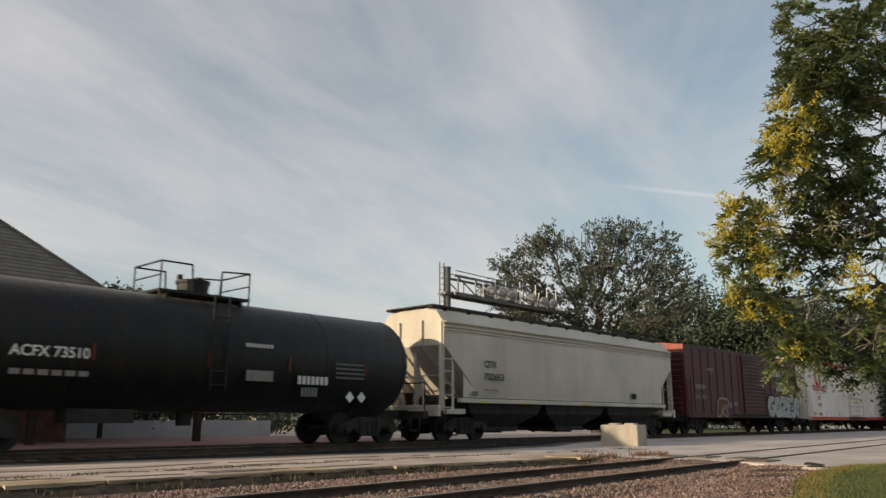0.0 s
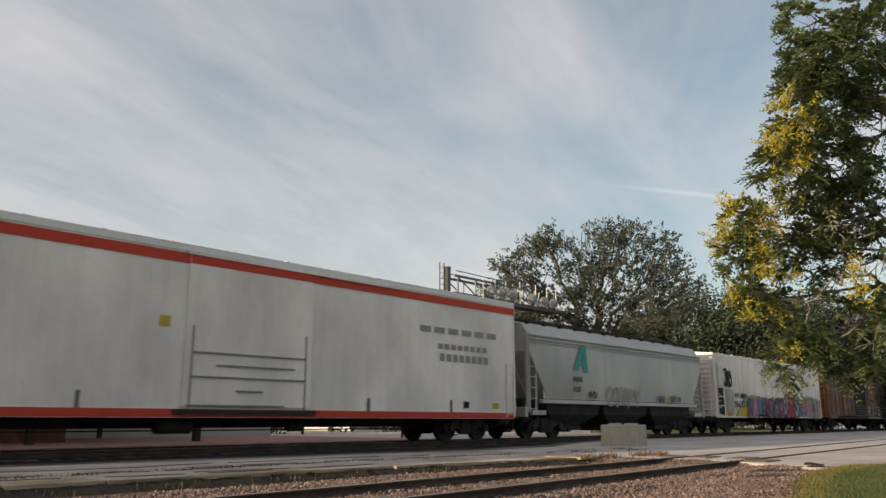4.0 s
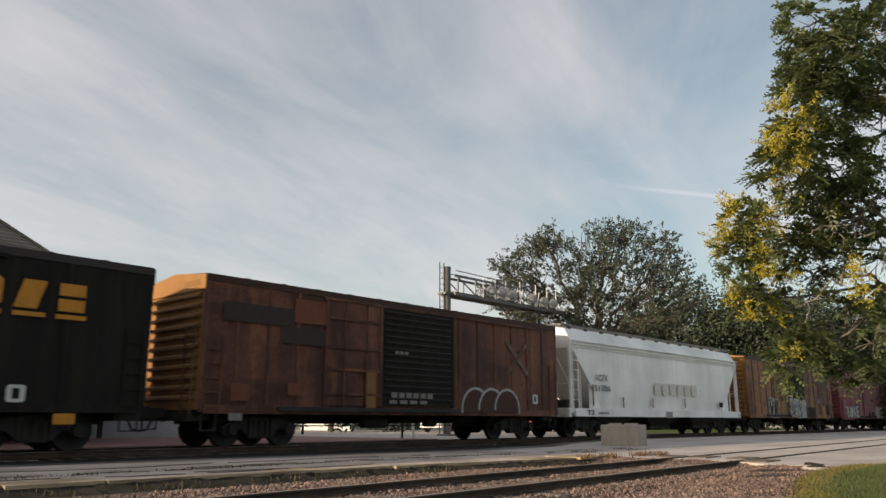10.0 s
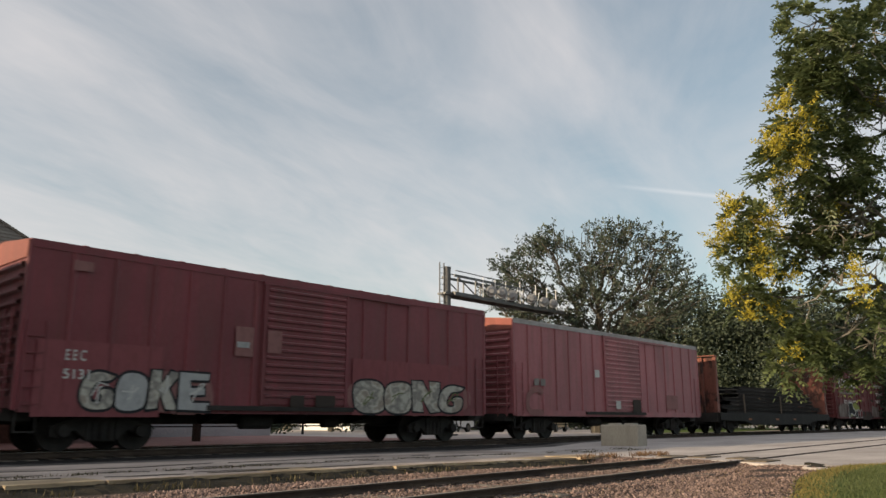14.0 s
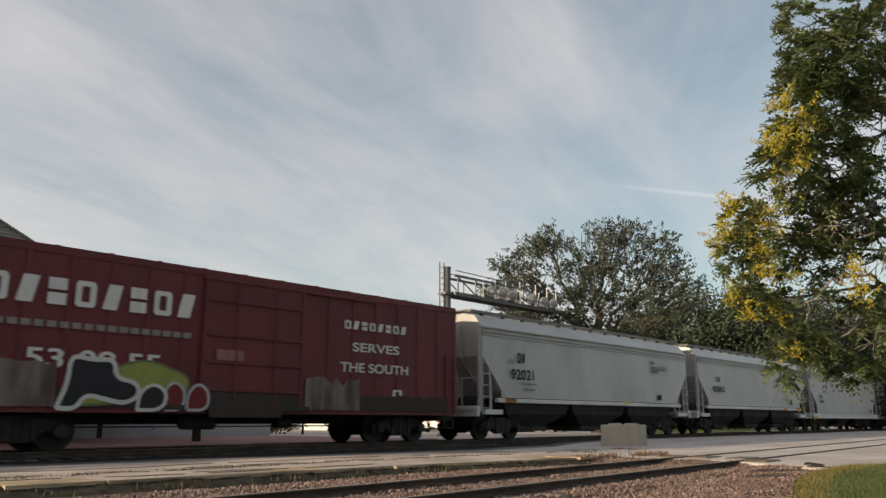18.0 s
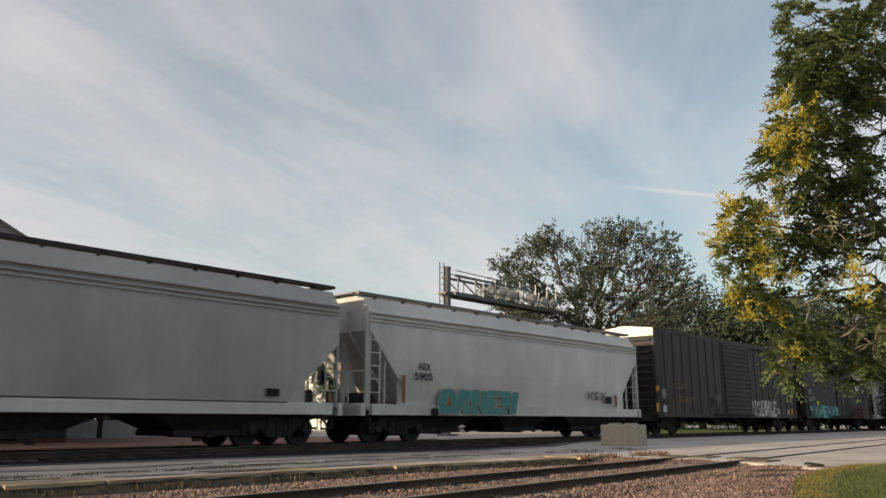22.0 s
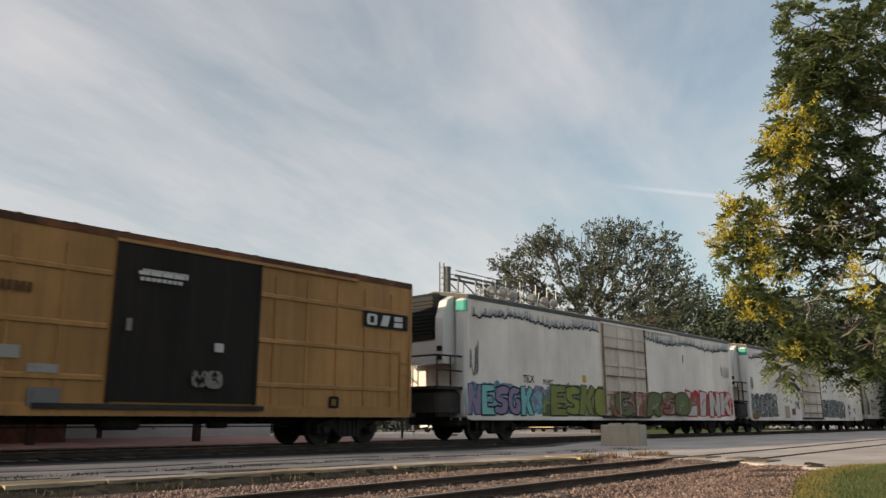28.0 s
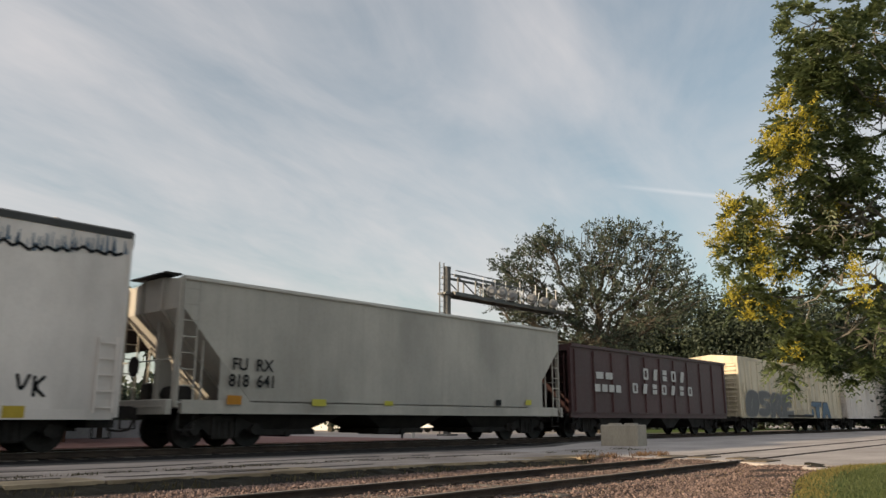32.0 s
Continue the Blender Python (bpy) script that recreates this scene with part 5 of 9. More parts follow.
def boxcar(label, l, r, eave, body, doors, ends=None, roof=None, sill=0.95, ribs=0.95, style="ribbed", panel=None, peak=0.17, end_ribs=11, fascia=None, track_top=True, end_top=None, category="boxcar", ladders=True, at_door_rods=True, hw=1.58):
    L, at = r - l, (l + r) / 2
    car = car_empty("boxcar" if category == "boxcar" else "refrigerator_car", label, category, at)
    ends, roof = ends or body, roof or body
    a, b = -L / 2, L / 2
    w = hw - 0.02
    door_spans = [(d[0], d[1]) for d in doors]
    # the shell: two side walls
    for s in (-1, 1):
        y0, y1 = sorted((s * (w - 0.05), s * w))
        wall = part("side_wall", G().box(a, b, y0, y1, sill, eave), body, car)
        part("side_sill", G().box(a + 0.1, b - 0.1, *sorted((s * (w - 0.12), s * (w + 0.014))), sill - 0.10, sill + 0.12), body, car)
        part("top_chord", G().box(a, b, *sorted((s * (w - 0.1), s * (w + 0.022))), eave - 0.13, eave + 0.02), roof if fascia is None else fascia, car)
        if ribs:
            rib = G().prism([(-0.06, 0), (-0.035, 0.045), (0.035, 0.045), (0.06, 0)], sill + 0.124, eave - 0.134, "z").mesh("side_post", body)
            n = max(2, round(L / ribs))
            for k in range(1, n):
                x = a + L * k / n
                if any(x0 - 0.1 < x < x1 + 0.1 for x0, x1 in door_spans):
                    continue
                sub("side_post", rib, wall, pose(x, s * w, 0, 0, 0, 180 if s < 0 else 0))
        # plug or sliding doors
        for x0, x1, dm, kind in doors:
            y = s * (w + 0.055)
            d = part("door", G().box(x0, x1, *sorted((s * (w + 0.004), y)), sill + 0.16, eave - 0.17), dm, car)
            if kind == "wavy":
                g = G().sheet([(s * (w + 0.057 + o), z) for o, z in corrugated(sill + 0.25, eave - 0.25, 0.055, 15)], x0 + 0.08, x1 - 0.08, "x")
                part("door_panel", g, dm, d)
            elif kind == "plug":
                for z in (sill + 0.45, sill + 1.15, (sill + eave) / 2 + 0.1, eave - 0.75):
                    part("door_brace", G().box(x0 + 0.06, x1 - 0.06, *sorted((y + s * 0.002, y + s * 0.05)), z, z + 0.07), dm, d)
                for f in (0.3, 0.7):
                    x = x0 + (x1 - x0) * f
                    part("lock_rod", G().tube((x, y + s * 0.075, sill + 0.1), (x, y + s * 0.075, eave - 0.2), 0.022, n=6), M_STEEL if at_door_rods == "dark" else dm, d)
            for x in (x0, x1):
                if kind == "flush":
                    continue
                part("door_stile", G().box(x - 0.05, x + 0.05, *sorted((s * (w + 0.006), y + s * 0.03)), sill + 0.13, eave - 0.15), dm, d)
        if doors:
            x0, x1 = min(p[0] for p in doors), max(p[1] for p in doors)
            part("door_track", G().box(x0 - (0.2 if style == "plain" else 1.6), x1 + (0.2 if style == "plain" else 0.3), *sorted((s * (w + 0.016), s * (w + 0.10))), sill - 0.02, sill + 0.10), M_STEEL if track_top != "body" else body, car)
            if track_top:
                part("upper_door_track", G().box(x0 - 0.1, x1 + (x1 - x0) * 0.9, *sorted((s * (w + 0.024), s * (w + 0.09))), eave - 0.2, eave - 0.12), body, car)
    # ends with pressed ribs
    for s in (-1, 1):
        x = s * L / 2
        e = part("end_wall", G().box(*sorted((x - s * 0.06, x)), -w + 0.052, w - 0.052, sill, eave + 0.02), ends, car)
        if end_ribs:
            prof = [(x + s * (0.004 + o), z) for o, z in corrugated(sill + 0.15, eave - 0.38, 0.10, end_ribs)]
            part("end_ribs", G().sheet([(p[0], p[1]) for p in prof], -w + 0.16, w - 0.16, "y"), ends, e)
        for k in (-1, 1):
            part("corner_post", G().cbox(*sorted((x - s * 0.09, x + s * 0.03)), *sorted((k * (w - 0.08), k * (w + 0.018))), sill - 0.05, eave, 0.02), body, car)
        top = part("end_top_plate", G().prism([(-w, eave - 0.36), (w, eave - 0.36), (w, eave + 0.02), (0, eave + peak + 0.03), (-w, eave + 0.02)], *sorted((x, x + s * 0.05)), "x"), end_top or ends, car)
        part("end_ladder", ladder_mesh(2.2, 0.42, 0.38, body), None, car).matrix_basis = pose(x + s * 0.11, s * 1.1, sill - 0.1, 0, 0, 90 * s)
        part("underframe_end", G().box(*sorted((x - s * 0.5, x + s * 0.12)), -1.2, 1.2, sill - 0.28, sill - 0.02), M_STEEL, car)
        if ladders:
            lm = ladder_mesh(1.9, 0.42, 0.36, body)
            for k in (-1, 1):
                part("side_ladder", lm, None, car).matrix_basis = pose(x - s * 0.32, k * (w + 0.02), sill - 0.05, 0, 0, 0 if k < 0 else 180)
    # roof panels with raised seams
    g = G().prism([(-w - 0.02, eave + 0.022), (w + 0.02, eave + 0.022), (w + 0.02, eave + 0.05), (0, eave + peak + 0.03), (-w - 0.02, eave + 0.05)], a, b, "x")
    rf = part("roof", g, roof, car)
    seam = G().prism([(-w - 0.03, eave + 0.03), (0, eave + peak + 0.01), (w + 0.03, eave + 0.03), (w + 0.022, eave + 0.066), (0, eave + peak + 0.07), (-w - 0.022, eave + 0.066)], -0.05, 0.05, "x").mesh("roof_seam", roof)
    for k in range(1, 13):
        sub("roof_seam", seam, rf, pose(a + L * k / 13, 0, 0))
    part("centre_sill", G().box(a + 0.3, b - 0.3, -0.17, 0.17, sill - 0.36, sill - 0.05), M_STEEL, car)
    for k in range(5):
        x = a + L * (k + 1) / 6
        part("cross_bearer", G().prism([(-1.45, sill - 0.05), (1.45, sill - 0.05), (1.4, sill - 0.14), (0.4, sill - 0.34), (-0.4, sill - 0.34), (-1.4, sill - 0.14)], x - 0.05, x + 0.05, "x"), M_STEEL, car)
    sub("air_reservoir", GEAR["reservoir"], car, pose(a + L * 0.42, -0.75, sill - 0.30))
    part("brake_cylinder", G().tube((L * 0.08, -0.6, sill - 0.32), (L * 0.08 + 0.5, -0.6, sill - 0.32), 0.15, n=12), M_STEEL, car)
    part("brake_rod", G().tube((a + 3, -0.3, sill - 0.42), (b - 3, -0.3, sill - 0.42), 0.02, n=6), M_STEEL, car)
    running_gear(car, L, at, 2.15, sill - 0.1, couplers=0.85)
    return car, L


def hopper(label, l, r, eave, body, sill=1.05, top=0.42, cut=1.9, cut_z=2.9, curved=True, bays=3, hw=1.58, walk_mat=None, sill_mat=None, belly=0.5, band=None, frame_mat=None, category="covered hopper", boards=True, bay_mat=None, roof_mat=None, deck=0.0, mid=1.9, mouldings=True):
    """A covered hopper car: long tub with sloping ends under the overhang, sills, end frames, roof walks, outlets."""
    L, at = r - l, (l + r) / 2
    car = car_empty("hopper_car", label, category, at)
    a, b = -L / 2, L / 2
    dk = deck or sill
    walk_mat, sill_mat, frame_mat, bay_mat, roof_mat = walk_mat or M_WALK, sill_mat or body, frame_mat or body, bay_mat or M_STEEL, roof_mat or body

    def half(z):
        if not curved:
            return hw - 0.03
        t = (z - 2.55) / 1.9
        return hw - 0.02 - 0.17 * t * t * t * t if z > 2.55 else hw - 0.02 - 0.16 * ((2.55 - z) / 1.5) ** 2

    def ring(x, zb):
        zs = [zb + (eave - zb) * k / 10 for k in range(11)]
        side = [(half(z), z) for z in zs] + [(half(eave) - 0.07, eave + 0.10), (1.19, eave + top - 0.12), (0.62, eave + top - 0.03), (0.35, eave + top)]
        pts = [(-y, z) for y, z in side] + [(y, z) for y, z in side[::-1]]
        return [(x, y, z) for y, z in pts]
    run = cut * (cut_z - sill - 0.1) / (cut_z - mid)
    rings = [ring(a, cut_z), ring(a + cut, mid), ring(a + run, sill + 0.1), ring(0, sill + 0.1), ring(b - run, sill + 0.1), ring(b - cut, mid), ring(b, cut_z)]
    # side sheets that close the tub's lower corners, ribs on the ends
    for s in (-1, 1):
        x = s * L / 2
        for k in (-1, 1):
            yy = k * (half((mid + sill) / 2) - 0.012)
            part("corner_sheet", G().prism([(x - s * cut, mid), (x - s * cut, sill + 0.1), (x - s * run, sill + 0.1)], *sorted((yy, yy - k * 0.03))), body, car)
            part("end_rib", G().prism([(x, eave + 0.1), (x + s * 0.09, eave + 0.1), (x + s * 0.09, cut_z), (x - s * run + s * 0.09, sill + 0.1), (x - s * run, sill + 0.1), (x, cut_z)], k * 0.55 - 0.04, k * 0.55 + 0.04), frame_mat, car)
    tub = part("tub", G().loft(rings), body, car)
    tub.data.polygons.foreach_set("use_smooth", [False] * len(tub.data.polygons))
    # eave mouldings along the tub's upper edge
    for s in (-1, 1):
        for z, d in ((eave - 0.0, 0.12), (eave - 0.15, 0.085), (eave - 0.26, 0.05)) if mouldings else ((eave - 0.0, 0.05),):
            y = s * half(z)
            part("eave_moulding", G().cbox(a + 0.02, b - 0.02, *sorted((y - s * 0.02, y + s * d)), z - 0.022, z + 0.022, 0.008), band or body, car)
        if deck:
            part("side_sill", G().cbox(a + cut * 0.8, b - cut * 0.8, *sorted((s * (hw - 0.20), s * (hw + 0.01))), sill - 0.07, sill + 0.07, 0.02), sill_mat, car)
            for e in (-1, 1):
                x = e * (L / 2 - 0.15)
                part("end_side_sill", G().box(*sorted((x - e * cut * 0.9, x)), *sorted((s * (hw - 0.20), s * (hw - 0.03))), dk - 0.15, dk + 0.02), sill_mat, car)
            continue
        part("side_sill", G().box(a + 0.15, b - 0.15, *sorted((s * (hw - 0.20), s * (hw - 0.03))), sill - 0.17, sill + 0.13), sill_mat, car)
        part("sill_flange", G().box(a + 0.15, b - 0.15, *sorted((s * (hw - 0.24), s * (hw + 0.0))), sill - 0.20, sill - 0.172), sill_mat, car)
    # end frames
    lad = ladder_mesh(eave - dk + 0.1, 0.42, 0.4, frame_mat)
    for s in (-1, 1):
        x = s * L / 2
        part("end_platform", G().box(*sorted((x - s * (cut - 0.2), x + s * 0.28)), -hw + 0.21, hw - 0.21, dk - 0.05, dk + 0.0), frame_mat, car)
        part("end_sill", G().cbox(*sorted((x + s * 0.10, x + s * 0.26)), -hw + 0.06, hw - 0.06, dk - 0.22, dk + 0.14, 0.02), sill_mat, car)
        part("stub_sill", G().box(*sorted((x - s * 3.0, x + s * 0.25)), -0.18, 0.18, dk - 0.34, dk - 0.06), M_STEEL, car)
        for k in (-1, 1):
            part("corner_post", G().cbox(*sorted((x - s * 0.02, x + s * 0.08)), *sorted((k * (hw - 0.20), k * (hw - 0.08))), dk, eave + 0.02, 0.015), frame_mat, car)
            part("end_strut", G().tube((x - s * cut * 0.62, k * (hw - 0.2), dk + 0.02), (x - s * cut * 0.62, k * (hw - 0.2), cut_z - (cut_z - mid) * 0.62), 0.035, n=6), frame_mat, car)
            part("side_ladder", lad, None, car).matrix_basis = pose(x - s * 0.22, k * (hw - 0.06), dk - 0.05, 0, 0, 0 if k < 0 else 180)
            part("hand_rail", G().tube((x + s * 0.06, k * 0.65, dk), (x + s * 0.06, k * 0.65, dk + 1.15), 0.02, n=6), frame_mat, car)
        part("end_reservoir", G().tube((x - s * 0.55, -0.95, dk + 0.28), (x - s * 0.55, 0.35, dk + 0.28), 0.22, n=14), M_STEEL, car)
        part("brake_valve", G().cbox(*sorted((x - s * 0.75, x - s * 0.3)), 0.5, 0.95, dk + 0.02, dk + 0.6, 0.04), M_STEEL, car)
        part("slope_stiffener", G().prism([(x - s * 0.2, cut_z - 0.1), (x - s * (cut - 0.25), dk + 0.05), (x - s * 0.2, dk + 0.05)], -0.06, 0.06), frame_mat, car)
        part("cross_rail", G().tube((x + s * 0.06, -hw + 0.2, dk + 1.12), (x + s * 0.06, hw - 0.2, dk + 1.12), 0.02, n=6), frame_mat, car)
        part("end_crest", G().box(*sorted((x - s * 0.25, x + s * 0.22)), -0.95, 0.95, eave + top + 0.03, eave + top + 0.07), walk_mat, car)
    part("brake_wheel", G().tube((a - 0.12, 0.5, dk + 1.0), (a - 0.17, 0.5, dk + 1.0), 0.26, n=16), M_STEEL, car)
    # roof walks on brackets, hatch covers between them
    if boards:
        for s in (-1, 1):
            y = s * 0.98
            walkb = part("roof_walk", G().box(a - 0.15, b + 0.15, y - 0.17, y + 0.17, eave + top + 0.0, eave + top + 0.085), walk_mat, car)
            brk = G().box(-0.02, 0.02, -0.03, 0.14, 0, 0.16).mesh("walk_bracket", walk_mat)
            for k in range(13):
                sub("walk_bracket", brk, walkb, pose(a + L * (k + 0.5) / 13, y + s * 0.1, eave + top - 0.16, 0, 0, 180 if s > 0 else 0))
        part("hatch_trough", G().cbox(a + 0.5, b - 0.5, -0.34, 0.34, eave + top - 0.01, eave + top + 0.12, 0.03), roof_mat, car)
    else:
        for k in range(8):
            part("hatch", G().tube((a + L * (k + 0.5) / 8, 0, eave + top - 0.05), (a + L * (k + 0.5) / 8, 0, eave + top + 0.1), 0.35, n=14), roof_mat, car)
    # outlet funnels
    span = (L - 2 * cut - 0.6) / bays
    for k in range(bays):
        c = -(L - 2 * cut - 0.6) / 2 + span * (k + 0.5)
        hx = span / 2
        rr = [[(c - hx, -1.36, sill + 0.08), (c + hx, -1.36, sill + 0.08), (c + hx, 1.36, sill + 0.08), (c - hx, 1.36, sill + 0.08)],
              [(c - hx * 0.86, -1.3, dk - 0.12), (c + hx * 0.86, -1.3, dk - 0.12), (c + hx * 0.86, 1.3, dk - 0.12), (c - hx * 0.86, 1.3, dk - 0.12)],
              [(c - hx * 0.40, -0.95, 0.46), (c + hx * 0.40, -0.95, 0.46), (c + hx * 0.40, 0.95, 0.46), (c - hx * 0.40, 0.95, 0.46)]]
        bay = part("outlet_bay", G().loft(rr), bay_mat, car)
        part("outlet_gate", G().cbox(c - hx * 0.44, c + hx * 0.44, -1.0, 1.0, 0.30, 0.46, 0.03), M_STEEL, bay)
        part("gate_pipe", G().tube((c, -1.05, 0.34), (c, 1.05, 0.34), 0.1, n=10), M_STEEL, bay)
    running_gear(car, L, at, 1.65, dk - 0.18, couplers=0.7)
    return car, L

# ---- paints of the train ----
P_OXIDE = paint("oxide_red", (0.076, 0.013, 0.0195), 0.10, 0.35, gloss=0.3, dust=0.09)
P_WHITE = paint("reefer_white", (0.76, 0.69, 0.635), 0.05, 0.2, 0.5, streak=0.18, gloss=0.5)
P_RUSTY = rusty("rusty_brown", (0.0634, 0.0317, 0.0218), (0.2081, 0.0852, 0.0377), (0.3965, 0.1745, 0.0634))
P_BLACKCAR = paint("boxcar_black", (0.0125, 0.0112, 0.0106), 0.05, 0.3, 0.65, gloss=0.12, dust=0.06)
P_BROWN = rusty("patched_brown", (0.0595, 0.0278, 0.0218), (0.1685, 0.0674, 0.0416), (0.337, 0.1487, 0.0674))
P_RUSTOR = rusty("rust_orange", (0.0793, 0.0377, 0.0218), (0.2578, 0.111, 0.0416), (0.4559, 0.218, 0.0694))
P_RED = paint("boxcar_red", (0.175, 0.030, 0.040), 0.10, 0.35, gloss=0.45, dust=0.25)
P_PINK = paint("faded_red", (0.3093, 0.09075, 0.1032), 0.08, 0.3, gloss=0.45, dust=0.3)
P_SOUTH = paint("southern_brown", (0.118, 0.019, 0.023), 0.30, 0.5, rust=(0.045, 0.022, 0.018), gloss=0.3, dust=0.07)
P_GREYB = paint("weathered_black", (0.047, 0.040, 0.0405), 0.08, 0.45, gloss=0.15, dust=0.1)
P_NW = paint("dark_grey_black", (0.027, 0.0232, 0.0245), 0.05, 0.35, dust=0.12)
P_YELLOW = paint("boxcar_yellow", (0.375, 0.195, 0.065), 0.22, 0.3, 0.5, (0.20, 0.08, 0.03))
P_WALKG = paint("weathered_grey_walk", (0.17, 0.165, 0.16), 0.1, 0.3)
P_CREAM = paint("cream_hopper", (0.50, 0.455, 0.375), 0.06, 0.22, streak=0.25, gloss=0.55, dust=0.5)
P_LGREY = paint("light_grey_hopper", (0.50, 0.485, 0.465), 0.05, 0.22, 0.40, streak=0.25, gloss=0.8, dust=0.8)
P_ASH = paint("dull_grey_hopper", (0.385, 0.365, 0.34), 0.05, 0.25, 0.42, streak=0.3, gloss=0.7, dust=0.6)
P_GREY = paint("grey_hopper", (0.30, 0.288, 0.275), 0.04, 0.2, 0.38, streak=0.22, gloss=0.9, dust=0.9)
P_WHITEH = paint("white_hopper", (0.80, 0.79, 0.77), 0.03, 0.16, 0.42, streak=0.2, gloss=0.8, dust=0.5)
P_TANH = paint("dusty_hopper", (0.44, 0.405, 0.35), 0.07, 0.25, streak=0.3, gloss=0.55, dust=0.5)
P_TANK = paint("tank_black", (0.01144, 0.01144, 0.01222), 0.03, 0.3, 0.42, dust=0.08)
P_MAROON = paint("coal_maroon", (0.064, 0.0195, 0.0205), 0.15, 0.4, gloss=0.45)
P_OLDCREAM = paint("old_cream", (0.66, 0.57, 0.42), 0.15, 0.3)
P_RUSTBULK = paint("rusty_bulkhead", (0.20, 0.072, 0.052), 0.66, 0.5, 0.8, (0.045, 0.024, 0.02))
P_DOOR_Y = rusty("yellow_door", (0.12, 0.055, 0.02), (0.34, 0.19, 0.055), (0.44, 0.27, 0.09))
P_DOOR_K = paint("black_door", (0.019, 0.0155, 0.0145), 0.12, 0.3, 0.65, gloss=0.14, dust=0.06)
P_TANKROOF = paint("grey_roof", (0.07, 0.07, 0.07), 0.2, 0.3)
P_RUSTDK = paint("dark_rust_roof", (0.055, 0.028, 0.02), 0.4, 0.4, 0.8)
P_ENDOR = paint("orange_end", (0.34, 0.16, 0.045), 0.3, 0.4, 0.7)
P_ENDRED = paint("red_end", (0.20, 0.06, 0.06), 0.2, 0.4, 0.7)
P_SALMON = paint("salmon_plate", (0.27, 0.085, 0.065), 0.15, 0.3, 0.7)
P_GALVROOF = paint("galvanised_roof", (0.33, 0.315, 0.315), 0.15, 0.3, 0.5)
P_DOORR = paint("rust_stained_door", (0.60, 0.53, 0.46), 0.34, 0.5, 0.6, (0.27, 0.17, 0.11), streak=0.6)
M_REDBAND = plain("red_band", (0.50, 0.055, 0.03), 0.5)

car_citx, _ = hopper("cream grey covered hopper car with rust-stained end", -205.54, -188.95, 3.98, P_CREAM, sill=1.36, deck=1.05, cut=1.05, cut_z=3.2, mid=2.25, top=0.54)
car_sp, _ = boxcar("dark oxide red boxcar with white graffiti", -187.45, -171.0, 4.48, P_OXIDE, [(-0.9, 2.3, P_OXIDE, "wavy")], roof=P_RUSTDK, end_top=P_SALMON)
car_cryo, _ = boxcar("white refrigerator car with red bands", -169.16, -146.56, 4.98, P_WHITE, [(-2.1, 1.8, P_WHITE, "flush")], ribs=0, end_ribs=0, sill=0.85, style="plain", category="refrigerator car", peak=0.12, fascia=M_WHITE)
car_ashx, _ = hopper("pale grey covered hopper car with green emblem", -145.6, -130.5, 3.93, P_ASH, sill=1.42, deck=1.05, cut=0.95, cut_z=3.3, mid=1.9, top=0.58)
car_armn, _ = boxcar("white refrigerator car with graffiti and louvres", -128.8, -111.35, 4.25, P_WHITE, [(-1.55, 1.34, P_WHITE, "plug")], category="refrigerator car")
car_gal, _ = boxcar("rusty brown boxcar with dark door and white graffiti", -109.7, -93.75, 4.32, P_RUSTY, [(-4.5, -1.72, P_RUSTY, "plug"), (-1.66, 1.58, P_DOOR_K, "wavy")], ends=P_ENDOR, roof=P_RUSTDK)
car_csx1, _ = boxcar("black boxcar with orange lettering", -92.3, -76.85, 4.24, P_BLACKCAR, [(-1.31, 1.74, P_BLACKCAR, "wavy")], ribs=1.9, roof=P_GREYB, end_top=P_BLACKCAR)
car_br, _ = boxcar("patched brown boxcar with dark door and graffiti", -75.4, -59.8, 4.33, P_BROWN, [(-3.9, -1.76, P_BROWN, "plug"), (-1.7, 1.55, P_DOOR_K, "wavy")], ends=P_ENDOR, roof=P_RUSTDK)
car_acfx, _ = hopper("bright white covered hopper car with faint lettering", -58.6, -41.75, 3.93, P_WHITEH, top=0.64, cut=1.3, cut_z=3.65, mid=2.2, walk_mat=P_WALKG)
car_sine, _ = boxcar("orange rusty boxcar with yellow and black doors", -40.36, -24.7, 4.35, P_RUSTOR, [(-3.6, -1.2, P_DOOR_Y, "plug"), (-1.13, 1.75, P_DOOR_K, "wavy")], ends=P_ENDOR, roof=P_RUSTDK)
car_coke, _ = boxcar("dark red boxcar with pale graffiti", -22.75, -7.33, 4.5, P_RED, [(-1.65, 1.24, P_RED, "wavy")], end_top=P_SALMON)
car_pink, _ = boxcar("faded pinkish red boxcar", -5.65, 10.13, 4.42, P_PINK, [(-1.46, 1.65, P_PINK, "wavy")], end_top=P_SALMON, roof=P_GALVROOF)
car_south, _ = boxcar("brown red boxcar with white lettering and graffiti", 33.05, 48.75, 4.42, P_SOUTH, [(-1.72, 1.33, P_SOUTH, "plug")], ends=P_ENDRED, end_top=P_SALMON)
car_up21, _ = hopper("grey covered hopper car with black lettering", 50.2, 66.43, 3.97, P_GREY, sill=1.40, deck=1.05, sill_mat=P_LGREY, top=0.58, cut=1.1, cut_z=2.95, mid=1.75, curved=False, walk_mat=P_WALKG)
car_up52, _ = hopper("grey covered hopper car with black lettering", 67.8, 84.03, 3.97, P_GREY, sill=1.40, deck=1.05, sill_mat=P_LGREY, top=0.58, cut=1.1, cut_z=2.95, mid=1.75, curved=False, walk_mat=P_WALKG)
car_cnw, _ = hopper("grey covered hopper car with black lettering", 85.4, 101.95, 3.97, P_GREY, sill_mat=P_LGREY, top=0.60, cut=1.15, cut_z=2.85, mid=1.75, curved=False)
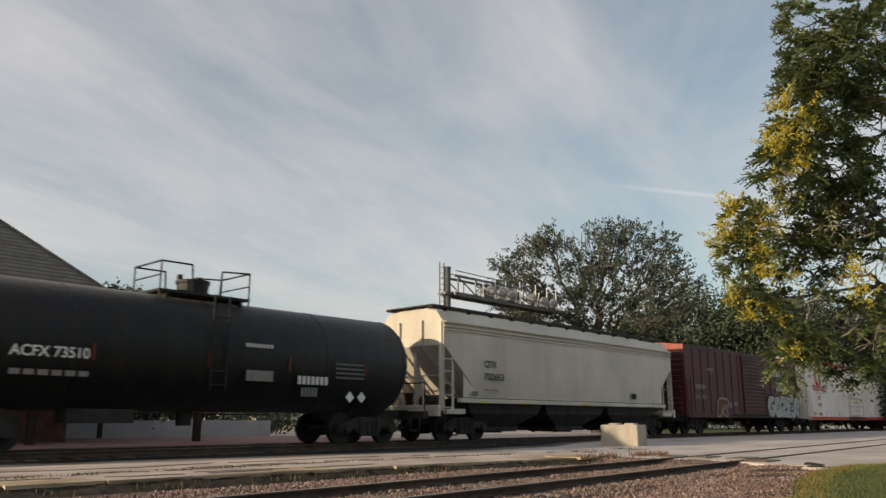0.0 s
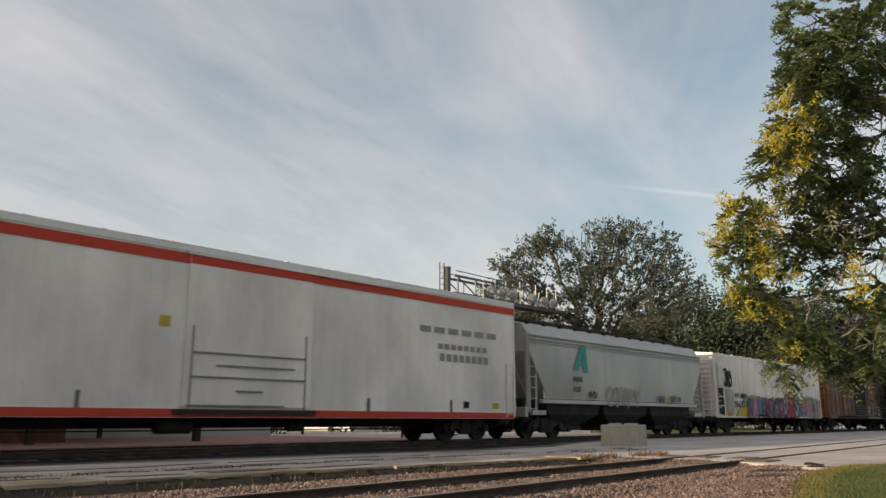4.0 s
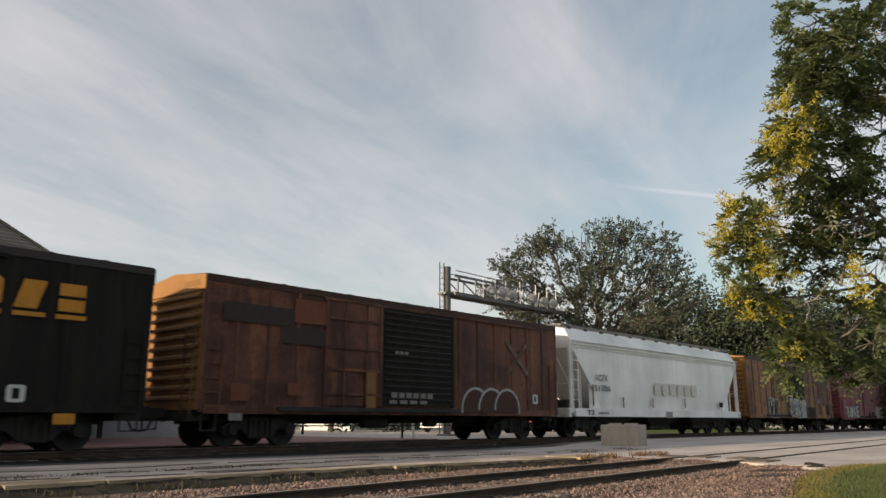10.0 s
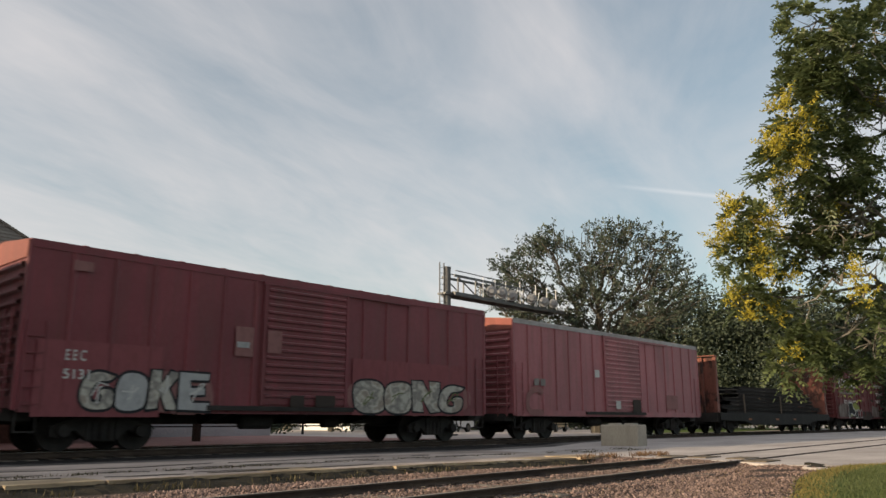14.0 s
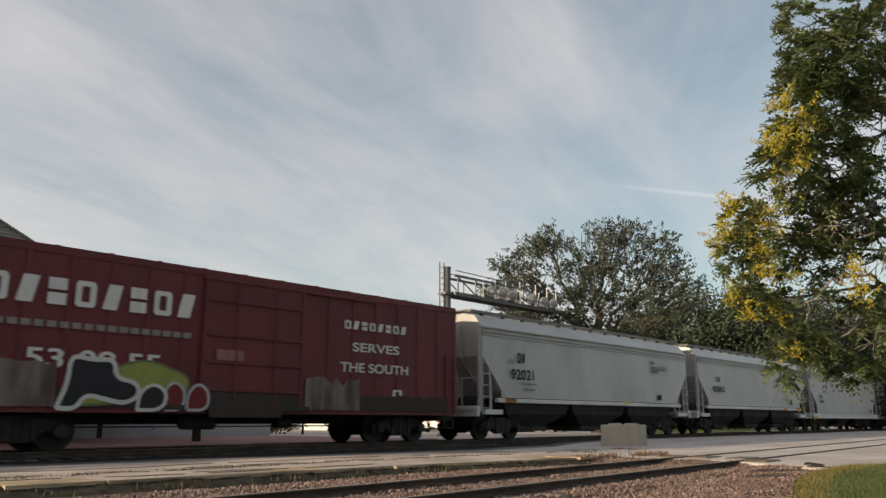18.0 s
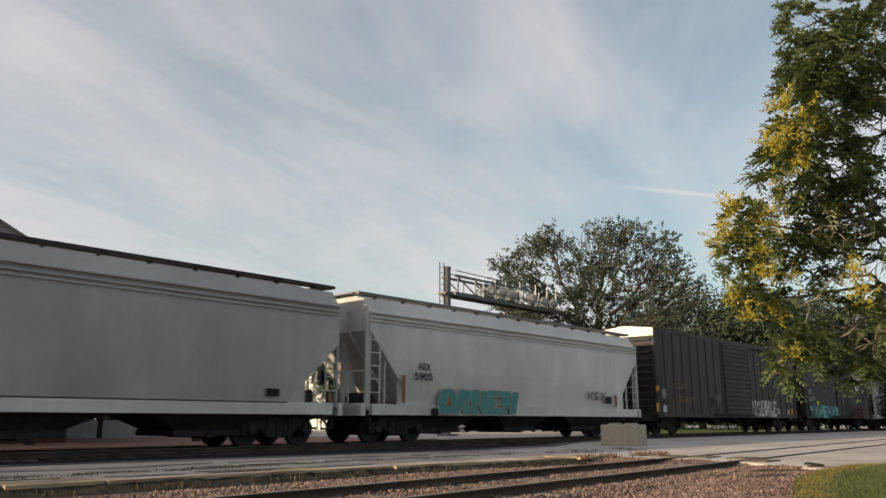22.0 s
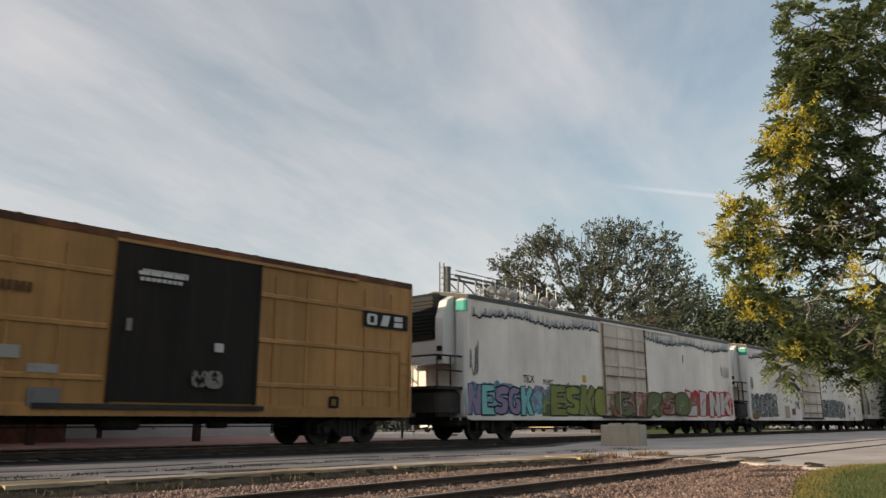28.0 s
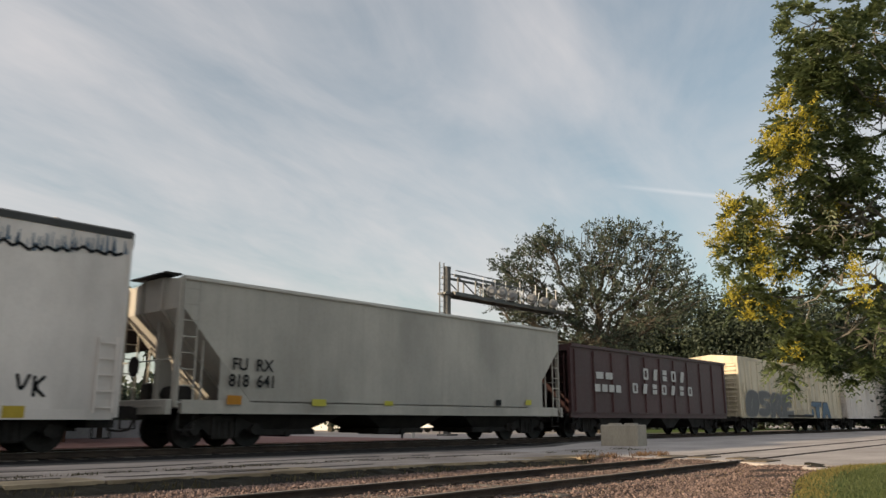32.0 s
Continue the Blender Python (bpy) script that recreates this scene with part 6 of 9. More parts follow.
car_aaa, _ = hopper("pale grey covered hopper car with green graffiti", 103.2, 119.7, 3.95, P_LGREY, top=0.60, cut=1.25, cut_z=3.4, mid=1.95, walk_mat=P_WALKG)
car_csx2, _ = boxcar("weathered black boxcar with orange lettering", 121.5, 140.65, 5.06, P_GREYB, [(-1.67, 1.85, P_GREYB, "wavy")], end_top=P_WHITE)
car_nw, _ = boxcar("black boxcar with white emblem and teal graffiti", 142.45, 158.39, 5.02, P_NW, [(-1.05, 1.6, P_NW, "plug")], end_top=P_OLDCREAM, ribs=0)
car_hpjx, _ = hopper("light grey covered hopper car with brown roof", 160.0, 176.6, 3.93, P_LGREY, top=0.55, roof_mat=P_RUSTY, walk_mat=P_TANH, cut=1.1, cut_z=3.2, mid=2.05)
car_ttx, _ = boxcar("yellow boxcar with black door", 178.2, 193.8, 5.0, P_YELLOW, [(-1.95, 1.93, P_DOOR_K, "plain")], end_top=P_WHITE, ribs=0, end_ribs=8, roof=P_RUSTY)
car_ta, _ = boxcar("white refrigerator car with bright graffiti and end cooling unit", 196.6, 219.3, 5.03, P_WHITE, [(-2.4, 1.36, P_DOORR, "plug")], category="refrigerator car", ribs=0, end_ribs=0, sill=0.8, ladders=False, style="plain", roof=P_GALVROOF, fascia=P_TANKROOF, peak=0.26, end_top=P_TANKROOF)
car_tb, _ = boxcar("white refrigerator car with dark graffiti and end cooling unit", 221.85, 244.4, 5.03, P_WHITE, [(-2.51, 1.32, P_DOORR, "plug")], category="refrigerator car", ribs=0, end_ribs=0, sill=0.8, ladders=False, style="plain", roof=P_GALVROOF, fascia=P_TANKROOF, peak=0.26, end_top=P_TANKROOF)
car_furx, _ = hopper("dusty cream covered hopper car with black lettering", 245.85, 262.25, 4.16, P_TANH, top=0.16, boards=False, cut=1.15, cut_z=3.45, mid=2.2, curved=False, mouldings=False)
car_cream, _ = boxcar("old cream refrigerator car with graffiti", 280.4, 299.2, 4.26, P_OLDCREAM, [(-0.5, 2.4, P_OLDCREAM, "plug")], category="refrigerator car")
car_last, _ = boxcar("old white refrigerator car", 300.7, 319.0, 4.26, P_WHITE, [(-0.5, 2.4, P_WHITE, "plug")], category="refrigerator car")

# ---- tank car ----
def tank_car():
    l, r = -221.55, -206.55
    L, at = r - l, (l + r) / 2
    car = car_empty("tank_car", "glossy black tank car with white lettering and valve platform", "tank car", at)
    R, zc, n = 1.5, 2.40, 36
    prof = [(-L / 2 - 0.0, 0.02), (-L / 2 + 0.05, 0.45), (-L / 2 + 0.17, 0.85), (-L / 2 + 0.36, 1.17), (-L / 2 + 0.58, 1.40), (-L / 2 + 0.8, R)]
    prof = prof + [(-x, q) for x, q in prof[::-1]]
    rings = [[(x, q * math.cos(2 * math.pi * k / n), zc + q * math.sin(2 * math.pi * k / n)) for k in range(n)] for x, q in prof]
    part("shell", G().loft(rings), P_TANK, car, smooth=True)
    for x in (-L / 2 + 0.8, -3.6, 0.0, 3.6, L / 2 - 0.8):
        g = G().loft([[(x + o, (R + e) * math.cos(2 * math.pi * k / n), zc + (R + e) * math.sin(2 * math.pi * k / n)) for k in range(n)] for o, e in ((-0.03, 0.0), (-0.02, 0.008), (0.02, 0.008), (0.03, 0.0))], caps=False)
        part("weld_band", g, P_TANK, car)
    # valve housing, platform and rails
    part("platform", G().box(-1.35, 1.35, -0.75, 0.75, zc + R + 0.02, zc + R + 0.08), P_TANK, car)
    for x in (-1.1, 1.1):
        part("platform_leg", G().box(x - 0.04, x + 0.04, -0.7, 0.7, zc + R - 0.22, zc + R + 0.02), P_TANK, car)
    part("valve_housing", G().tube((0, 0, zc + R), (0, 0, zc + R + 0.42), 0.42, n=18).tube((0, 0, zc + R + 0.42), (0, 0, zc + R + 0.5), 0.46, n=18), P_TANK, car)
    part("valve", G().tube((-0.35, 0.1, zc + R + 0.5), (-0.35, 0.1, zc + R + 0.66), 0.08, n=10).tube((0.1, -0.1, zc + R + 0.5), (0.1, -0.1, zc + R + 0.6), 0.12, n=10), P_TANK, car)
    zt = zc + R + 0.08
    for x in (-1.32, 1.32):
        for y in (-0.72, 0.72):
            part("rail_post", G().tube((x, y, zt - 0.2), (x, y, zt + 0.72), 0.025, n=6), P_TANK, car)
        part("guard_rail", G().tube((x, -0.72, zt + 0.72), (x, 0.72, zt + 0.72), 0.025, n=6).tube((x, -0.72, zt + 0.36), (x, 0.72, zt + 0.36), 0.02, n=6), P_TANK, car)
    for y in (-0.72, 0.72):
        part("guard_rail", G().tube((-1.32, y, zt + 0.72), (-0.45, y, zt + 0.728), 0.025, n=6).tube((0.45, y, zt + 0.66), (1.32, y, zt + 0.72), 0.025, n=6).tube((-0.45, y, zt + 0.728), (-0.4, y, zt), 0.025, n=6).tube((0.45, y, zt + 0.66), (0.4, y, zt), 0.025, n=6), P_TANK, car)
    for y in (-1, 1):
        lad = ladder_mesh(R + 0.9, 0.44, 0.34, P_TANK)
        part("side_ladder", lad, None, car).matrix_basis = pose(0.0, y * (R + 0.05), zc - 0.95, 0, 0, 0 if y < 0 else 180)
    for s in (-1, 1):
        x = s * (L / 2 - 1.9)
        part("saddle", G().prism([(-1.2, 1.35), (1.2, 1.35), (0.5, 0.8), (-0.5, 0.8)], x - 0.5, x + 0.5, "x"), M_STEEL, car)
        part("stub_sill", G().box(*sorted((x - s * 1.2, s * (L / 2 + 0.5))), -0.2, 0.2, 0.72, 1.02), M_STEEL, car)
        part("end_sill", G().box(*sorted((s * (L / 2 + 0.2), s * (L / 2 + 0.4))), -1.4, 1.4, 0.75, 0.98), M_STEEL, car)
        part("end_rail", G().tube((s * (L / 2 + 0.3), -1.35, 1.9), (s * (L / 2 + 0.3), 1.35, 1.9), 0.025, n=6).tube((s * (L / 2 + 0.3), -1.35, 0.95), (s * (L / 2 + 0.3), -1.35, 1.9), 0.025, n=6).tube((s * (L / 2 + 0.3), 1.35, 0.95), (s * (L / 2 + 0.3), 1.35, 1.9), 0.025, n=6), M_STEEL, car)
    part("outlet", G().tube((0, 0, 0.55), (0, 0, 1.0), 0.2, n=12), M_STEEL, car)
    part("brake_gear", G().box(-3.4, -1.8, -0.9, -0.3, 0.62, 0.95), M_STEEL, car)
    running_gear(car, L, at, 1.9, 0.78, couplers=0.75)
    for x in (4.62, 5.08):
        decal(car, "placard", [(x - 0.17, 1.36), (x, 1.19), (x + 0.17, 1.36), (x, 1.53)], M_WHITE, -1.30, "white diamond placard")
    red = plain("red_mark", (0.13, 0.035, 0.02), 0.6)
    for x in (-3.2, -0.3, 2.2, 5.0):
        patch(car, "red_mark", x, x + 0.06, 2.0, 2.4, red, -1.53)
    return car


car_tank = tank_car()


# ---- bulkhead flat car with steel load ----
def bulkhead_flat():
    l, r = 12.6, 31.3
    L, at = r - l, (l + r) / 2
    car = car_empty("bulkhead_flat_car", "dark flat car with tall rusty bulkheads", "flat car", at)
    part("deck", G().box(-L / 2, L / 2, -1.5, 1.5, 0.98, 1.12), M_STEEL, car)
    for s in (-1, 1):
        part("side_sill", G().prism([(-L / 2, 1.1), (-L / 2, 0.72), (-L / 2 + 3.4, 0.66), (-L / 2 + 4.6, 0.45), (L / 2 - 4.6, 0.45), (L / 2 - 3.4, 0.66), (L / 2, 0.72), (L / 2, 1.1)], *sorted((s * 1.5, s * 1.56))), P_BLACKCAR, car)
        x = s * (L / 2 - 0.25)
        bh = part("bulkhead", G().box(*sorted((x - s * 0.06, x)), -1.42, 1.42, 1.122, 4.12), P_RUSTBULK, car, "rusty red steel bulkhead")
        for y in (-1.36, 1.36):
            part("bulkhead_post", G().prism([(x + s * 0.004, 1.122), (x + s * 0.34, 1.122), (x + s * 0.12, 4.14), (x + s * 0.004, 4.14)], y - 0.09, y + 0.09), P_RUSTBULK, bh)
        for y in (-0.6, 0.6):
            part("bulkhead_stiffener", G().box(*sorted((x + s * 0.004, x + s * 0.12)), y - 0.06, y + 0.06, 1.122, 4.1), P_RUSTBULK, bh)
        part("bulkhead_cap", G().box(*sorted((x - s * 0.06, x + s * 0.26)), -1.46, 1.46, 4.144, 4.2), P_RUSTBULK, bh)
        part("end_beam", G().box(*sorted((s * (L / 2 - 0.1), s * (L / 2 + 0.14))), -1.45, 1.45, 0.62, 1.1), M_STEEL, car)
    part("centre_sill", G().box(-L / 2 + 0.3, L / 2 - 0.3, -0.3, 0.3, 0.5, 0.97), M_STEEL, car)
    for x in (-5.5, -1.2, 1.9):
        patch(car, "reflector", x, x + 0.5, 0.72, 0.82, plain("reflector_orange", (0.22, 0.08, 0.03), 0.5), -1.566)
    stake = G().box(-0.045, 0.045, -0.03, 0.03, 0, 1.05).mesh("stake", plain("pale_stake", (0.13, 0.10, 0.075), 0.8))
    for k in (1, 4):
        for y in (-1.53, 1.53):
            sub("stake", stake, car, pose(-L / 2 + 1.6 + k * (L - 3.2) / 8, y * 0.985, 1.122))
    running_gear(car, L, at, 2.2, 0.9, couplers=0.85)
    # the load: bundles of dark beams, laid with gaps, one thing that rides on the deck
    load = car_empty("steel_beam_load", "stacked bundles of dark weathered beams on a flat car", "steel load", at)
    rnd = random.Random(61)
    dark_b = rough_mat("weathered_beam", (0.018, 0.016, 0.016), (0.062, 0.053, 0.050), 1.0, 0.8, 0.4, 16, (0.2, 2, 2))
    z = 1.13
    for row in range(7):
        for k in range(8):
            if row > 0 and rnd.random() < (0.16 if row < 5 else 0.4):
                continue
            y = -1.22 + k * 0.345 + rnd.uniform(-0.035, 0.035)
            a = -L / 2 + rnd.uniform(0.6, 2.4) + (0.0 if row < 4 else rnd.uniform(0.5, 3.2))
            b = L / 2 - rnd.uniform(0.6, 1.8) - row * 0.42
            t = rnd.choice((0.10, 0.125, 0.14))
            g = G().box(a, b, y - t, y + t, z, z + 0.03).box(a, b, y - t, y + t, z + 0.155, z + 0.185).box(a, b, y - 0.02, y + 0.02, z + 0.03, z + 0.155)
            part("beam", g, dark_b, load)
        z += 0.19
        if row < 6:
            for x in (-6.4, -2.2, 2.2, 6.0):
                part("dunnage", G().box(x - 0.07, x + 0.07, -1.38, 1.38, z - 0.004, z + 0.026), M_TIE, load)
            z += 0.03


bulkhead_flat()


# ---- open coal hopper ----
def coal_hopper():
    l, r = 263.15, 278.55
    L, at = r - l, (l + r) / 2
    car = car_empty("open_hopper_car", "dark maroon open hopper car with white lettering", "open hopper", at)
    top, sill = 3.68, 1.0
    for s in (-1, 1):
        wall = part("side_wall", G().box(-L / 2, L / 2, *sorted((s * 1.48, s * 1.52)), sill, top), P_MAROON, car)
        rib = G().prism([(-0.07, 0), (-0.05, 0.07), (0.05, 0.07), (0.07, 0)], sill + 0.05, top - 0.1, "z").mesh("side_post", P_MAROON)
        for k in range(11):
            sub("side_post", rib, wall, pose(-L / 2 + 0.3 + k * (L - 0.6) / 10, s * 1.522, 0, 0, 0, 180 if s < 0 else 0))
        part("top_chord", G().box(-L / 2, L / 2, *sorted((s * 1.44, s * 1.6)), top + 0.002, top + 0.12), P_MAROON, car)
        part("side_sill", G().box(-L / 2, L / 2, *sorted((s * 1.40, s * 1.475)), sill - 0.2, sill + 0.1), P_MAROON, car)
        x = s * L / 2
        part("end_slope", G().prism([(x - s * 0.1, top), (x - s * 2.6, sill), (x - s * 2.66, sill), (x - s * 0.16, top)], -1.475, 1.475), P_MAROON, car)
        part("end_chord", G().box(*sorted((x - s * 0.2, x)), -1.43, 1.43, top - 0.15, top + 0.1), P_MAROON, car)
        part("end_platform", G().box(*sorted((x - s * 1.4, x + s * 0.2)), -1.38, 1.38, sill - 0.1, sill - 0.04), M_STEEL, car)
        for y in (-1.42, 1.42):
            part("corner_post", G().cbox(*sorted((x - s * 0.1, x)), y - 0.05, y + 0.05, sill - 0.1, top, 0.01), P_MAROON, car)
        part("end_ladder", ladder_mesh(2.4, 0.4, 0.36, P_MAROON), None, car).matrix_basis = pose(x + s * 0.06, s * 1.05, sill, 0, 0, 90 * s)
    for k in range(4):
        c = -L / 2 + 3.4 + k * (L - 6.8) / 3
        part("outlet_bay", G().loft([[(c - 1.3, -1.3, sill), (c + 1.3, -1.3, sill), (c + 1.3, 1.3, sill), (c - 1.3, 1.3, sill)], [(c - 0.35, -1.2, 0.35), (c + 0.35, -1.2, 0.35), (c + 0.35, 1.2, 0.35), (c - 0.35, 1.2, 0.35)]]), M_STEEL, car)
    part("floor", G().box(-L / 2 + 2.6, L / 2 - 2.6, -1.39, 1.39, sill + 0.002, sill + 0.05), M_STEEL, car)
    part("centre_sill", G().box(-L / 2, L / 2, -0.2, 0.2, 0.62, 0.9), M_STEEL, car)
    running_gear(car, L, at, 1.75, sill - 0.2, couplers=0.7)
    return car


car_coal = coal_hopper()

# ---- lettering, panels and graffiti on the cars ----
Y_OUT = -1.612
M_LET_W = plain("lettering_white", (0.55, 0.54, 0.52), 0.6, 0.25)
M_LET_K = plain("lettering_black", (0.007, 0.007, 0.008), 0.6, 0.2)
M_LET_O = plain("lettering_orange", (0.50, 0.22, 0.03), 0.6, 0.3)
M_LET_OD = plain("lettering_dull_orange", (0.24, 0.12, 0.04), 0.7, 0.4)
M_LET_R = plain("lettering_red", (0.45, 0.06, 0.04), 0.6, 0.2)
M_LET_G = plain("lettering_grey", (0.16, 0.16, 0.16), 0.7, 0.3)
M_FADE_W = plain("faded_stencil", (0.22, 0.20, 0.19), 0.8, 0.4)
M_SPRAY_W = plain("spray_white", (0.50, 0.50, 0.48), 0.75, 0.3)
M_SPRAY_S = plain("spray_silver", (0.36, 0.37, 0.37), 0.6, 0.4)
M_SPRAY_K = plain("spray_black", (0.025, 0.025, 0.028), 0.75, 0.3)
M_SPRAY_T = plain("spray_teal", (0.09, 0.26, 0.25), 0.75, 0.3)
M_SPRAY_C = plain("spray_cyan", (0.22, 0.50, 0.50), 0.75, 0.3)
M_SPRAY_GR = plain("spray_green", (0.16, 0.24, 0.06), 0.75, 0.3)
M_SPRAY_LG = plain("spray_lime", (0.21, 0.225, 0.075), 0.75, 0.3)
M_SPRAY_P = plain("spray_purple", (0.20, 0.13, 0.24), 0.75, 0.3)
M_SPRAY_R = plain("spray_red", (0.42, 0.05, 0.06), 0.75, 0.3)
M_SPRAY_PK = plain("spray_pink", (0.46, 0.20, 0.22), 0.75, 0.3)
M_SPRAY_Y = plain("spray_yellow", (0.50, 0.36, 0.05), 0.75, 0.3)
M_SPRAY_B = plain("spray_blue_grey", (0.14, 0.20, 0.27), 0.75, 0.3)
M_SPRAY_OL = plain("spray_olive", (0.13, 0.15, 0.07), 0.75, 0.3)
M_TAGY = plain("tag_yellow", (0.55, 0.50, 0.08), 0.6)
M_PATCHG = plain("primer_patch", (0.30, 0.29, 0.27), 0.75, 0.3)
M_PATCHD = plain("dark_patch", (0.045, 0.035, 0.03), 0.75, 0.3)
M_PATCHR = plain("brown_patch", (0.16, 0.06, 0.035), 0.75, 0.3)
M_TEAL = plain("emblem_teal", (0.06, 0.30, 0.25), 0.6, 0.15)
M_BLUE = plain("emblem_blue", (0.06, 0.09, 0.24), 0.6, 0.15)

# brush strokes of painted letters: points in tenths of a letter's cell
STROKES = {
    "F": "9,10 1,9 1,0;1,5 8,5", "J": "8,10 8,2 5,0 1,2",
    "A": "0,0 4,10 6,10 10,0;2,4 8,4", "B": "1,0 1,10 6,10 9,8 6,5 1,5;6,5 10,3 7,0 1,0", "C": "9,9 5,10 1,8 0,5 1,2 5,0 9,1", "D": "1,0 1,10 6,9 9,5 6,1 1,0",
    "E": "9,10 1,9 1,0 9,1;1,5 8,5", "G": "9,9 5,10 1,8 0,5 1,2 5,0 9,1 9,5 6,5", "I": "5,0 5,10;3,10 7,10", "K": "1,0 1,10;9,10 1,5 9,0", "L": "1,10 1,0 9,1",
    "N": "1,0 1,10 9,0 9,10", "O": "5,10 1,8 0,5 1,2 5,0 9,2 10,5 9,8 5,10", "R": "1,0 1,10 7,10 9,7 6,5 1,5;5,5 9,0", "S": "9,9 5,10 1,8 2,6 8,4 9,2 5,0 1,1", "T": "5,0 5,10;0,9 10,10",
    "V": "0,10 5,0 10,10", "X": "0,0 10,10;0,10 10,0", "Y": "0,10 5,5 10,10;5,5 5,0", "U": "1,10 1,2 5,0 9,2 9,10", "Z": "0,10 10,9 0,1 10,0", "M": "0,0 2,10 5,3 8,10 10,0", "H": "1,0 1,10;9,0 9,10;1,5 9,5", "W": "0,10 2,0 5,7 8,0 10,10", "P": "1,0 1,10 8,9 8,5 1,5",
}


def smooth_line(pts, n=3):
    for _ in range(2):
        q = [pts[0]]
        for a, b in zip(pts, pts[1:]):
            q += [(a[0] * 0.75 + b[0] * 0.25, a[1] * 0.75 + b[1] * 0.25), (a[0] * 0.25 + b[0] * 0.75, a[1] * 0.25 + b[1] * 0.75)]
        pts = q + [pts[-1]]
    return pts


# chunky spray letters: outlines in tenths of a letter's cell
BLOCKS = {
    "L": "0,10 4,9.5 3.8,4 9.5,4.6 10,0 1,0.4", "I": "2,10 7.4,9.7 6.8,0 2.2,0.3", "N": "0,0 0.5,10 4,10 6.5,5.2 6.3,10 10,9.6 9.6,0 6,0 3.6,4.6 3.6,0",
    "K": "0,0 0.4,10 3.8,10 3.8,6.6 6.6,10 10,9 7,5.4 10,0 6.2,0.2 3.8,3.8 3.7,0", "S": "0.3,9.2 5,10 9.8,9 9,6.8 4.2,7 4.4,6 9.5,5.4 9.8,1 5,0 0,1 0.8,3.4 5.6,2.8 5.4,4 0.6,4.8",
    "A": "0,0 2.6,10 7.4,10 10,0 6.6,0.2 6.2,2.2 3.8,2.2 3.4,0.2", "E": "0,0 0.4,10 9.4,10 9,7.6 4,7.5 4,6.2 8.4,6.2 8.2,4 4,3.9 4,2.6 9.6,2.6 10,0",
    "O": "0.5,2 0,7 2,10 8,10 10,7 9.6,2 7.6,0 2.4,0", "V": "0,10 3.6,10 5,4.4 6.4,10 10,9.6 6.8,0 3.2,0", "T": "0,10 10,10 9.6,6.8 6.8,6.8 6.6,0 3.2,0 3.3,6.8 0.3,6.9",
    "R": "0,0 0.4,10 7,10 9.8,8 9,5.2 7.4,4.4 10,0 6.2,0 4,3.6 3.6,0", "Z": "0,10 10,9.6 9.6,6.6 5.2,3 10,3 9.6,0 0,0.3 0.4,3.4 4.8,6.8 0.3,7",
    "G": "9.6,9 8,7 4,7.2 3.4,3 6,2.6 6,4 5,4.2 5.2,6 9.8,5.8 9.6,0.6 3,0 0,3 0.4,8 4,10",
}
BLOCK_OF = {"C": "G", "D": "O", "P": "R", "U": "V", "W": "N", "Y": "V", "B": "E", "M": "N", "H": "K", "X": "K", "F": "E", "J": "L"}


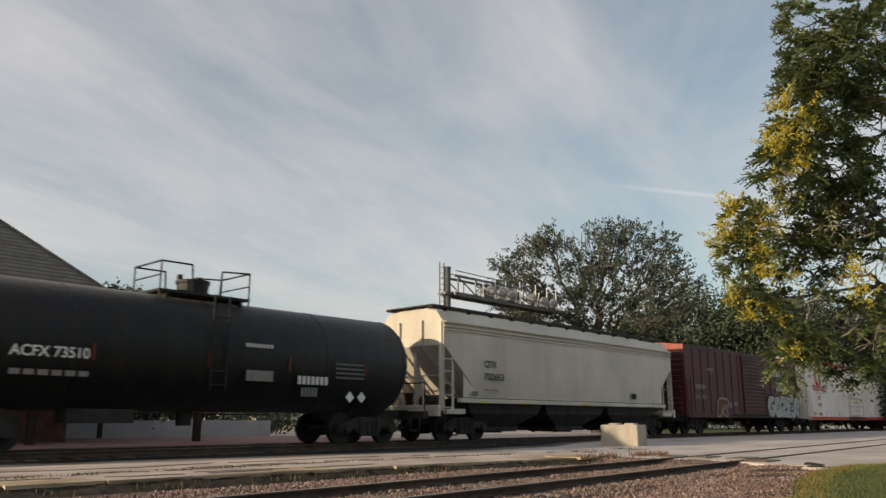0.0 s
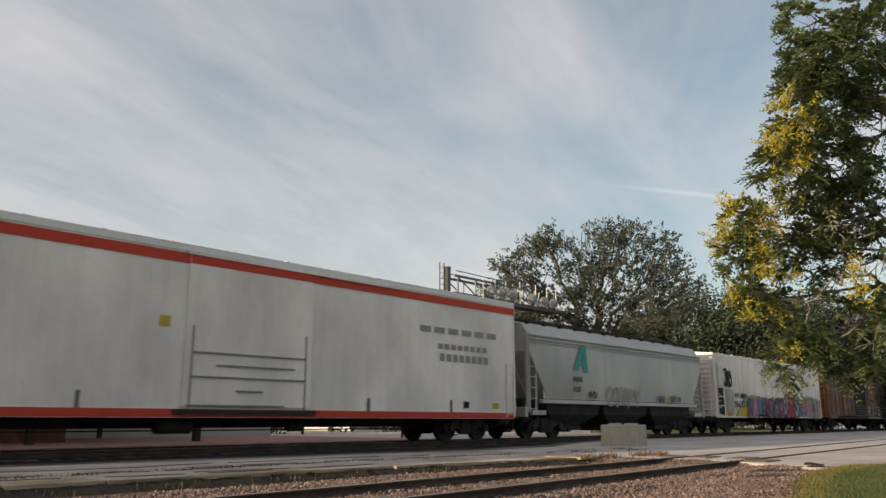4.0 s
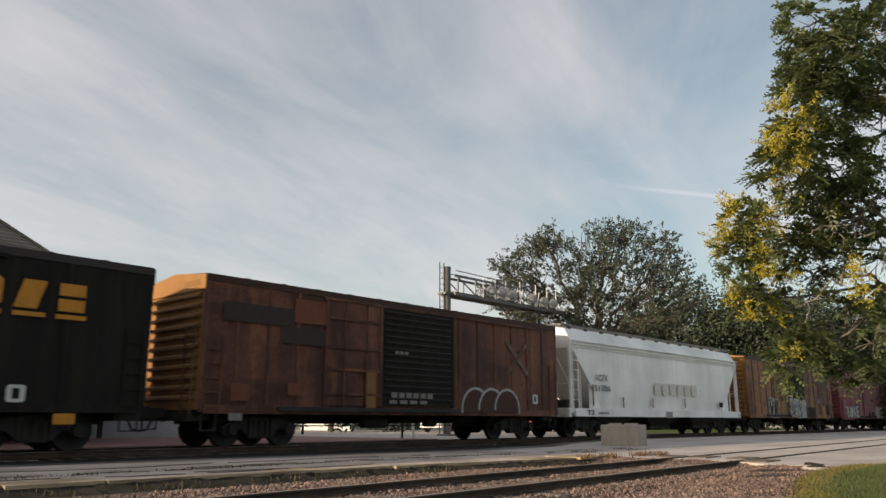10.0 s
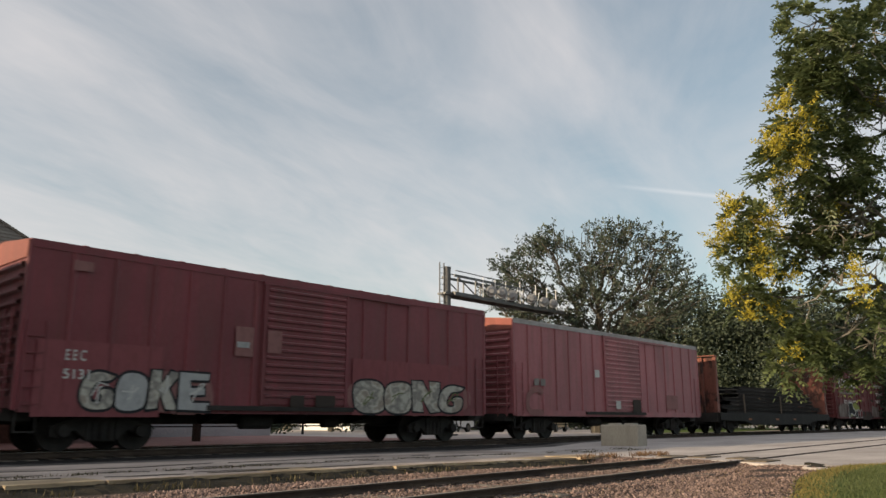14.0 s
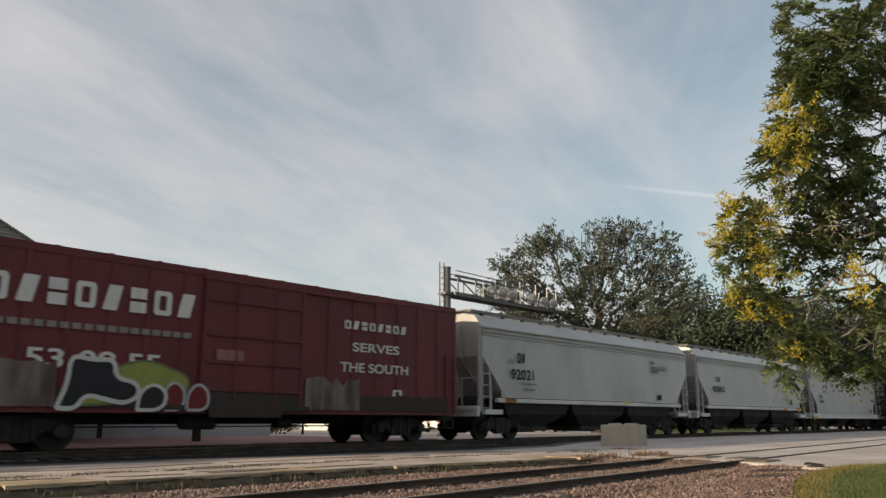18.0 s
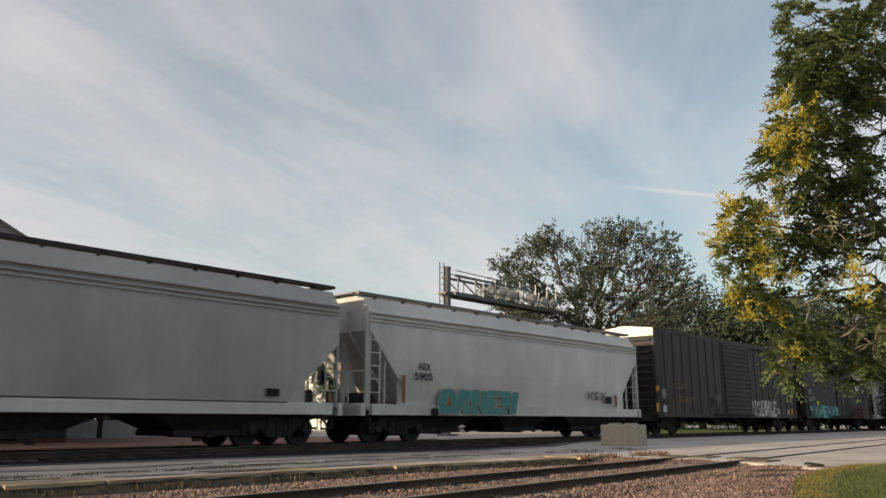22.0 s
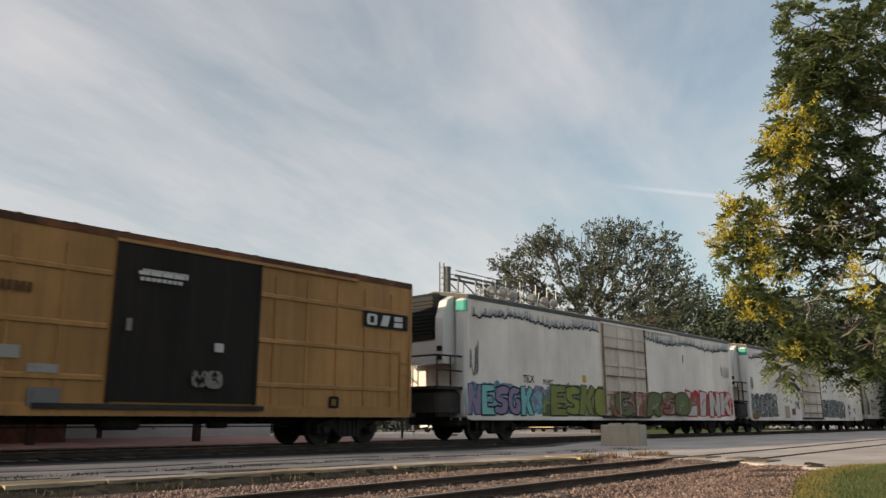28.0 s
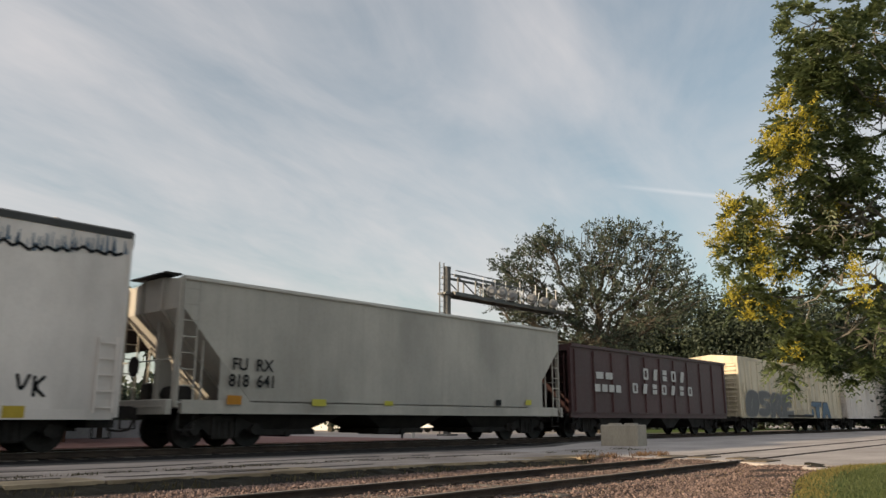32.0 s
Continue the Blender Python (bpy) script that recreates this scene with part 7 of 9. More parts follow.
def graffiti(car, x0, x1, z0, z1, word, fill, outline, seed=1, weight=0.20, cloud=None, extra=None, y=Y_OUT, edge=0.055):
    """A spray-painted piece: cloud behind, outline, fill, thin highlights."""
    rnd = random.Random(seed)
    n = len(word)
    cell = (x1 - x0) / n
    fills = () if fill is None else (fill if isinstance(fill, tuple) else (fill,))
    z0 = max(z0, 0.87)
    H = z1 - z0
    if cloud is not None:
        g = G()
        for k in range(n * 3):
            cx, cz = x0 + (x1 - x0) * (k + 0.5) / (n * 3), z0 + H * rnd.uniform(0.42, 0.58)
            rx, rz = cell * rnd.uniform(0.35, 0.55), H * rnd.uniform(0.38, 0.56)
            m = 13
            ring = []
            for i in range(m):
                a = 2 * math.pi * i / m
                f = rnd.uniform(0.85, 1.12)
                ring.append((cx + rx * f * math.cos(a), y + 0.012 + 0.0002 * k, max(z0 - 0.05, cz + rz * f * math.sin(a))))
            g.add(ring, [tuple(range(m))])
        part("graffiti_cloud", g, cloud, car)
    if fills:
        for k, ch in enumerate(word):
            shape = BLOCKS[BLOCK_OF.get(ch, ch)]
            pts = [tuple(float(v) / 10 for v in p.split(",")) for p in shape.split()]
            grow, lean, dz = rnd.uniform(1.02, 1.18), rnd.uniform(-0.10, 0.20), rnd.uniform(-0.05, 0.05)
            pts = [(x0 + cell * (k + 0.5 + grow * (px - 0.5 + lean * (pz - 0.5)) + rnd.uniform(-0.03, 0.03)), z0 + H * min(1.04, max(0.0, 0.5 + (pz - 0.5) * rnd.uniform(0.94, 1.06) + dz))) for px, pz in pts]
            yk = y - 0.004 * (k % 5)
            pts = smooth_line(pts + [pts[0]])[:-1] if ch in "OSGRDCPU" else pts
            letter = part("graffiti_letter", G().add([(p, yk, q) for p, q in pts], [tuple(range(len(pts)))]), fills[k % len(fills)], car)
            part("letter_rim", G().ribbon(pts + [pts[0]], max(0.05, edge * 1.15), yk - 0.0015), outline, letter)
            cx, cz = sum(p for p, q in pts) / len(pts), sum(q for p, q in pts) / len(pts)
            for _ in range(2):
                m = rnd.uniform(0.05, 0.25)
                part("letter_stroke", G().ribbon([(cx - cell * m, cz + H * rnd.uniform(-0.3, 0.1)), (cx + cell * rnd.uniform(-0.05, 0.1), cz + H * rnd.uniform(-0.1, 0.2)), (cx + cell * m, cz + H * rnd.uniform(0.0, 0.35))], rnd.uniform(0.025, 0.05), yk - 0.0025 - 0.0005 * _), extra or outline, letter)
        return
    w = min(cell, H) * weight * 1.5
    q = 0
    for k, ch in enumerate(word):
        if ch not in STROKES:
            continue
        go = G()
        jz, jx, sl = rnd.uniform(-0.06, 0.06) * H, rnd.uniform(-0.04, 0.04) * cell, rnd.uniform(-0.10, 0.18) * cell
        for line in STROKES[ch].split(";"):
            pts = [tuple(float(v) / 10 for v in p.split(",")) for p in line.split()]
            pts = [(x0 + cell * (k + 0.12 + 0.76 * px + rnd.uniform(-0.03, 0.03)) + jx + sl * (pz - 0.5), z0 + H * (0.08 + 0.84 * pz) + jz + rnd.uniform(-0.02, 0.02) * H) for px, pz in pts]
            lo, hi = z0 + w / 2 + edge, max(z0 + w / 2 + edge + 0.05, z1 - w / 2 - edge)
            pts = [(px, min(hi, max(lo, pz))) for px, pz in smooth_line(pts)]
            go.ribbon(pts, w + 2 * edge, y + 0.006 - 0.0003 * q)
            q += 1
        part("graffiti_letter", go, outline, car)


def scribble(car, x0, x1, z0, z1, mat, seed, loops=5, w=0.03, y=Y_OUT):
    rnd = random.Random(seed)
    g = G()
    pts = []
    for k in range(loops * 6):
        pts.append((x0 + (x1 - x0) * (k / (loops * 6)) + rnd.uniform(-0.12, 0.12), z0 + (z1 - z0) * (0.5 + 0.5 * math.sin(k * 1.9 + rnd.uniform(-0.6, 0.6)))))
    g.ribbon(smooth_line(pts), w, y)
    part("scribble", g, mat, car)


def drip_line(car, x0, x1, z, amp, mat, seed, y=-1.575, w=0.045, fill=None):
    """A ragged painted line along the top of a side."""
    rnd = random.Random(seed)
    pts, x = [], x0
    while x < x1:
        pts.append((x, z + 0.6 * amp * math.sin(x * 1.3) + (amp if len(pts) % 2 else -amp) * rnd.uniform(0.1, 0.8)))
        x += rnd.uniform(0.08, 0.22)
    part("drip_line", G().ribbon(pts, w, y), mat, car)
    if fill is not None:
        g = G()
        for a in pts:
            for _ in range(3):
                h, ww, x = rnd.uniform(0.08, 0.30) + rnd.random() ** 4 * 0.25, rnd.uniform(0.015, 0.05), a[0] + rnd.uniform(-0.1, 0.1)
                g.add([(x, y + 0.004, a[1]), (x + ww, y + 0.004, a[1]), (x + ww * 0.7, y + 0.004, a[1] + h), (x + ww * 0.2, y + 0.004, a[1] + h)], [(0, 1, 2, 3)])
        tagged(part("drip_shade", g, fill, car), kind="stuff")


def bubbles(car, x0, x1, z0, z1, mat, fill, count=3, w=0.085, y=Y_OUT):
    """Round-topped outlines that overlap, over a darker field."""
    r = (x1 - x0) / (count + 0.6) * 0.8
    for k in range(count):
        c = x0 + r + k * (x1 - x0 - 2 * r) / (count - 1)
        arc = [(c + r * math.cos(math.pi * (1 - i / 14)), z1 - r + r * math.sin(math.pi * (1 - i / 14))) for i in range(15)]
        line = ([(arc[0][0], z0)] if k == 0 else []) + arc + ([(arc[-1][0], z0)] if k == count - 1 else [])
        part("bubble_fill", G().add([(p, y - 0.003 * k, q) for p, q in [(arc[0][0], z0)] + arc + [(arc[-1][0], z0)]], [tuple(range(17))]), fill, car)
        part("bubble_outline", G().ribbon(line, w, y - 0.003 * k - 0.0015), mat, car)


def block_letters(car, x, z, height, width, count, mat, y=Y_OUT, gap=0.26):
    """A company name as plain hollow, slanted and split blocks, one for each character."""
    s = width / count
    for k in range(count):
        a, b, c, d = x + k * s, x + (k + 1 - gap) * s, z, z + height
        e, h = (b - a) * 0.30, (d - c) * 0.20
        g = G()
        if k % 3 == 0:      # hollow block
            ring = [(a + e * 0.4, c), (b - e * 0.4, c), (b, c + h * 0.6), (b, d - h * 0.6), (b - e * 0.4, d), (a + e * 0.4, d), (a, d - h * 0.6), (a, c + h * 0.6)]
            hole = [(a + e, c + h), (b - e, c + h), (b - e, c + h * 1.2), (b - e, d - h * 1.2), (b - e, d - h), (a + e, d - h), (a + e, d - h * 1.2), (a + e, c + h * 1.2)]
            g.add([(p, y, q) for p, q in ring + hole], [(i, (i + 1) % 8, 8 + (i + 1) % 8, 8 + i) for i in range(8)])
        elif k % 3 == 1:    # slanted block
            g.add([(p, y, q) for p, q in ((a, c), (b - e * 0.9, c), (b, d), (a + e * 0.9, d))], [(0, 1, 2, 3)])
        else:               # two stacked halves
            m = (c + d) / 2
            for q0, q1 in ((c, m - h * 0.3), (m + h * 0.3, d)):
                g.add([(a + e * 0.2, y, q0), (b - e * 0.2, y, q0), (b - e * 0.2, y, q1), (a + e * 0.2, y, q1)], [(0, 1, 2, 3)])
        part("emblem_block", g, mat, car)


def star_marks(car, x, z, r, a, b, y=Y_OUT):
    """A crossed emblem of two broad strokes."""
    part("emblem_stroke", G().ribbon([(x - r, z + r * 0.9), (x, z), (x + r, z - r * 0.9)], r * 0.28, y), a, car)
    part("emblem_stroke", G().ribbon([(x - r, z - r * 0.9), (x, z), (x + r, z + r * 0.9)], r * 0.25, y - 0.004), b, car)
M_STAINW = rough_mat("stained_white_door", (0.26, 0.25, 0.24), (0.62, 0.58, 0.54), 1.4, 0.7, 0.1, 7, (1.2, 1, 0.35))
M_SMEAR = rough_mat("pale_smear", (0.07, 0.045, 0.04), (0.24, 0.21, 0.19), 1.6, 0.8, 0.1, 9, (1.4, 1, 0.3))
M_DOORP = plain("pale_yellow_patch", (0.34, 0.20, 0.06), 0.7, 0.35)
M_PATCHK = plain("pinkish_patch", (0.24, 0.12, 0.115), 0.75, 0.4)
M_MAROONT = plain("spray_maroon", (0.14, 0.025, 0.025), 0.75, 0.3)
M_RUSTP = plain("rust_square", (0.16, 0.10, 0.05), 0.8, 0.3)
M_RUSTP2 = plain("rust_smear", (0.42, 0.33, 0.27), 0.8, 0.3)

X_ARMN = multi("spray_mix_pink", [(0.10, 0.16, 0.20), (0.42, 0.17, 0.22), (0.20, 0.03, 0.05), (0.30, 0.42, 0.42), (0.12, 0.05, 0.12)], 1.3)
X_ARMN2 = multi("spray_mix_dusk", [(0.07, 0.09, 0.14), (0.28, 0.12, 0.18), (0.10, 0.03, 0.05), (0.16, 0.22, 0.26)], 1.1)
X_TEAL = multi("spray_mix_teal", [(0.04, 0.12, 0.12), (0.10, 0.28, 0.27), (0.22, 0.42, 0.40), (0.07, 0.18, 0.18)], 1.4)
X_BLUE = multi("spray_mix_blue", [(0.22, 0.18, 0.30), (0.20, 0.42, 0.46), (0.10, 0.22, 0.30), (0.34, 0.50, 0.52)], 1.5)
X_LIME = multi("spray_mix_lime", [(0.22, 0.25, 0.09), (0.09, 0.11, 0.06), (0.28, 0.29, 0.12), (0.14, 0.19, 0.14)], 1.3)
X_RED = multi("spray_mix_red", [(0.12, 0.15, 0.08), (0.36, 0.09, 0.09), (0.13, 0.16, 0.08), (0.44, 0.22, 0.20)], 1.2)
X_GREY = multi("spray_mix_grey", [(0.05, 0.05, 0.055), (0.30, 0.30, 0.30), (0.10, 0.10, 0.11), (0.42, 0.42, 0.41)], 2.2)
X_SILVER = multi("spray_mix_silver", [(0.42, 0.42, 0.41), (0.22, 0.22, 0.22), (0.48, 0.48, 0.47), (0.34, 0.34, 0.34)], 2.4)
X_PALE = multi("spray_mix_pale", [(0.42, 0.41, 0.36), (0.24, 0.23, 0.21), (0.46, 0.44, 0.38), (0.30, 0.26, 0.22)], 1.8)
M_BROWNT = plain("lettering_brown", (0.10, 0.05, 0.02), 0.7, 0.3)
M_LILAC = plain("spray_lilac", (0.26, 0.21, 0.33), 0.75, 0.3)
M_OLIVEY = plain("spray_olive_yellow", (0.24, 0.26, 0.07), 0.75, 0.3)
M_FADERED = plain("faded_red_field", (0.21, 0.068, 0.075), 0.75, 0.3)
M_BUBBLE = plain("dark_bubble", (0.075, 0.04, 0.03), 0.8, 0.4)
M_STUB = plain("rusty_stub", (0.20, 0.12, 0.07), 0.8, 0.3)
M_GHOST = plain("ghost_lettering", (0.64, 0.61, 0.56), 0.7, 0.2)


def paint_band(car, x0, x1, z0, z1, mat, seed, y):
    """A ragged-topped field of old spray paint behind the pieces."""
    rnd = random.Random(seed)
    n = int((x1 - x0) / 0.22)
    top = [(x1 - (x1 - x0) * k / n, y, z1 - (z1 - z0) * rnd.uniform(0.0, 0.3) * (1.0 if k % 2 else 0.3)) for k in range(n + 1)]
    g = G()
    for a, b in zip(top, top[1:]):
        g.add([(b[0], y, z0), (a[0], y, z0), a, b], [(0, 1, 2, 3)])
    part("paint_field", g, mat, car)


paint_band(car_armn, -4.7, 8.4, 0.93, 2.1, X_ARMN, 91, -1.608)
drip_line(car_armn, -4.7, 8.4, 2.02, 0.12, M_SPRAY_GR, 97, -1.625, 0.07)
drip_line(car_armn, -4.7, 8.4, 1.93, 0.12, M_SPRAY_Y, 98, -1.622, 0.07)
paint_band(car_ta, -11.2, -2.5, 0.85, 2.05, X_BLUE, 92, -1.5725)
paint_band(car_ta, -7.0, -2.5, 0.85, 1.95, X_LIME, 93, -1.5745)
paint_band(car_ta, 1.4, 9.0, 0.85, 1.9, X_RED, 94, -1.5725)
paint_band(car_nw, -7.4, -1.2, 0.93, 1.75, X_TEAL, 95, -1.60)

letters(car_tank, "ACFX 73510", -4.96, 2.02, 0.24, 1.67, M_WHITE, -1.6)
glyph_bars(car_tank, -4.92, 1.63, 0.12, 1.72, 6, M_FADE_W, -1.58)
glyph_bars(car_tank, 0.77, 2.58, 0.1, 0.87, 8, M_LET_W, -1.58)
patch(car_tank, "stencil_panel", 0.81, 1.66, 1.7, 1.98, M_FADE_W, -1.57)
for k in range(4):
    glyph_bars(car_tank, 3.85, 1.87 + 0.13 * k, 0.06, 1.1, 9, M_LET_G, -1.57)
glyph_bars(car_tank, 2.54, 1.67, 0.23, 1.1, 7, M_LET_W, -1.5)
glyph_bars(car_tank, 2.68, 1.34, 0.25, 0.59, 5, M_LET_G, -1.48)
letters(car_citx, "CITX", -6.22, 2.52, 0.25, 0.68, M_LET_K)
letters(car_citx, "702653", -6.23, 2.08, 0.25, 1.11, M_LET_K)
glyph_bars(car_citx, -6.24, 1.71, 0.05, 0.81, 6, M_FADE_W)
patch(car_citx, "placard_holder", -6.91, -6.6, 1.51, 1.68, M_LET_G)
patch(car_citx, "placard_holder", 4.18, 4.6, 1.62, 1.87, M_LET_K)
patch(car_citx, "reflector", -6.57, -6.05, 1.28, 1.34, M_TAGY, -1.604)
patch(car_citx, "reflector", -3.97, -3.59, 1.29, 1.36, M_TAGY, -1.604)
patch(car_citx, "reflector", 0.03, 0.54, 1.3, 1.38, M_TAGY, -1.604)
block_letters(car_sp, 3.55, 3.36, 0.54, 3.31, 8, M_LET_W)
block_letters(car_sp, 4.26, 2.48, 0.54, 2.42, 7, M_LET_W)
graffiti(car_sp, -4.65, -3.19, 0.91, 1.91, "R", M_PATCHR, M_SPRAY_S, 3)
graffiti(car_sp, 2.57, 7.96, 0.91, 2.16, "GOZER", (M_SPRAY_S, X_SILVER), M_SPRAY_W, 4, 0.30, M_SPRAY_K, M_SPRAY_K, Y_OUT - 0.05, 0.035)
patch(car_sp, "stencil_panel", -3.11, -2.78, 1.37, 1.69, M_FADE_W)
patch(car_sp, "stencil_panel", -2.41, -1.99, 1.52, 1.69, M_FADE_W)
glyph_bars(car_sp, -5.73, 3.28, 0.15, 0.81, 5, M_FADE_W)
glyph_bars(car_sp, 0.24, 1.46, 0.22, 0.66, 3, M_FADE_W)
glyph_bars(car_sp, -7.19, 2.31, 0.22, 1.15, 3, M_FADE_W)
block_letters(car_cryo, -9.89, 2.71, 0.38, 2.63, 10, M_LET_R, -1.575)
letters(car_cryo, "CRYX", -9.14, 2.11, 0.29, 0.8, M_LET_R, -1.575)
letters(car_cryo, "5736", -9.1, 1.65, 0.26, 0.73, M_LET_R, -1.575)
glyph_bars(car_cryo, -9.36, 2.54, 0.05, 1.28, 9, M_LET_G, -1.575)
patch(car_cryo, "sticker", -2.79, -2.51, 2.92, 3.18, M_SPRAY_Y, -1.575)
patch(car_cryo, "sticker", -10.16, -9.69, 1.05, 1.28, M_SPRAY_Y, -1.575)
glyph_bars(car_cryo, -9.14, 1.05, 0.19, 0.76, 5, M_FADE_W, -1.575)
patch(car_cryo, "grab_bar", -10.39, -10.3, 0.93, 1.85, M_LET_G, -1.575)
patch(car_cryo, "grab_bar", -7.57, -7.49, 0.89, 1.36, M_LET_G, -1.575)
patch(car_cryo, "grab_bar", -4.61, -4.51, 0.89, 1.34, M_LET_G, -1.575)
patch(car_cryo, "grab_bar", 3.97, 4.1, 0.88, 1.34, M_LET_G, -1.575)
patch(car_cryo, "grab_bar", 7.69, 7.81, 0.9, 1.36, M_LET_G, -1.575)
glyph_bars(car_cryo, 6.23, 3.55, 0.2, 4.13, 6, M_PATCHG, -1.575)
glyph_bars(car_cryo, 7.09, 3.03, 0.18, 2.66, 8, M_PATCHG, -1.575)
glyph_bars(car_cryo, 7.19, 2.63, 0.25, 2.62, 8, M_PATCHG, -1.575)
patch(car_cryo, "sticker", 8.39, 8.68, 1.1, 1.32, M_LET_K, -1.575)
patch(car_cryo, "sticker", 9.95, 10.31, 1.1, 1.29, M_SPRAY_Y, -1.575)
letters(car_ashx, "ASHX", -4.68, 2.23, 0.22, 0.77, M_LET_K)
letters(car_ashx, "1525", -4.68, 1.83, 0.21, 0.59, M_LET_K)
graffiti(car_ashx, -2.13, 0.85, 1.19, 2.14, "COUPY", None, M_PATCHG, 6, 0.06, None, None, Y_OUT, 0.03)
scribble(car_ashx, -3.4, -2.83, 1.53, 1.96, M_LET_G, 7, 4, 0.05)
scribble(car_ashx, 2.69, 3.22, 1.44, 1.91, M_LET_G, 8, 4, 0.05)
scribble(car_ashx, 3.83, 4.41, 1.45, 1.91, M_LET_G, 9, 4, 0.05)
patch(car_ashx, "placard_holder", 4.63, 4.97, 1.57, 1.83, M_LET_G)
patch(car_ashx, "grab_bar", 3.59, 3.69, 1.35, 1.9, M_TAGY)
letters(car_armn, "AR MN", -6.36, 1.94, 0.27, 1.77, M_LET_K)
letters(car_armn, "766 251", -6.45, 1.41, 0.36, 1.77, M_LET_K)
letters(car_armn, "BUILDING", 5.8, 3.08, 0.12, 0.67, M_LET_G)
letters(car_armn, "AMERICA", 5.82, 2.92, 0.13, 0.63, M_LET_G)
patch(car_armn, "emblem_shield", 5.03, 5.48, 2.82, 3.35, M_FADE_W)
patch(car_armn, "emblem_shield", 5.0, 5.4, 3.25, 3.39, M_BLUE, -1.616)
patch(car_armn, "emblem_stripe", 5.07, 5.16, 2.85, 3.12, M_LET_R, -1.616)
patch(car_armn, "emblem_stripe", 5.25, 5.32, 2.87, 3.15, M_LET_R, -1.616)
graffiti(car_armn, 4.97, 8.09, 0.68, 2.22, "CHXS", (X_ARMN, M_SPRAY_PK), M_SPRAY_C, 10, 0.26, X_ARMN2, M_SPRAY_K)
graffiti(car_armn, -4.52, -1.62, 0.68, 2.02, "HAIM", (X_ARMN2, M_SPRAY_PK, M_SPRAY_B), M_SPRAY_B, 11, 0.26, X_ARMN2, M_SPRAY_T, Y_OUT - 0.02)
graffiti(car_armn, -1.62, 1.04, 0.68, 2.0, "RNK", X_ARMN2, M_SPRAY_K, 12, 0.24, X_ARMN, M_SPRAY_W, Y_OUT - 0.1)
graffiti(car_armn, 1.38, 3.93, 0.78, 2.42, "AES", (X_ARMN, M_SPRAY_R), M_SPRAY_K, 13, 0.26, X_ARMN2, M_SPRAY_LG, Y_OUT - 0.03)
patch(car_armn, "orange_mark", -7.44, -6.83, 0.94, 1.18, M_LET_O)
for cx, cz, r in ((-7.42, 3.02, 0.40), (-6.95, 2.92, 0.34)):
    part("spray_ring", G().ribbon([(cx + r * math.cos(2 * math.pi * k / 18), cz + r * 1.15 * math.sin(2 * math.pi * k / 18)) for k in range(19)], 0.10, Y_OUT - 0.01), M_LET_K, car_armn)
scribble(car_armn, -7.3, -6.75, 2.75, 3.5, M_LET_K, 14, 3, 0.13, Y_OUT - 0.015)
scribble(car_armn, -7.6, -6.6, 2.5, 2.85, M_LET_K, 15, 4, 0.06, Y_OUT - 0.012)
graffiti(car_gal, 1.55, 7.15, 0.49, 1.73, "GALEXE", M_PATCHD, M_SPRAY_W, 15, 0.15, None, None, Y_OUT - 0.02, 0.055)
for k in range(5):
    scribble(car_gal, -1.4, 1.35, 0.98 + 0.2 * k, 1.10 + 0.2 * k, M_FADE_W, 160 + k, 8, 0.022, -1.7 - 0.001 * k)
patch(car_gal, "rust_patch", -7.24, -6.98, 1.18, 2.06, M_LET_OD)
patch(car_gal, "latch", -1.32, -1.11, 2.43, 2.54, M_SPRAY_W, -1.7)
patch(car_gal, "paint_patch", -3.64, -1.84, 3.09, 3.95, M_PATCHR, -1.66)
patch(car_gal, "paint_patch", -3.62, -3.16, 2.41, 2.75, M_LET_OD, -1.66)
letters(car_csx1, "CS  XT", -6.62, 2.0, 0.39, 1.45, M_LET_OD)
letters(car_csx1, "141  927", -6.64, 1.51, 0.32, 1.52, M_LET_OD)
patch(car_csx1, "reflector", -6.7, -6.21, 0.64, 0.87, M_LET_O)
patch(car_csx1, "reflector", -4.75, -4.27, 0.72, 0.84, M_LET_O)
patch(car_csx1, "reflector", -2.72, -2.24, 0.72, 0.84, M_LET_O)
patch(car_csx1, "reflector", 5.71, 6.17, 0.6, 0.83, M_LET_O)
block_letters(car_csx1, 3.78, 3.02, 0.62, 2.63, 3, M_LET_O)
glyph_bars(car_csx1, 3.78, 2.85, 0.10, 2.63, 3, M_LET_O)
patch(car_csx1, "latch", -1.58, -1.18, 2.31, 2.47, M_LET_W, -1.7)
block_letters(car_csx1, 4.73, 1.05, 0.36, 0.5, 1, M_LET_W)
glyph_bars(car_csx1, -6.55, 1.21, 0.08, 1.37, 6, M_LET_G)
patch(car_br, "paint_patch", -7.3, -5.06, 3.22, 3.72, M_PATCHD)
patch(car_br, "paint_patch", -5.47, -3.69, 2.76, 3.21, M_PATCHD)
patch(car_br, "paint_patch", -5.05, -3.55, 3.36, 4.03, M_PATCHR)
patch(car_br, "paint_patch", -6.97, -6.43, 1.18, 1.62, M_PATCHR)
patch(car_br, "paint_patch", -5.21, -4.75, 1.35, 1.69, M_PATCHR)
patch(car_br, "paint_patch", -6.99, -6.59, 0.68, 0.87, M_FADE_W)
bubbles(car_br, 2.05, 5.24, 0.95, 1.78, M_SPRAY_S, M_BUBBLE)
glyph_bars(car_br, -1.22, 2.71, 0.1, 0.63, 3, M_FADE_W, -1.7)
glyph_bars(car_br, -1.36, 1.37, 0.16, 1.92, 6, M_FADE_W, -1.7)
glyph_bars(car_br, -1.45, 1.19, 0.11, 1.79, 4, M_FADE_W, -1.7)
patch(car_br, "paint_patch", -2.41, -1.98, 1.05, 2.11, M_LET_OD, -1.66)
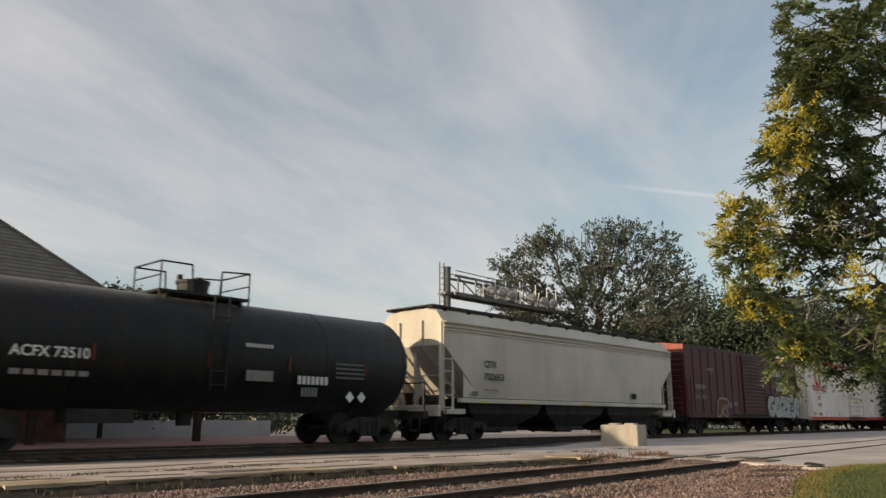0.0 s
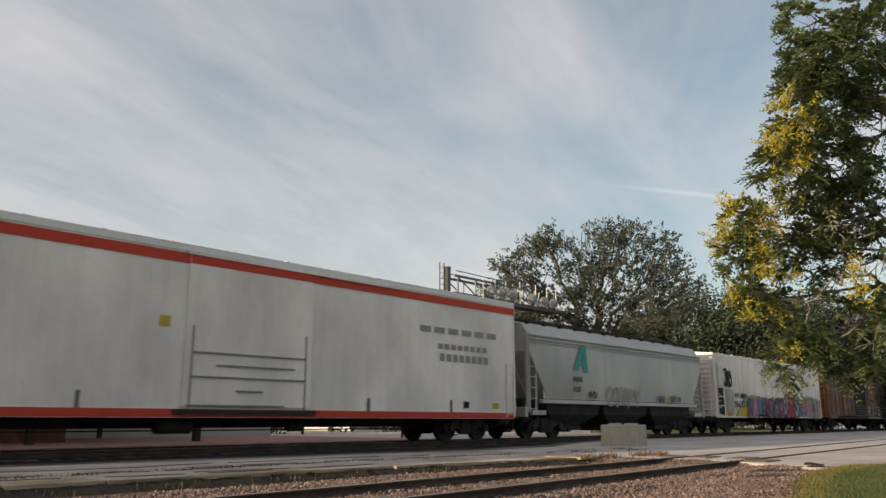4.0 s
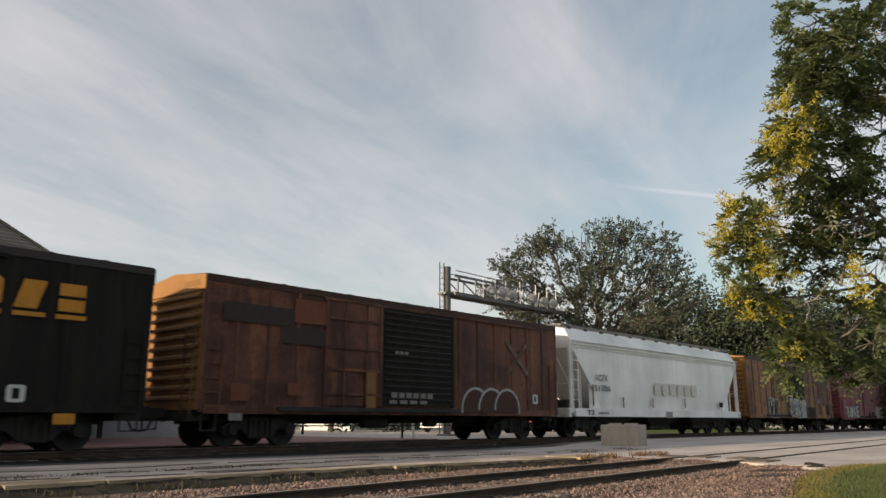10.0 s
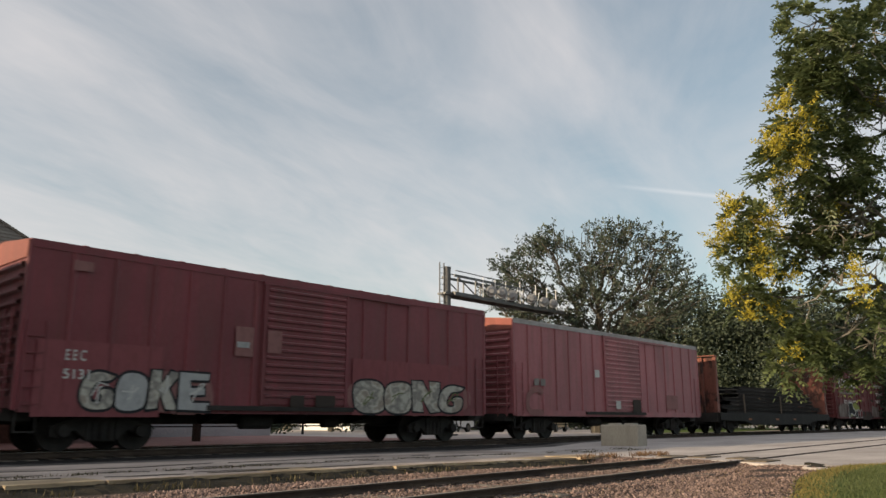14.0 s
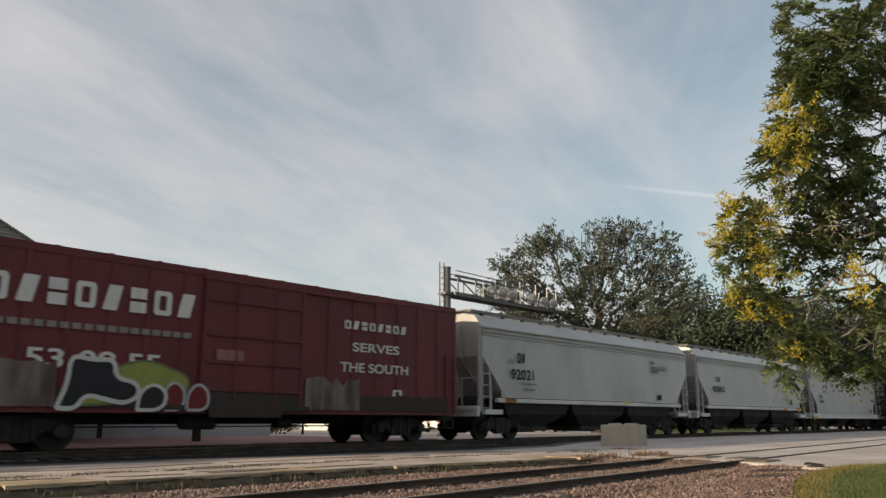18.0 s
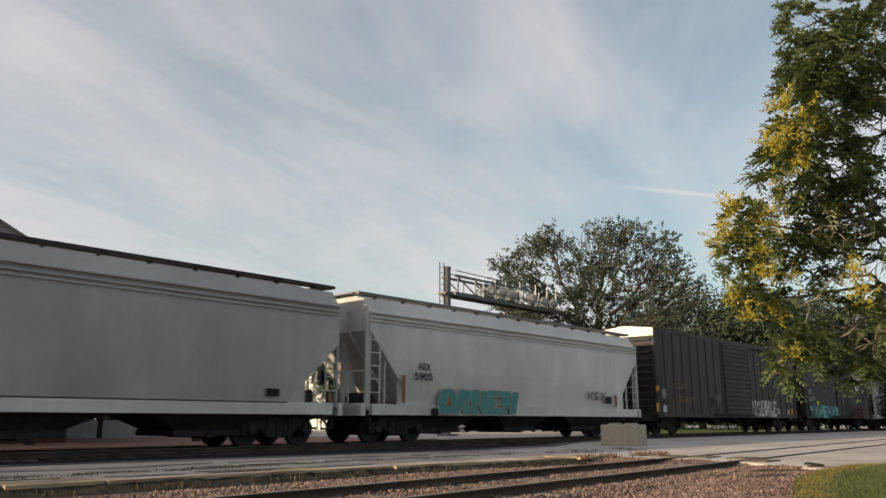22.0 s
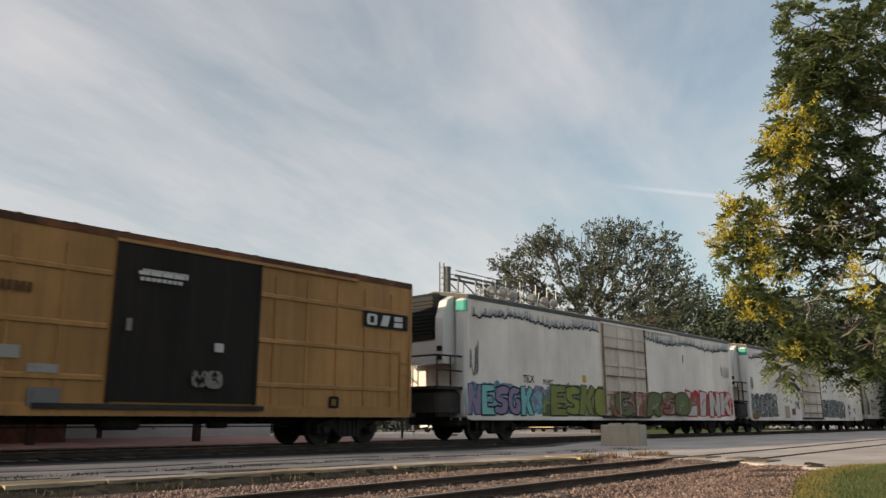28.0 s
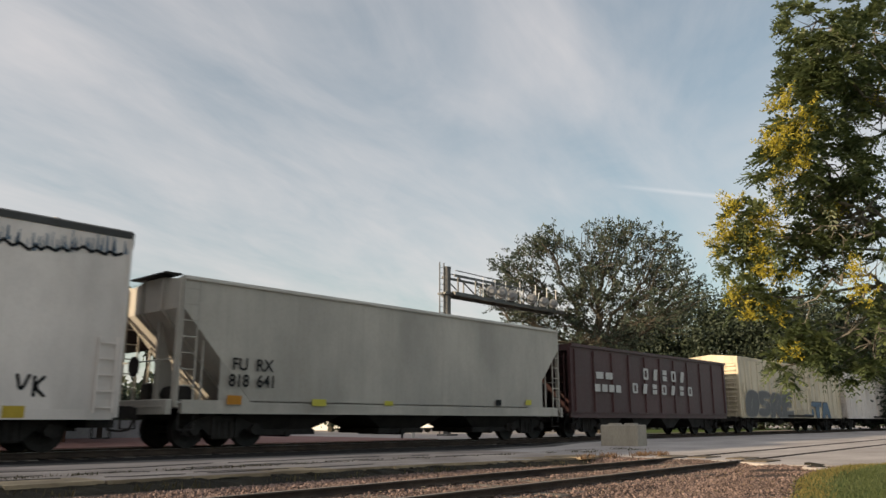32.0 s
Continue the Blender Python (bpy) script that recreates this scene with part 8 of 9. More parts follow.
block_letters(car_br, 6.1, 1.3, 0.35, 0.44, 1, M_LET_W)
letters(car_acfx, "ACFX", -6.83, 2.34, 0.26, 1.05, M_LET_G)
letters(car_acfx, "51786", -6.9, 1.9, 0.26, 1.31, M_LET_G)
patch(car_acfx, "placard_holder", 5.65, 6.11, 1.39, 1.64, M_LET_K)
patch(car_acfx, "grab_bar", -4.59, -4.47, 1.24, 1.7, M_STUB)
patch(car_acfx, "grab_bar", -1.86, -1.75, 1.27, 1.7, M_STUB)
patch(car_acfx, "grab_bar", 1.47, 1.61, 1.3, 1.75, M_STUB)
patch(car_acfx, "grab_bar", -7.08, -6.96, 1.3, 2.17, M_STUB)
patch(car_acfx, "stencil_panel", -0.46, 0.16, 0.81, 1.1, M_PATCHG, -1.6)
glyph_bars(car_acfx, -1.57, 1.89, 0.53, 4.73, 6, M_GHOST)
glyph_bars(car_acfx, -6.61, 0.96, 0.08, 0.87, 5, M_FADE_W, -1.6)
letters(car_acfx, "T2", -7.51, 0.92, 0.2, 0.57, M_LET_K, -1.6)
graffiti(car_sine, -4.69, -3.15, 0.84, 2.04, "UR", M_SPRAY_K, M_SPRAY_W, 22, 0.22, X_GREY, None, Y_OUT, 0.05)
graffiti(car_sine, -1.27, 1.67, 0.87, 2.06, "STAK", (X_GREY, M_SPRAY_S), M_SPRAY_W, 23, 0.30, X_GREY, M_SPRAY_K, Y_OUT - 0.09, 0.03)
patch(car_sine, "paint_patch", 5.31, 5.93, 0.84, 1.67, M_DOORP)
patch(car_sine, "paint_patch", 6.31, 6.72, 1.1, 1.79, M_SPRAY_K)
glyph_bars(car_sine, 1.88, 0.9, 0.67, 2.13, 5, M_PATCHD)
patch(car_sine, "paint_patch", 4.39, 4.96, 1.85, 2.13, M_FADE_W)
patch(car_sine, "rust_patch", -3.06, -2.74, 2.34, 2.59, M_PATCHD, -1.68)
patch(car_sine, "rust_patch", -2.75, -2.49, 1.86, 2.17, M_PATCHD, -1.68)
patch(car_sine, "rust_patch", -1.94, -1.73, 1.64, 2.03, M_PATCHD, -1.68)
patch(car_sine, "rust_patch", -3.17, -2.79, 2.84, 3.16, M_PATCHD, -1.68)
patch(car_coke, "faded_field", -7.36, -4.5, 0.76, 2.4, M_FADERED, -1.604)
patch(car_coke, "faded_field", 1.5, 6.49, 0.84, 2.49, M_FADERED, -1.604)
letters(car_coke, "E E C", -6.76, 1.97, 0.24, 0.45, M_SPRAY_W)
letters(car_coke, "5131", -6.78, 1.57, 0.22, 0.58, M_SPRAY_W)
graffiti(car_coke, -6.38, -3.22, 0.59, 1.83, "COKE", (X_PALE, M_SPRAY_S), M_SPRAY_K, 25, 0.22, M_PATCHK, M_SPRAY_W)
graffiti(car_coke, 1.57, 6.48, 0.6, 1.9, "DONG", X_PALE, M_SPRAY_K, 26, 0.24, M_PATCHK, M_SPRAY_OL)
patch(car_coke, "paint_patch", -2.53, -1.98, 2.32, 3.09, M_PATCHK)
patch(car_coke, "paint_patch", -1.58, -1.12, 2.45, 3.05, M_PATCHK, -1.68)
patch(car_coke, "latch", -2.49, -2.11, 2.54, 2.69, M_SPRAY_S, -1.63)
patch(car_coke, "stencil_panel", -6.78, -6.34, 3.97, 4.2, M_PATCHK)
patch(car_coke, "paint_patch", -0.77, -0.29, 1.05, 1.35, M_PATCHD, -1.68)
patch(car_coke, "paint_patch", 0.1, 0.81, 1.06, 1.37, M_PATCHD, -1.68)
patch(car_pink, "latch", -2.41, -2.05, 2.47, 2.78, M_SPRAY_W, -1.69)
patch(car_pink, "latch", -0.77, -0.38, 1.18, 1.52, M_SPRAY_W, -1.69)
patch(car_pink, "paint_patch", 0.7, 1.42, 1.05, 1.6, M_PATCHD, -1.69)
patch(car_pink, "paint_patch", 4.09, 5.28, 1.21, 1.88, M_PATCHK)
glyph_bars(car_pink, -6.68, 2.0, 0.26, 0.86, 2, M_FADE_W)
graffiti(car_pink, -7.27, -5.81, 0.58, 2.03, "C", None, M_PATCHK, 28, 0.1, None, None, Y_OUT, 0.03)
block_letters(car_south, -6.82, 3.16, 0.59, 4.94, 8, M_LET_W)
glyph_bars(car_south, -6.85, 2.66, 0.14, 4.82, 18, M_FADE_W)
letters(car_south, "53 08 55", -5.88, 1.79, 0.42, 3.04, M_LET_W)
block_letters(car_south, 2.86, 3.35, 0.25, 2.65, 8, M_LET_W)
letters(car_south, "SERVES", 3.18, 2.69, 0.27, 1.93, M_LET_W)
letters(car_south, "THE SOUTH", 2.73, 2.08, 0.28, 2.79, M_LET_W)
def spray_shape(car, pts, fill, edge, w, y, name="spray_shape"):
    """A closed sprayed shape with a painted rim."""
    pts = smooth_line(pts + [pts[0]])[:-1]
    cx, cz = sum(p[0] for p in pts) / len(pts), sum(p[1] for p in pts) / len(pts)
    g = G().add([(cx, y, cz)] + [(p[0], y, p[1]) for p in pts], [(0, i + 1, (i + 1) % len(pts) + 1) for i in range(len(pts))])
    part(name, g, fill, car)
    part("spray_rim", G().ribbon(pts + [pts[0]], w, y - 0.006), edge, car)


spray_shape(car_south, [(-4.9, 1.0), (-3.9, 1.05), (-3.0, 1.3), (-2.2, 1.2), (-2.0, 1.7), (-2.7, 1.95), (-3.3, 2.1), (-4.2, 1.75), (-4.8, 1.6)], M_OLIVEY, M_SPRAY_OL, 0.06, -1.634)
spray_shape(car_south, [(-5.15, 0.95), (-4.75, 0.92), (-4.55, 1.25), (-4.1, 1.15), (-3.65, 1.05), (-3.3, 1.25), (-3.4, 1.55), (-3.9, 1.62), (-3.95, 2.05), (-4.45, 2.0), (-4.95, 2.1), (-4.95, 1.5)], M_SPRAY_K, M_SPRAY_W, 0.10, -1.642)
spray_shape(car_south, [(-3.35, 0.92), (-2.75, 0.92), (-2.6, 1.3), (-2.95, 1.55), (-3.3, 1.35)], M_SPRAY_K, M_SPRAY_W, 0.08, -1.656)
spray_shape(car_south, [(-2.65, 0.93), (-2.2, 0.93), (-2.15, 1.4), (-2.45, 1.62), (-2.7, 1.4)], M_MAROONT, M_SPRAY_S, 0.07, -1.650)
spray_shape(car_south, [(-2.1, 0.93), (-1.55, 0.93), (-1.5, 1.35), (-1.8, 1.6), (-2.1, 1.35)], M_MAROONT, M_SPRAY_S, 0.07, -1.662)
patch(car_south, "paint_patch", -1.38, -0.59, 2.18, 2.45, M_PATCHK, -1.68)
patch(car_south, "paint_patch", -1.49, 0.67, 0.76, 1.37, M_PATCHD, -1.68)
paint_band(car_south, 1.5, 3.5, 0.97, 1.95, M_SMEAR, 82, -1.620)
paint_band(car_south, -7.4, -5.2, 0.97, 2.0, M_SMEAR, 81, -1.620)
paint_band(car_south, -7.4, 7.4, 0.97, 1.45, M_PATCHD, 83, -1.617)
block_letters(car_south, 4.86, 1.34, 0.27, 0.55, 1, M_LET_W)
block_letters(car_up21, -6.1, 2.79, 0.37, 0.54, 2, M_LET_K)
letters(car_up21, "92021", -6.52, 2.17, 0.38, 1.42, M_LET_K)
glyph_bars(car_up21, -5.85, 2.0, 0.05, 0.96, 6, M_LET_G)
glyph_bars(car_up21, -5.76, 1.79, 0.07, 0.73, 5, M_FADE_W)
block_letters(car_up21, -6.65, 2.76, 0.16, 0.49, 1, M_PATCHG)
patch(car_up21, "emblem_shield", 4.32, 4.66, 3.29, 3.42, M_LET_G)
glyph_bars(car_up21, 4.35, 2.88, 0.3, 0.69, 4, M_LET_G)
glyph_bars(car_up21, 5.1, 3.04, 0.19, 0.9, 3, M_PATCHG)
patch(car_up21, "placard_holder", 4.8, 5.18, 1.64, 1.88, M_LET_K)
patch(car_up21, "reflector", -6.87, -6.21, 1.34, 1.47, M_LET_OD, -1.604)
patch(car_up21, "reflector", 1.63, 2.16, 1.4, 1.5, M_TAGY, -1.604)
block_letters(car_up52, -6.02, 2.74, 0.27, 0.58, 2, M_LET_K)
letters(car_up52, "92052", -6.53, 2.19, 0.31, 1.56, M_LET_K)
patch(car_up52, "emblem_shield", 4.56, 5.16, 2.89, 3.47, M_PATCHG)
patch(car_up52, "emblem_shield", 4.52, 5.12, 3.28, 3.47, M_LET_G, -1.616)
glyph_bars(car_up52, 4.6, 2.89, 0.32, 0.53, 5, M_LET_R, -1.618)
glyph_bars(car_up52, 5.27, 3.2, 0.16, 0.89, 7, M_LET_G)
glyph_bars(car_up52, 5.29, 3.01, 0.13, 0.83, 7, M_LET_G)
patch(car_up52, "placard_holder", 5.11, 5.49, 1.69, 1.99, M_LET_K)
patch(car_up52, "reflector", 6.15, 7.24, 1.35, 1.48, M_LET_O, -1.604)
patch(car_up52, "reflector", 3.89, 4.51, 1.34, 1.44, M_LET_O, -1.604)
letters(car_cnw, "CNW", -6.76, 2.22, 0.26, 0.77, M_LET_K)
letters(car_cnw, "490999", -6.78, 1.89, 0.22, 1.07, M_LET_K)
patch(car_cnw, "placard_holder", 5.8, 6.22, 1.32, 1.52, M_LET_K)
patch(car_cnw, "reflector", -8.3, -7.39, 0.8, 0.96, M_LET_O, -1.604)
letters(car_aaa, "AEX", -6.2, 2.28, 0.23, 0.59, M_LET_K)
letters(car_aaa, "5905", -6.37, 1.95, 0.24, 0.85, M_LET_K)
graffiti(car_aaa, -5.22, -1.01, 0.78, 1.69, "OPNEN", M_SPRAY_T, M_PATCHG, 33, 0.12, None, None, Y_OUT, 0.015)
patch(car_aaa, "grab_bar", -6.93, -6.78, 1.21, 2.09, M_LET_OD)
patch(car_aaa, "grab_bar", -4.81, -4.63, 1.16, 1.48, M_LET_OD)
patch(car_aaa, "placard_holder", 5.28, 5.77, 1.39, 1.69, M_LET_K)
graffiti(car_aaa, 3.81, 5.38, 1.53, 1.88, "XSX", None, M_LET_G, 34, 0.08, None, None, Y_OUT, 0.02)
patch(car_aaa, "grab_bar", 6.04, 6.24, 1.28, 1.79, M_LET_OD)
patch(car_aaa, "placard_holder", -5.56, -5.22, 0.82, 1.07, M_LET_K, -1.6)
letters(car_csx2, "C S  X T", -7.76, 2.21, 0.29, 1.38, M_LET_OD)
letters(car_csx2, "1 7 2 8 7 0", -7.72, 1.58, 0.29, 2.09, M_LET_OD)
block_letters(car_csx2, 5.23, 3.68, 0.60, 2.2, 3, M_LET_O)
glyph_bars(car_csx2, 5.23, 3.52, 0.10, 2.2, 3, M_LET_O)
graffiti(car_csx2, 1.68, 5.79, 0.8, 1.89, "RISEDALE", M_SPRAY_W, M_SPRAY_K, 36, 0.18, M_LET_G)
patch(car_csx2, "reflector", 8.37, 8.71, 1.99, 2.27, M_LET_O)
patch(car_csx2, "reflector", 8.35, 8.68, 1.08, 1.46, M_LET_O)
block_letters(car_csx2, 5.96, 1.1, 0.32, 0.46, 1, M_LET_W)
patch(car_csx2, "sticker", 7.71, 8.01, 1.07, 1.36, M_SPRAY_W)
patch(car_csx2, "reflector", -9.71, -9.4, 2.06, 2.3, M_LET_O)
patch(car_csx2, "reflector", -9.77, -9.49, 1.1, 1.51, M_LET_O)
patch(car_csx2, "sticker", -9.11, -8.73, 1.09, 1.41, M_SPRAY_W)
patch(car_csx2, "stencil_panel", -9.17, -8.73, 1.71, 2.18, M_FADE_W)
scribble(car_csx2, -3.05, -2.33, 1.46, 2.22, M_FADE_W, 37, 3, 0.03)
scribble(car_csx2, -3.77, -3.29, 1.3, 2.0, M_PATCHD, 38, 3, 0.04)
patch(car_nw, "number_panel", -7.32, -6.7, 2.45, 2.75, M_PATCHG)
patch(car_nw, "number_panel", -7.32, -6.64, 1.99, 2.27, M_PATCHG)
patch(car_nw, "number_panel", -6.55, -5.99, 2.02, 2.3, M_PATCHG)
letters(car_nw, "NS", -7.22, 2.50, 0.19, 0.40, M_LET_K, -1.62)
letters(car_nw, "473", -7.24, 2.04, 0.19, 0.50, M_LET_K, -1.62)
letters(car_nw, "506", -6.50, 2.06, 0.19, 0.46, M_LET_K, -1.62)
patch(car_nw, "sticker", -5.7, -5.3, 1.72, 2.01, M_TAGY)
graffiti(car_nw, -7.26, -0.97, 0.55, 1.72, "SHREDNO", (X_TEAL, M_SPRAY_T, X_TEAL, M_SPRAY_C), M_SPRAY_K, 38, 0.22, X_TEAL, M_SPRAY_W)
graffiti(car_nw, 1.82, 5.01, 0.68, 1.67, "ORGS", M_SPRAY_K, M_MAROONT, 39, 0.12, None, None, Y_OUT - 0.1)
patch(car_nw, "stencil_panel", 6.35, 6.79, 1.65, 2.63, M_LET_G)
patch(car_nw, "reflector", 6.35, 6.69, 0.85, 1.47, M_LET_OD)
patch(car_nw, "latch", -0.02, 0.2, 1.78, 2.19, M_FADE_W, -1.7)
patch(car_nw, "stencil_panel", 7.0, 7.69, 2.58, 3.13, M_LET_G)
letters(car_hpjx, "HPJX", -6.32, 2.29, 0.19, 0.77, M_LET_G)
letters(car_hpjx, "60025", -6.43, 1.89, 0.18, 0.8, M_LET_G)
patch(car_hpjx, "placard_holder", 5.89, 6.31, 1.5, 1.71, M_LET_K)
patch(car_hpjx, "placard_holder", 6.26, 6.64, 1.47, 1.76, M_LET_K)
patch(car_hpjx, "grab_bar", 6.87, 7.0, 1.5, 2.21, M_TAGY)
letters(car_ttx, "FB  OX", -6.17, 2.23, 0.26, 1.41, M_BROWNT)
letters(car_ttx, "5 04 21 2", -6.69, 1.8, 0.2, 2.45, M_BROWNT)
patch(car_ttx, "emblem_panel", 5.69, 7.58, 3.48, 3.97, M_LET_K)
block_letters(car_ttx, 5.83, 3.55, 0.34, 1.68, 3, M_LET_W, -1.62)
patch(car_ttx, "paint_patch", -4.56, -3.89, 1.96, 2.23, M_PATCHG)
patch(car_ttx, "paint_patch", -3.72, -3.07, 1.68, 1.87, M_PATCHG)
patch(car_ttx, "stencil_panel", -3.65, -2.98, 0.98, 1.37, M_LET_G)
block_letters(car_ttx, 4.43, 1.03, 0.33, 0.52, 1, M_LET_K)
glyph_bars(car_ttx, -1.5, 4.07, 0.09, 1.21, 8, M_LET_W, -1.7)
glyph_bars(car_ttx, -1.45, 3.93, 0.09, 1.11, 8, M_LET_W, -1.7)
patch(car_ttx, "sticker", 0.63, 0.89, 2.37, 2.59, M_SPRAY_W, -1.7)
graffiti(car_ttx, 0.08, 0.9, 1.46, 1.9, "WO", None, M_FADE_W, 41, 0.14, None, None, -1.7)
glyph_bars(car_ttx, -1.4, 4.08, 0.14, 1.2, 12, M_LET_W, -1.7)
glyph_bars(car_ttx, -6.87, 3.38, 0.17, 0.66, 6, M_BROWNT)
glyph_bars(car_ttx, -4.43, 3.36, 0.22, 0.67, 5, M_BROWNT)
glyph_bars(car_ttx, -1.7, 2.72, 0.29, 0.18, 1, M_FADE_W, -1.7)
letters(car_ta, "TILX", -8.18, 2.09, 0.28, 0.71, M_LET_K, -1.575)
graffiti(car_ta, -11.42, -7.6, 0.62, 1.95, "NESCH", (M_LILAC, M_SPRAY_C, M_LILAC), M_SPRAY_K, 42, 0.30, X_BLUE, M_SPRAY_B, -1.58)
graffiti(car_ta, -6.39, -2.19, 0.68, 2.09, "ESKO", (M_SPRAY_LG, M_OLIVEY), M_SPRAY_K, 43, 0.26, X_LIME, M_SPRAY_GR, -1.58)
graffiti(car_ta, -1.66, 5.45, 0.63, 2.0, "GIRSO", (M_SPRAY_OL, X_RED), M_SPRAY_K, 44, 0.27, X_RED, M_SPRAY_S, -1.68)
graffiti(car_ta, 5.31, 10.91, 0.68, 2.15, "LINK", M_SPRAY_W, M_SPRAY_R, 45, 0.30, M_SPRAY_R, None, -1.58, 0.09)
patch(car_ta, "sticker", -4.07, -3.8, 2.23, 2.53, M_SPRAY_Y, -1.575)
letters(car_ta, "793077", -6.92, 2.04, 0.21, 0.74, M_LET_G, -1.575)
scribble(car_ta, -11.25, -10.73, 2.07, 3.48, M_LET_G, 46, 3, 0.035, -1.575)
patch(car_ta, "latch", 5.31, 5.42, 3.52, 3.94, M_LET_G, -1.575)
scribble(car_ta, 9.91, 11.02, 2.87, 3.73, M_LET_G, 47, 3, 0.035, -1.575)
letters(car_tb, "TILX", -8.74, 2.07, 0.27, 0.8, M_LET_K, -1.575)
graffiti(car_tb, -11.23, -7.15, 0.71, 2.25, "MISROS", X_GREY, M_SPRAY_K, 48, 0.2, X_GREY, M_SPRAY_S, -1.58, 0.04)
graffiti(car_tb, 1.7, 6.81, 0.68, 2.1, "SIESOK", X_GREY, M_SPRAY_K, 49, 0.2, X_GREY, M_SPRAY_W, -1.58, 0.03)
scribble(car_tb, -11.11, -10.79, 2.41, 3.33, M_LET_G, 50, 3, 0.03, -1.575)
patch(car_tb, "sticker", -4.29, -4.04, 2.36, 2.68, M_SPRAY_Y, -1.575)
patch(car_tb, "rust_panel", -4.57, -3.91, 1.05, 1.45, M_RUSTP, -1.575)
patch(car_tb, "rust_panel", -5.84, -4.99, 0.83, 1.6, M_RUSTP2, -1.575)
patch(car_tb, "rust_panel", -11.14, -10.37, 0.76, 1.09, M_LET_OD, -1.59)
patch(car_tb, "rust_panel", -7.52, -6.89, 0.95, 1.07, M_LET_O, -1.575)
graffiti(car_tb, -4.01, -3.04, 1.41, 1.94, "JVK", None, M_LET_K, 51, 0.06, None, None, -1.575, 0.02)
graffiti(car_tb, 9.03, 9.72, 1.15, 1.65, "VK", None, M_LET_K, 52, 0.06, None, None, -1.575, 0.02)
patch(car_tb, "placard_holder", 7.86, 8.18, 1.15, 1.36, M_LET_K, -1.575)
patch(car_tb, "sticker", 8.86, 9.3, 0.73, 0.98, M_SPRAY_Y, -1.575)
glyph_bars(car_tb, 7.73, 1.53, 0.34, 0.54, 3, M_LET_G, -1.575)
patch(car_tb, "latch", 5.23, 5.34, 3.56, 3.97, M_LET_G, -1.575)
letters(car_furx, "FU  RX", -6.74, 1.95, 0.32, 1.27, M_LET_K)
letters(car_furx, "818  641", -6.83, 1.53, 0.33, 1.38, M_LET_K)
patch(car_furx, "sticker", -6.85, -6.42, 1.08, 1.31, M_LET_O)
patch(car_furx, "sticker", -4.13, -3.63, 1.08, 1.27, M_TAGY)
patch(car_furx, "placard_holder", 4.08, 4.4, 1.21, 1.41, M_LET_K)
patch(car_furx, "stencil_panel", -1.36, -1.0, 1.13, 1.27, M_TAGY)
patch(car_furx, "sticker", 5.87, 6.23, 1.25, 1.44, M_TAGY)
block_letters(car_coal, -1.73, 2.54, 0.52, 4.67, 5, M_LET_W, -1.61, 0.5)
block_letters(car_coal, -2.8, 1.9, 0.45, 6.55, 7, M_LET_W, -1.61, 0.5)
glyph_bars(car_coal, -5.87, 2.43, 0.29, 1.54, 2, M_LET_W, -1.61)
glyph_bars(car_coal, -6.01, 1.89, 0.31, 2.31, 4, M_LET_W, -1.61)
graffiti(car_cream, -8.77, -1.04, 0.84, 2.43, "OSRE", M_LET_G, M_PATCHG, 53, 0.25)
graffiti(car_cream, 1.09, 6.49, 0.79, 1.97, "STA", M_SPRAY_B, M_LET_G, 54, 0.25)
letters(car_sp, "S  P", -7.01, 2.26, 0.26, 1.04, M_FADE_W)
letters(car_sp, "247 401", -7.3, 1.78, 0.23, 1.36, M_FADE_W)

# ---- features of single cars ----
def band(car, x0, x1, z0, z1, mat, name="painted_band", y=-1.576):
    for s in (1, -1):
        part(name, G().add([(x0, s * y, z0), (x1, s * y, z0), (x1, s * y, z1), (x0, s * y, z1)], [(0, 1, 2, 3)]), mat, car)


def end_band(car, L, z0, z1, mat):
    for s in (-1, 1):
        part("painted_band", G().box(*sorted((s * (L / 2 + 0.051), s * (L / 2 + 0.056))), -1.54, 1.54, z0, z1), mat, car)


# white refrigerator car with red bands and a red emblem
L = 22.6
band(car_cryo, -L / 2, L / 2, 4.55, 4.80, M_REDBAND, y=-1.5815)
part("painted_band", G().box(-L / 2 - 0.02, L / 2 + 0.02, -1.582, -1.5745, 0.76, 0.96), M_REDBAND, car_cryo)
patch(car_cryo, "painted_band", -2.1, 1.8, 4.55, 4.795, M_REDBAND, -1.6185)
end_band(car_cryo, L, 4.36, 4.58, M_REDBAND)
g = G().ribbon(smooth_line([(-8.35, 4.02), (-9.0, 4.05), (-9.28, 3.8), (-9.3, 3.5), (-9.1, 3.22), (-8.75, 3.2)]), 0.34, -1.578)
part("emblem", g, M_LET_R, car_cryo, "rounded red emblem")
part("emblem", G().box(-8.62, -8.0, -1.5795, -1.577, 3.9, 4.2).box(-8.5, -8.15, -1.5795, -1.577, 3.12, 3.899), M_LET_R, car_cryo)
for k in range(6):
    a = math.pi * k / 6
    part("emblem_ray", G().ribbon([(-8.95 - 0.17 * math.cos(a), 3.62 - 0.17 * math.sin(a)), (-8.95 + 0.17 * math.cos(a), 3.62 + 0.17 * math.sin(a))], 0.03, -1.583 - 0.0004 * k), M_WHITE, car_cryo)
for x in (-1.9, 1.6):
    part("door_stile_dark", G().box(x - 0.02, x + 0.02, -1.64, -1.618, 0.95, 3.0), M_PATCHG, car_cryo)
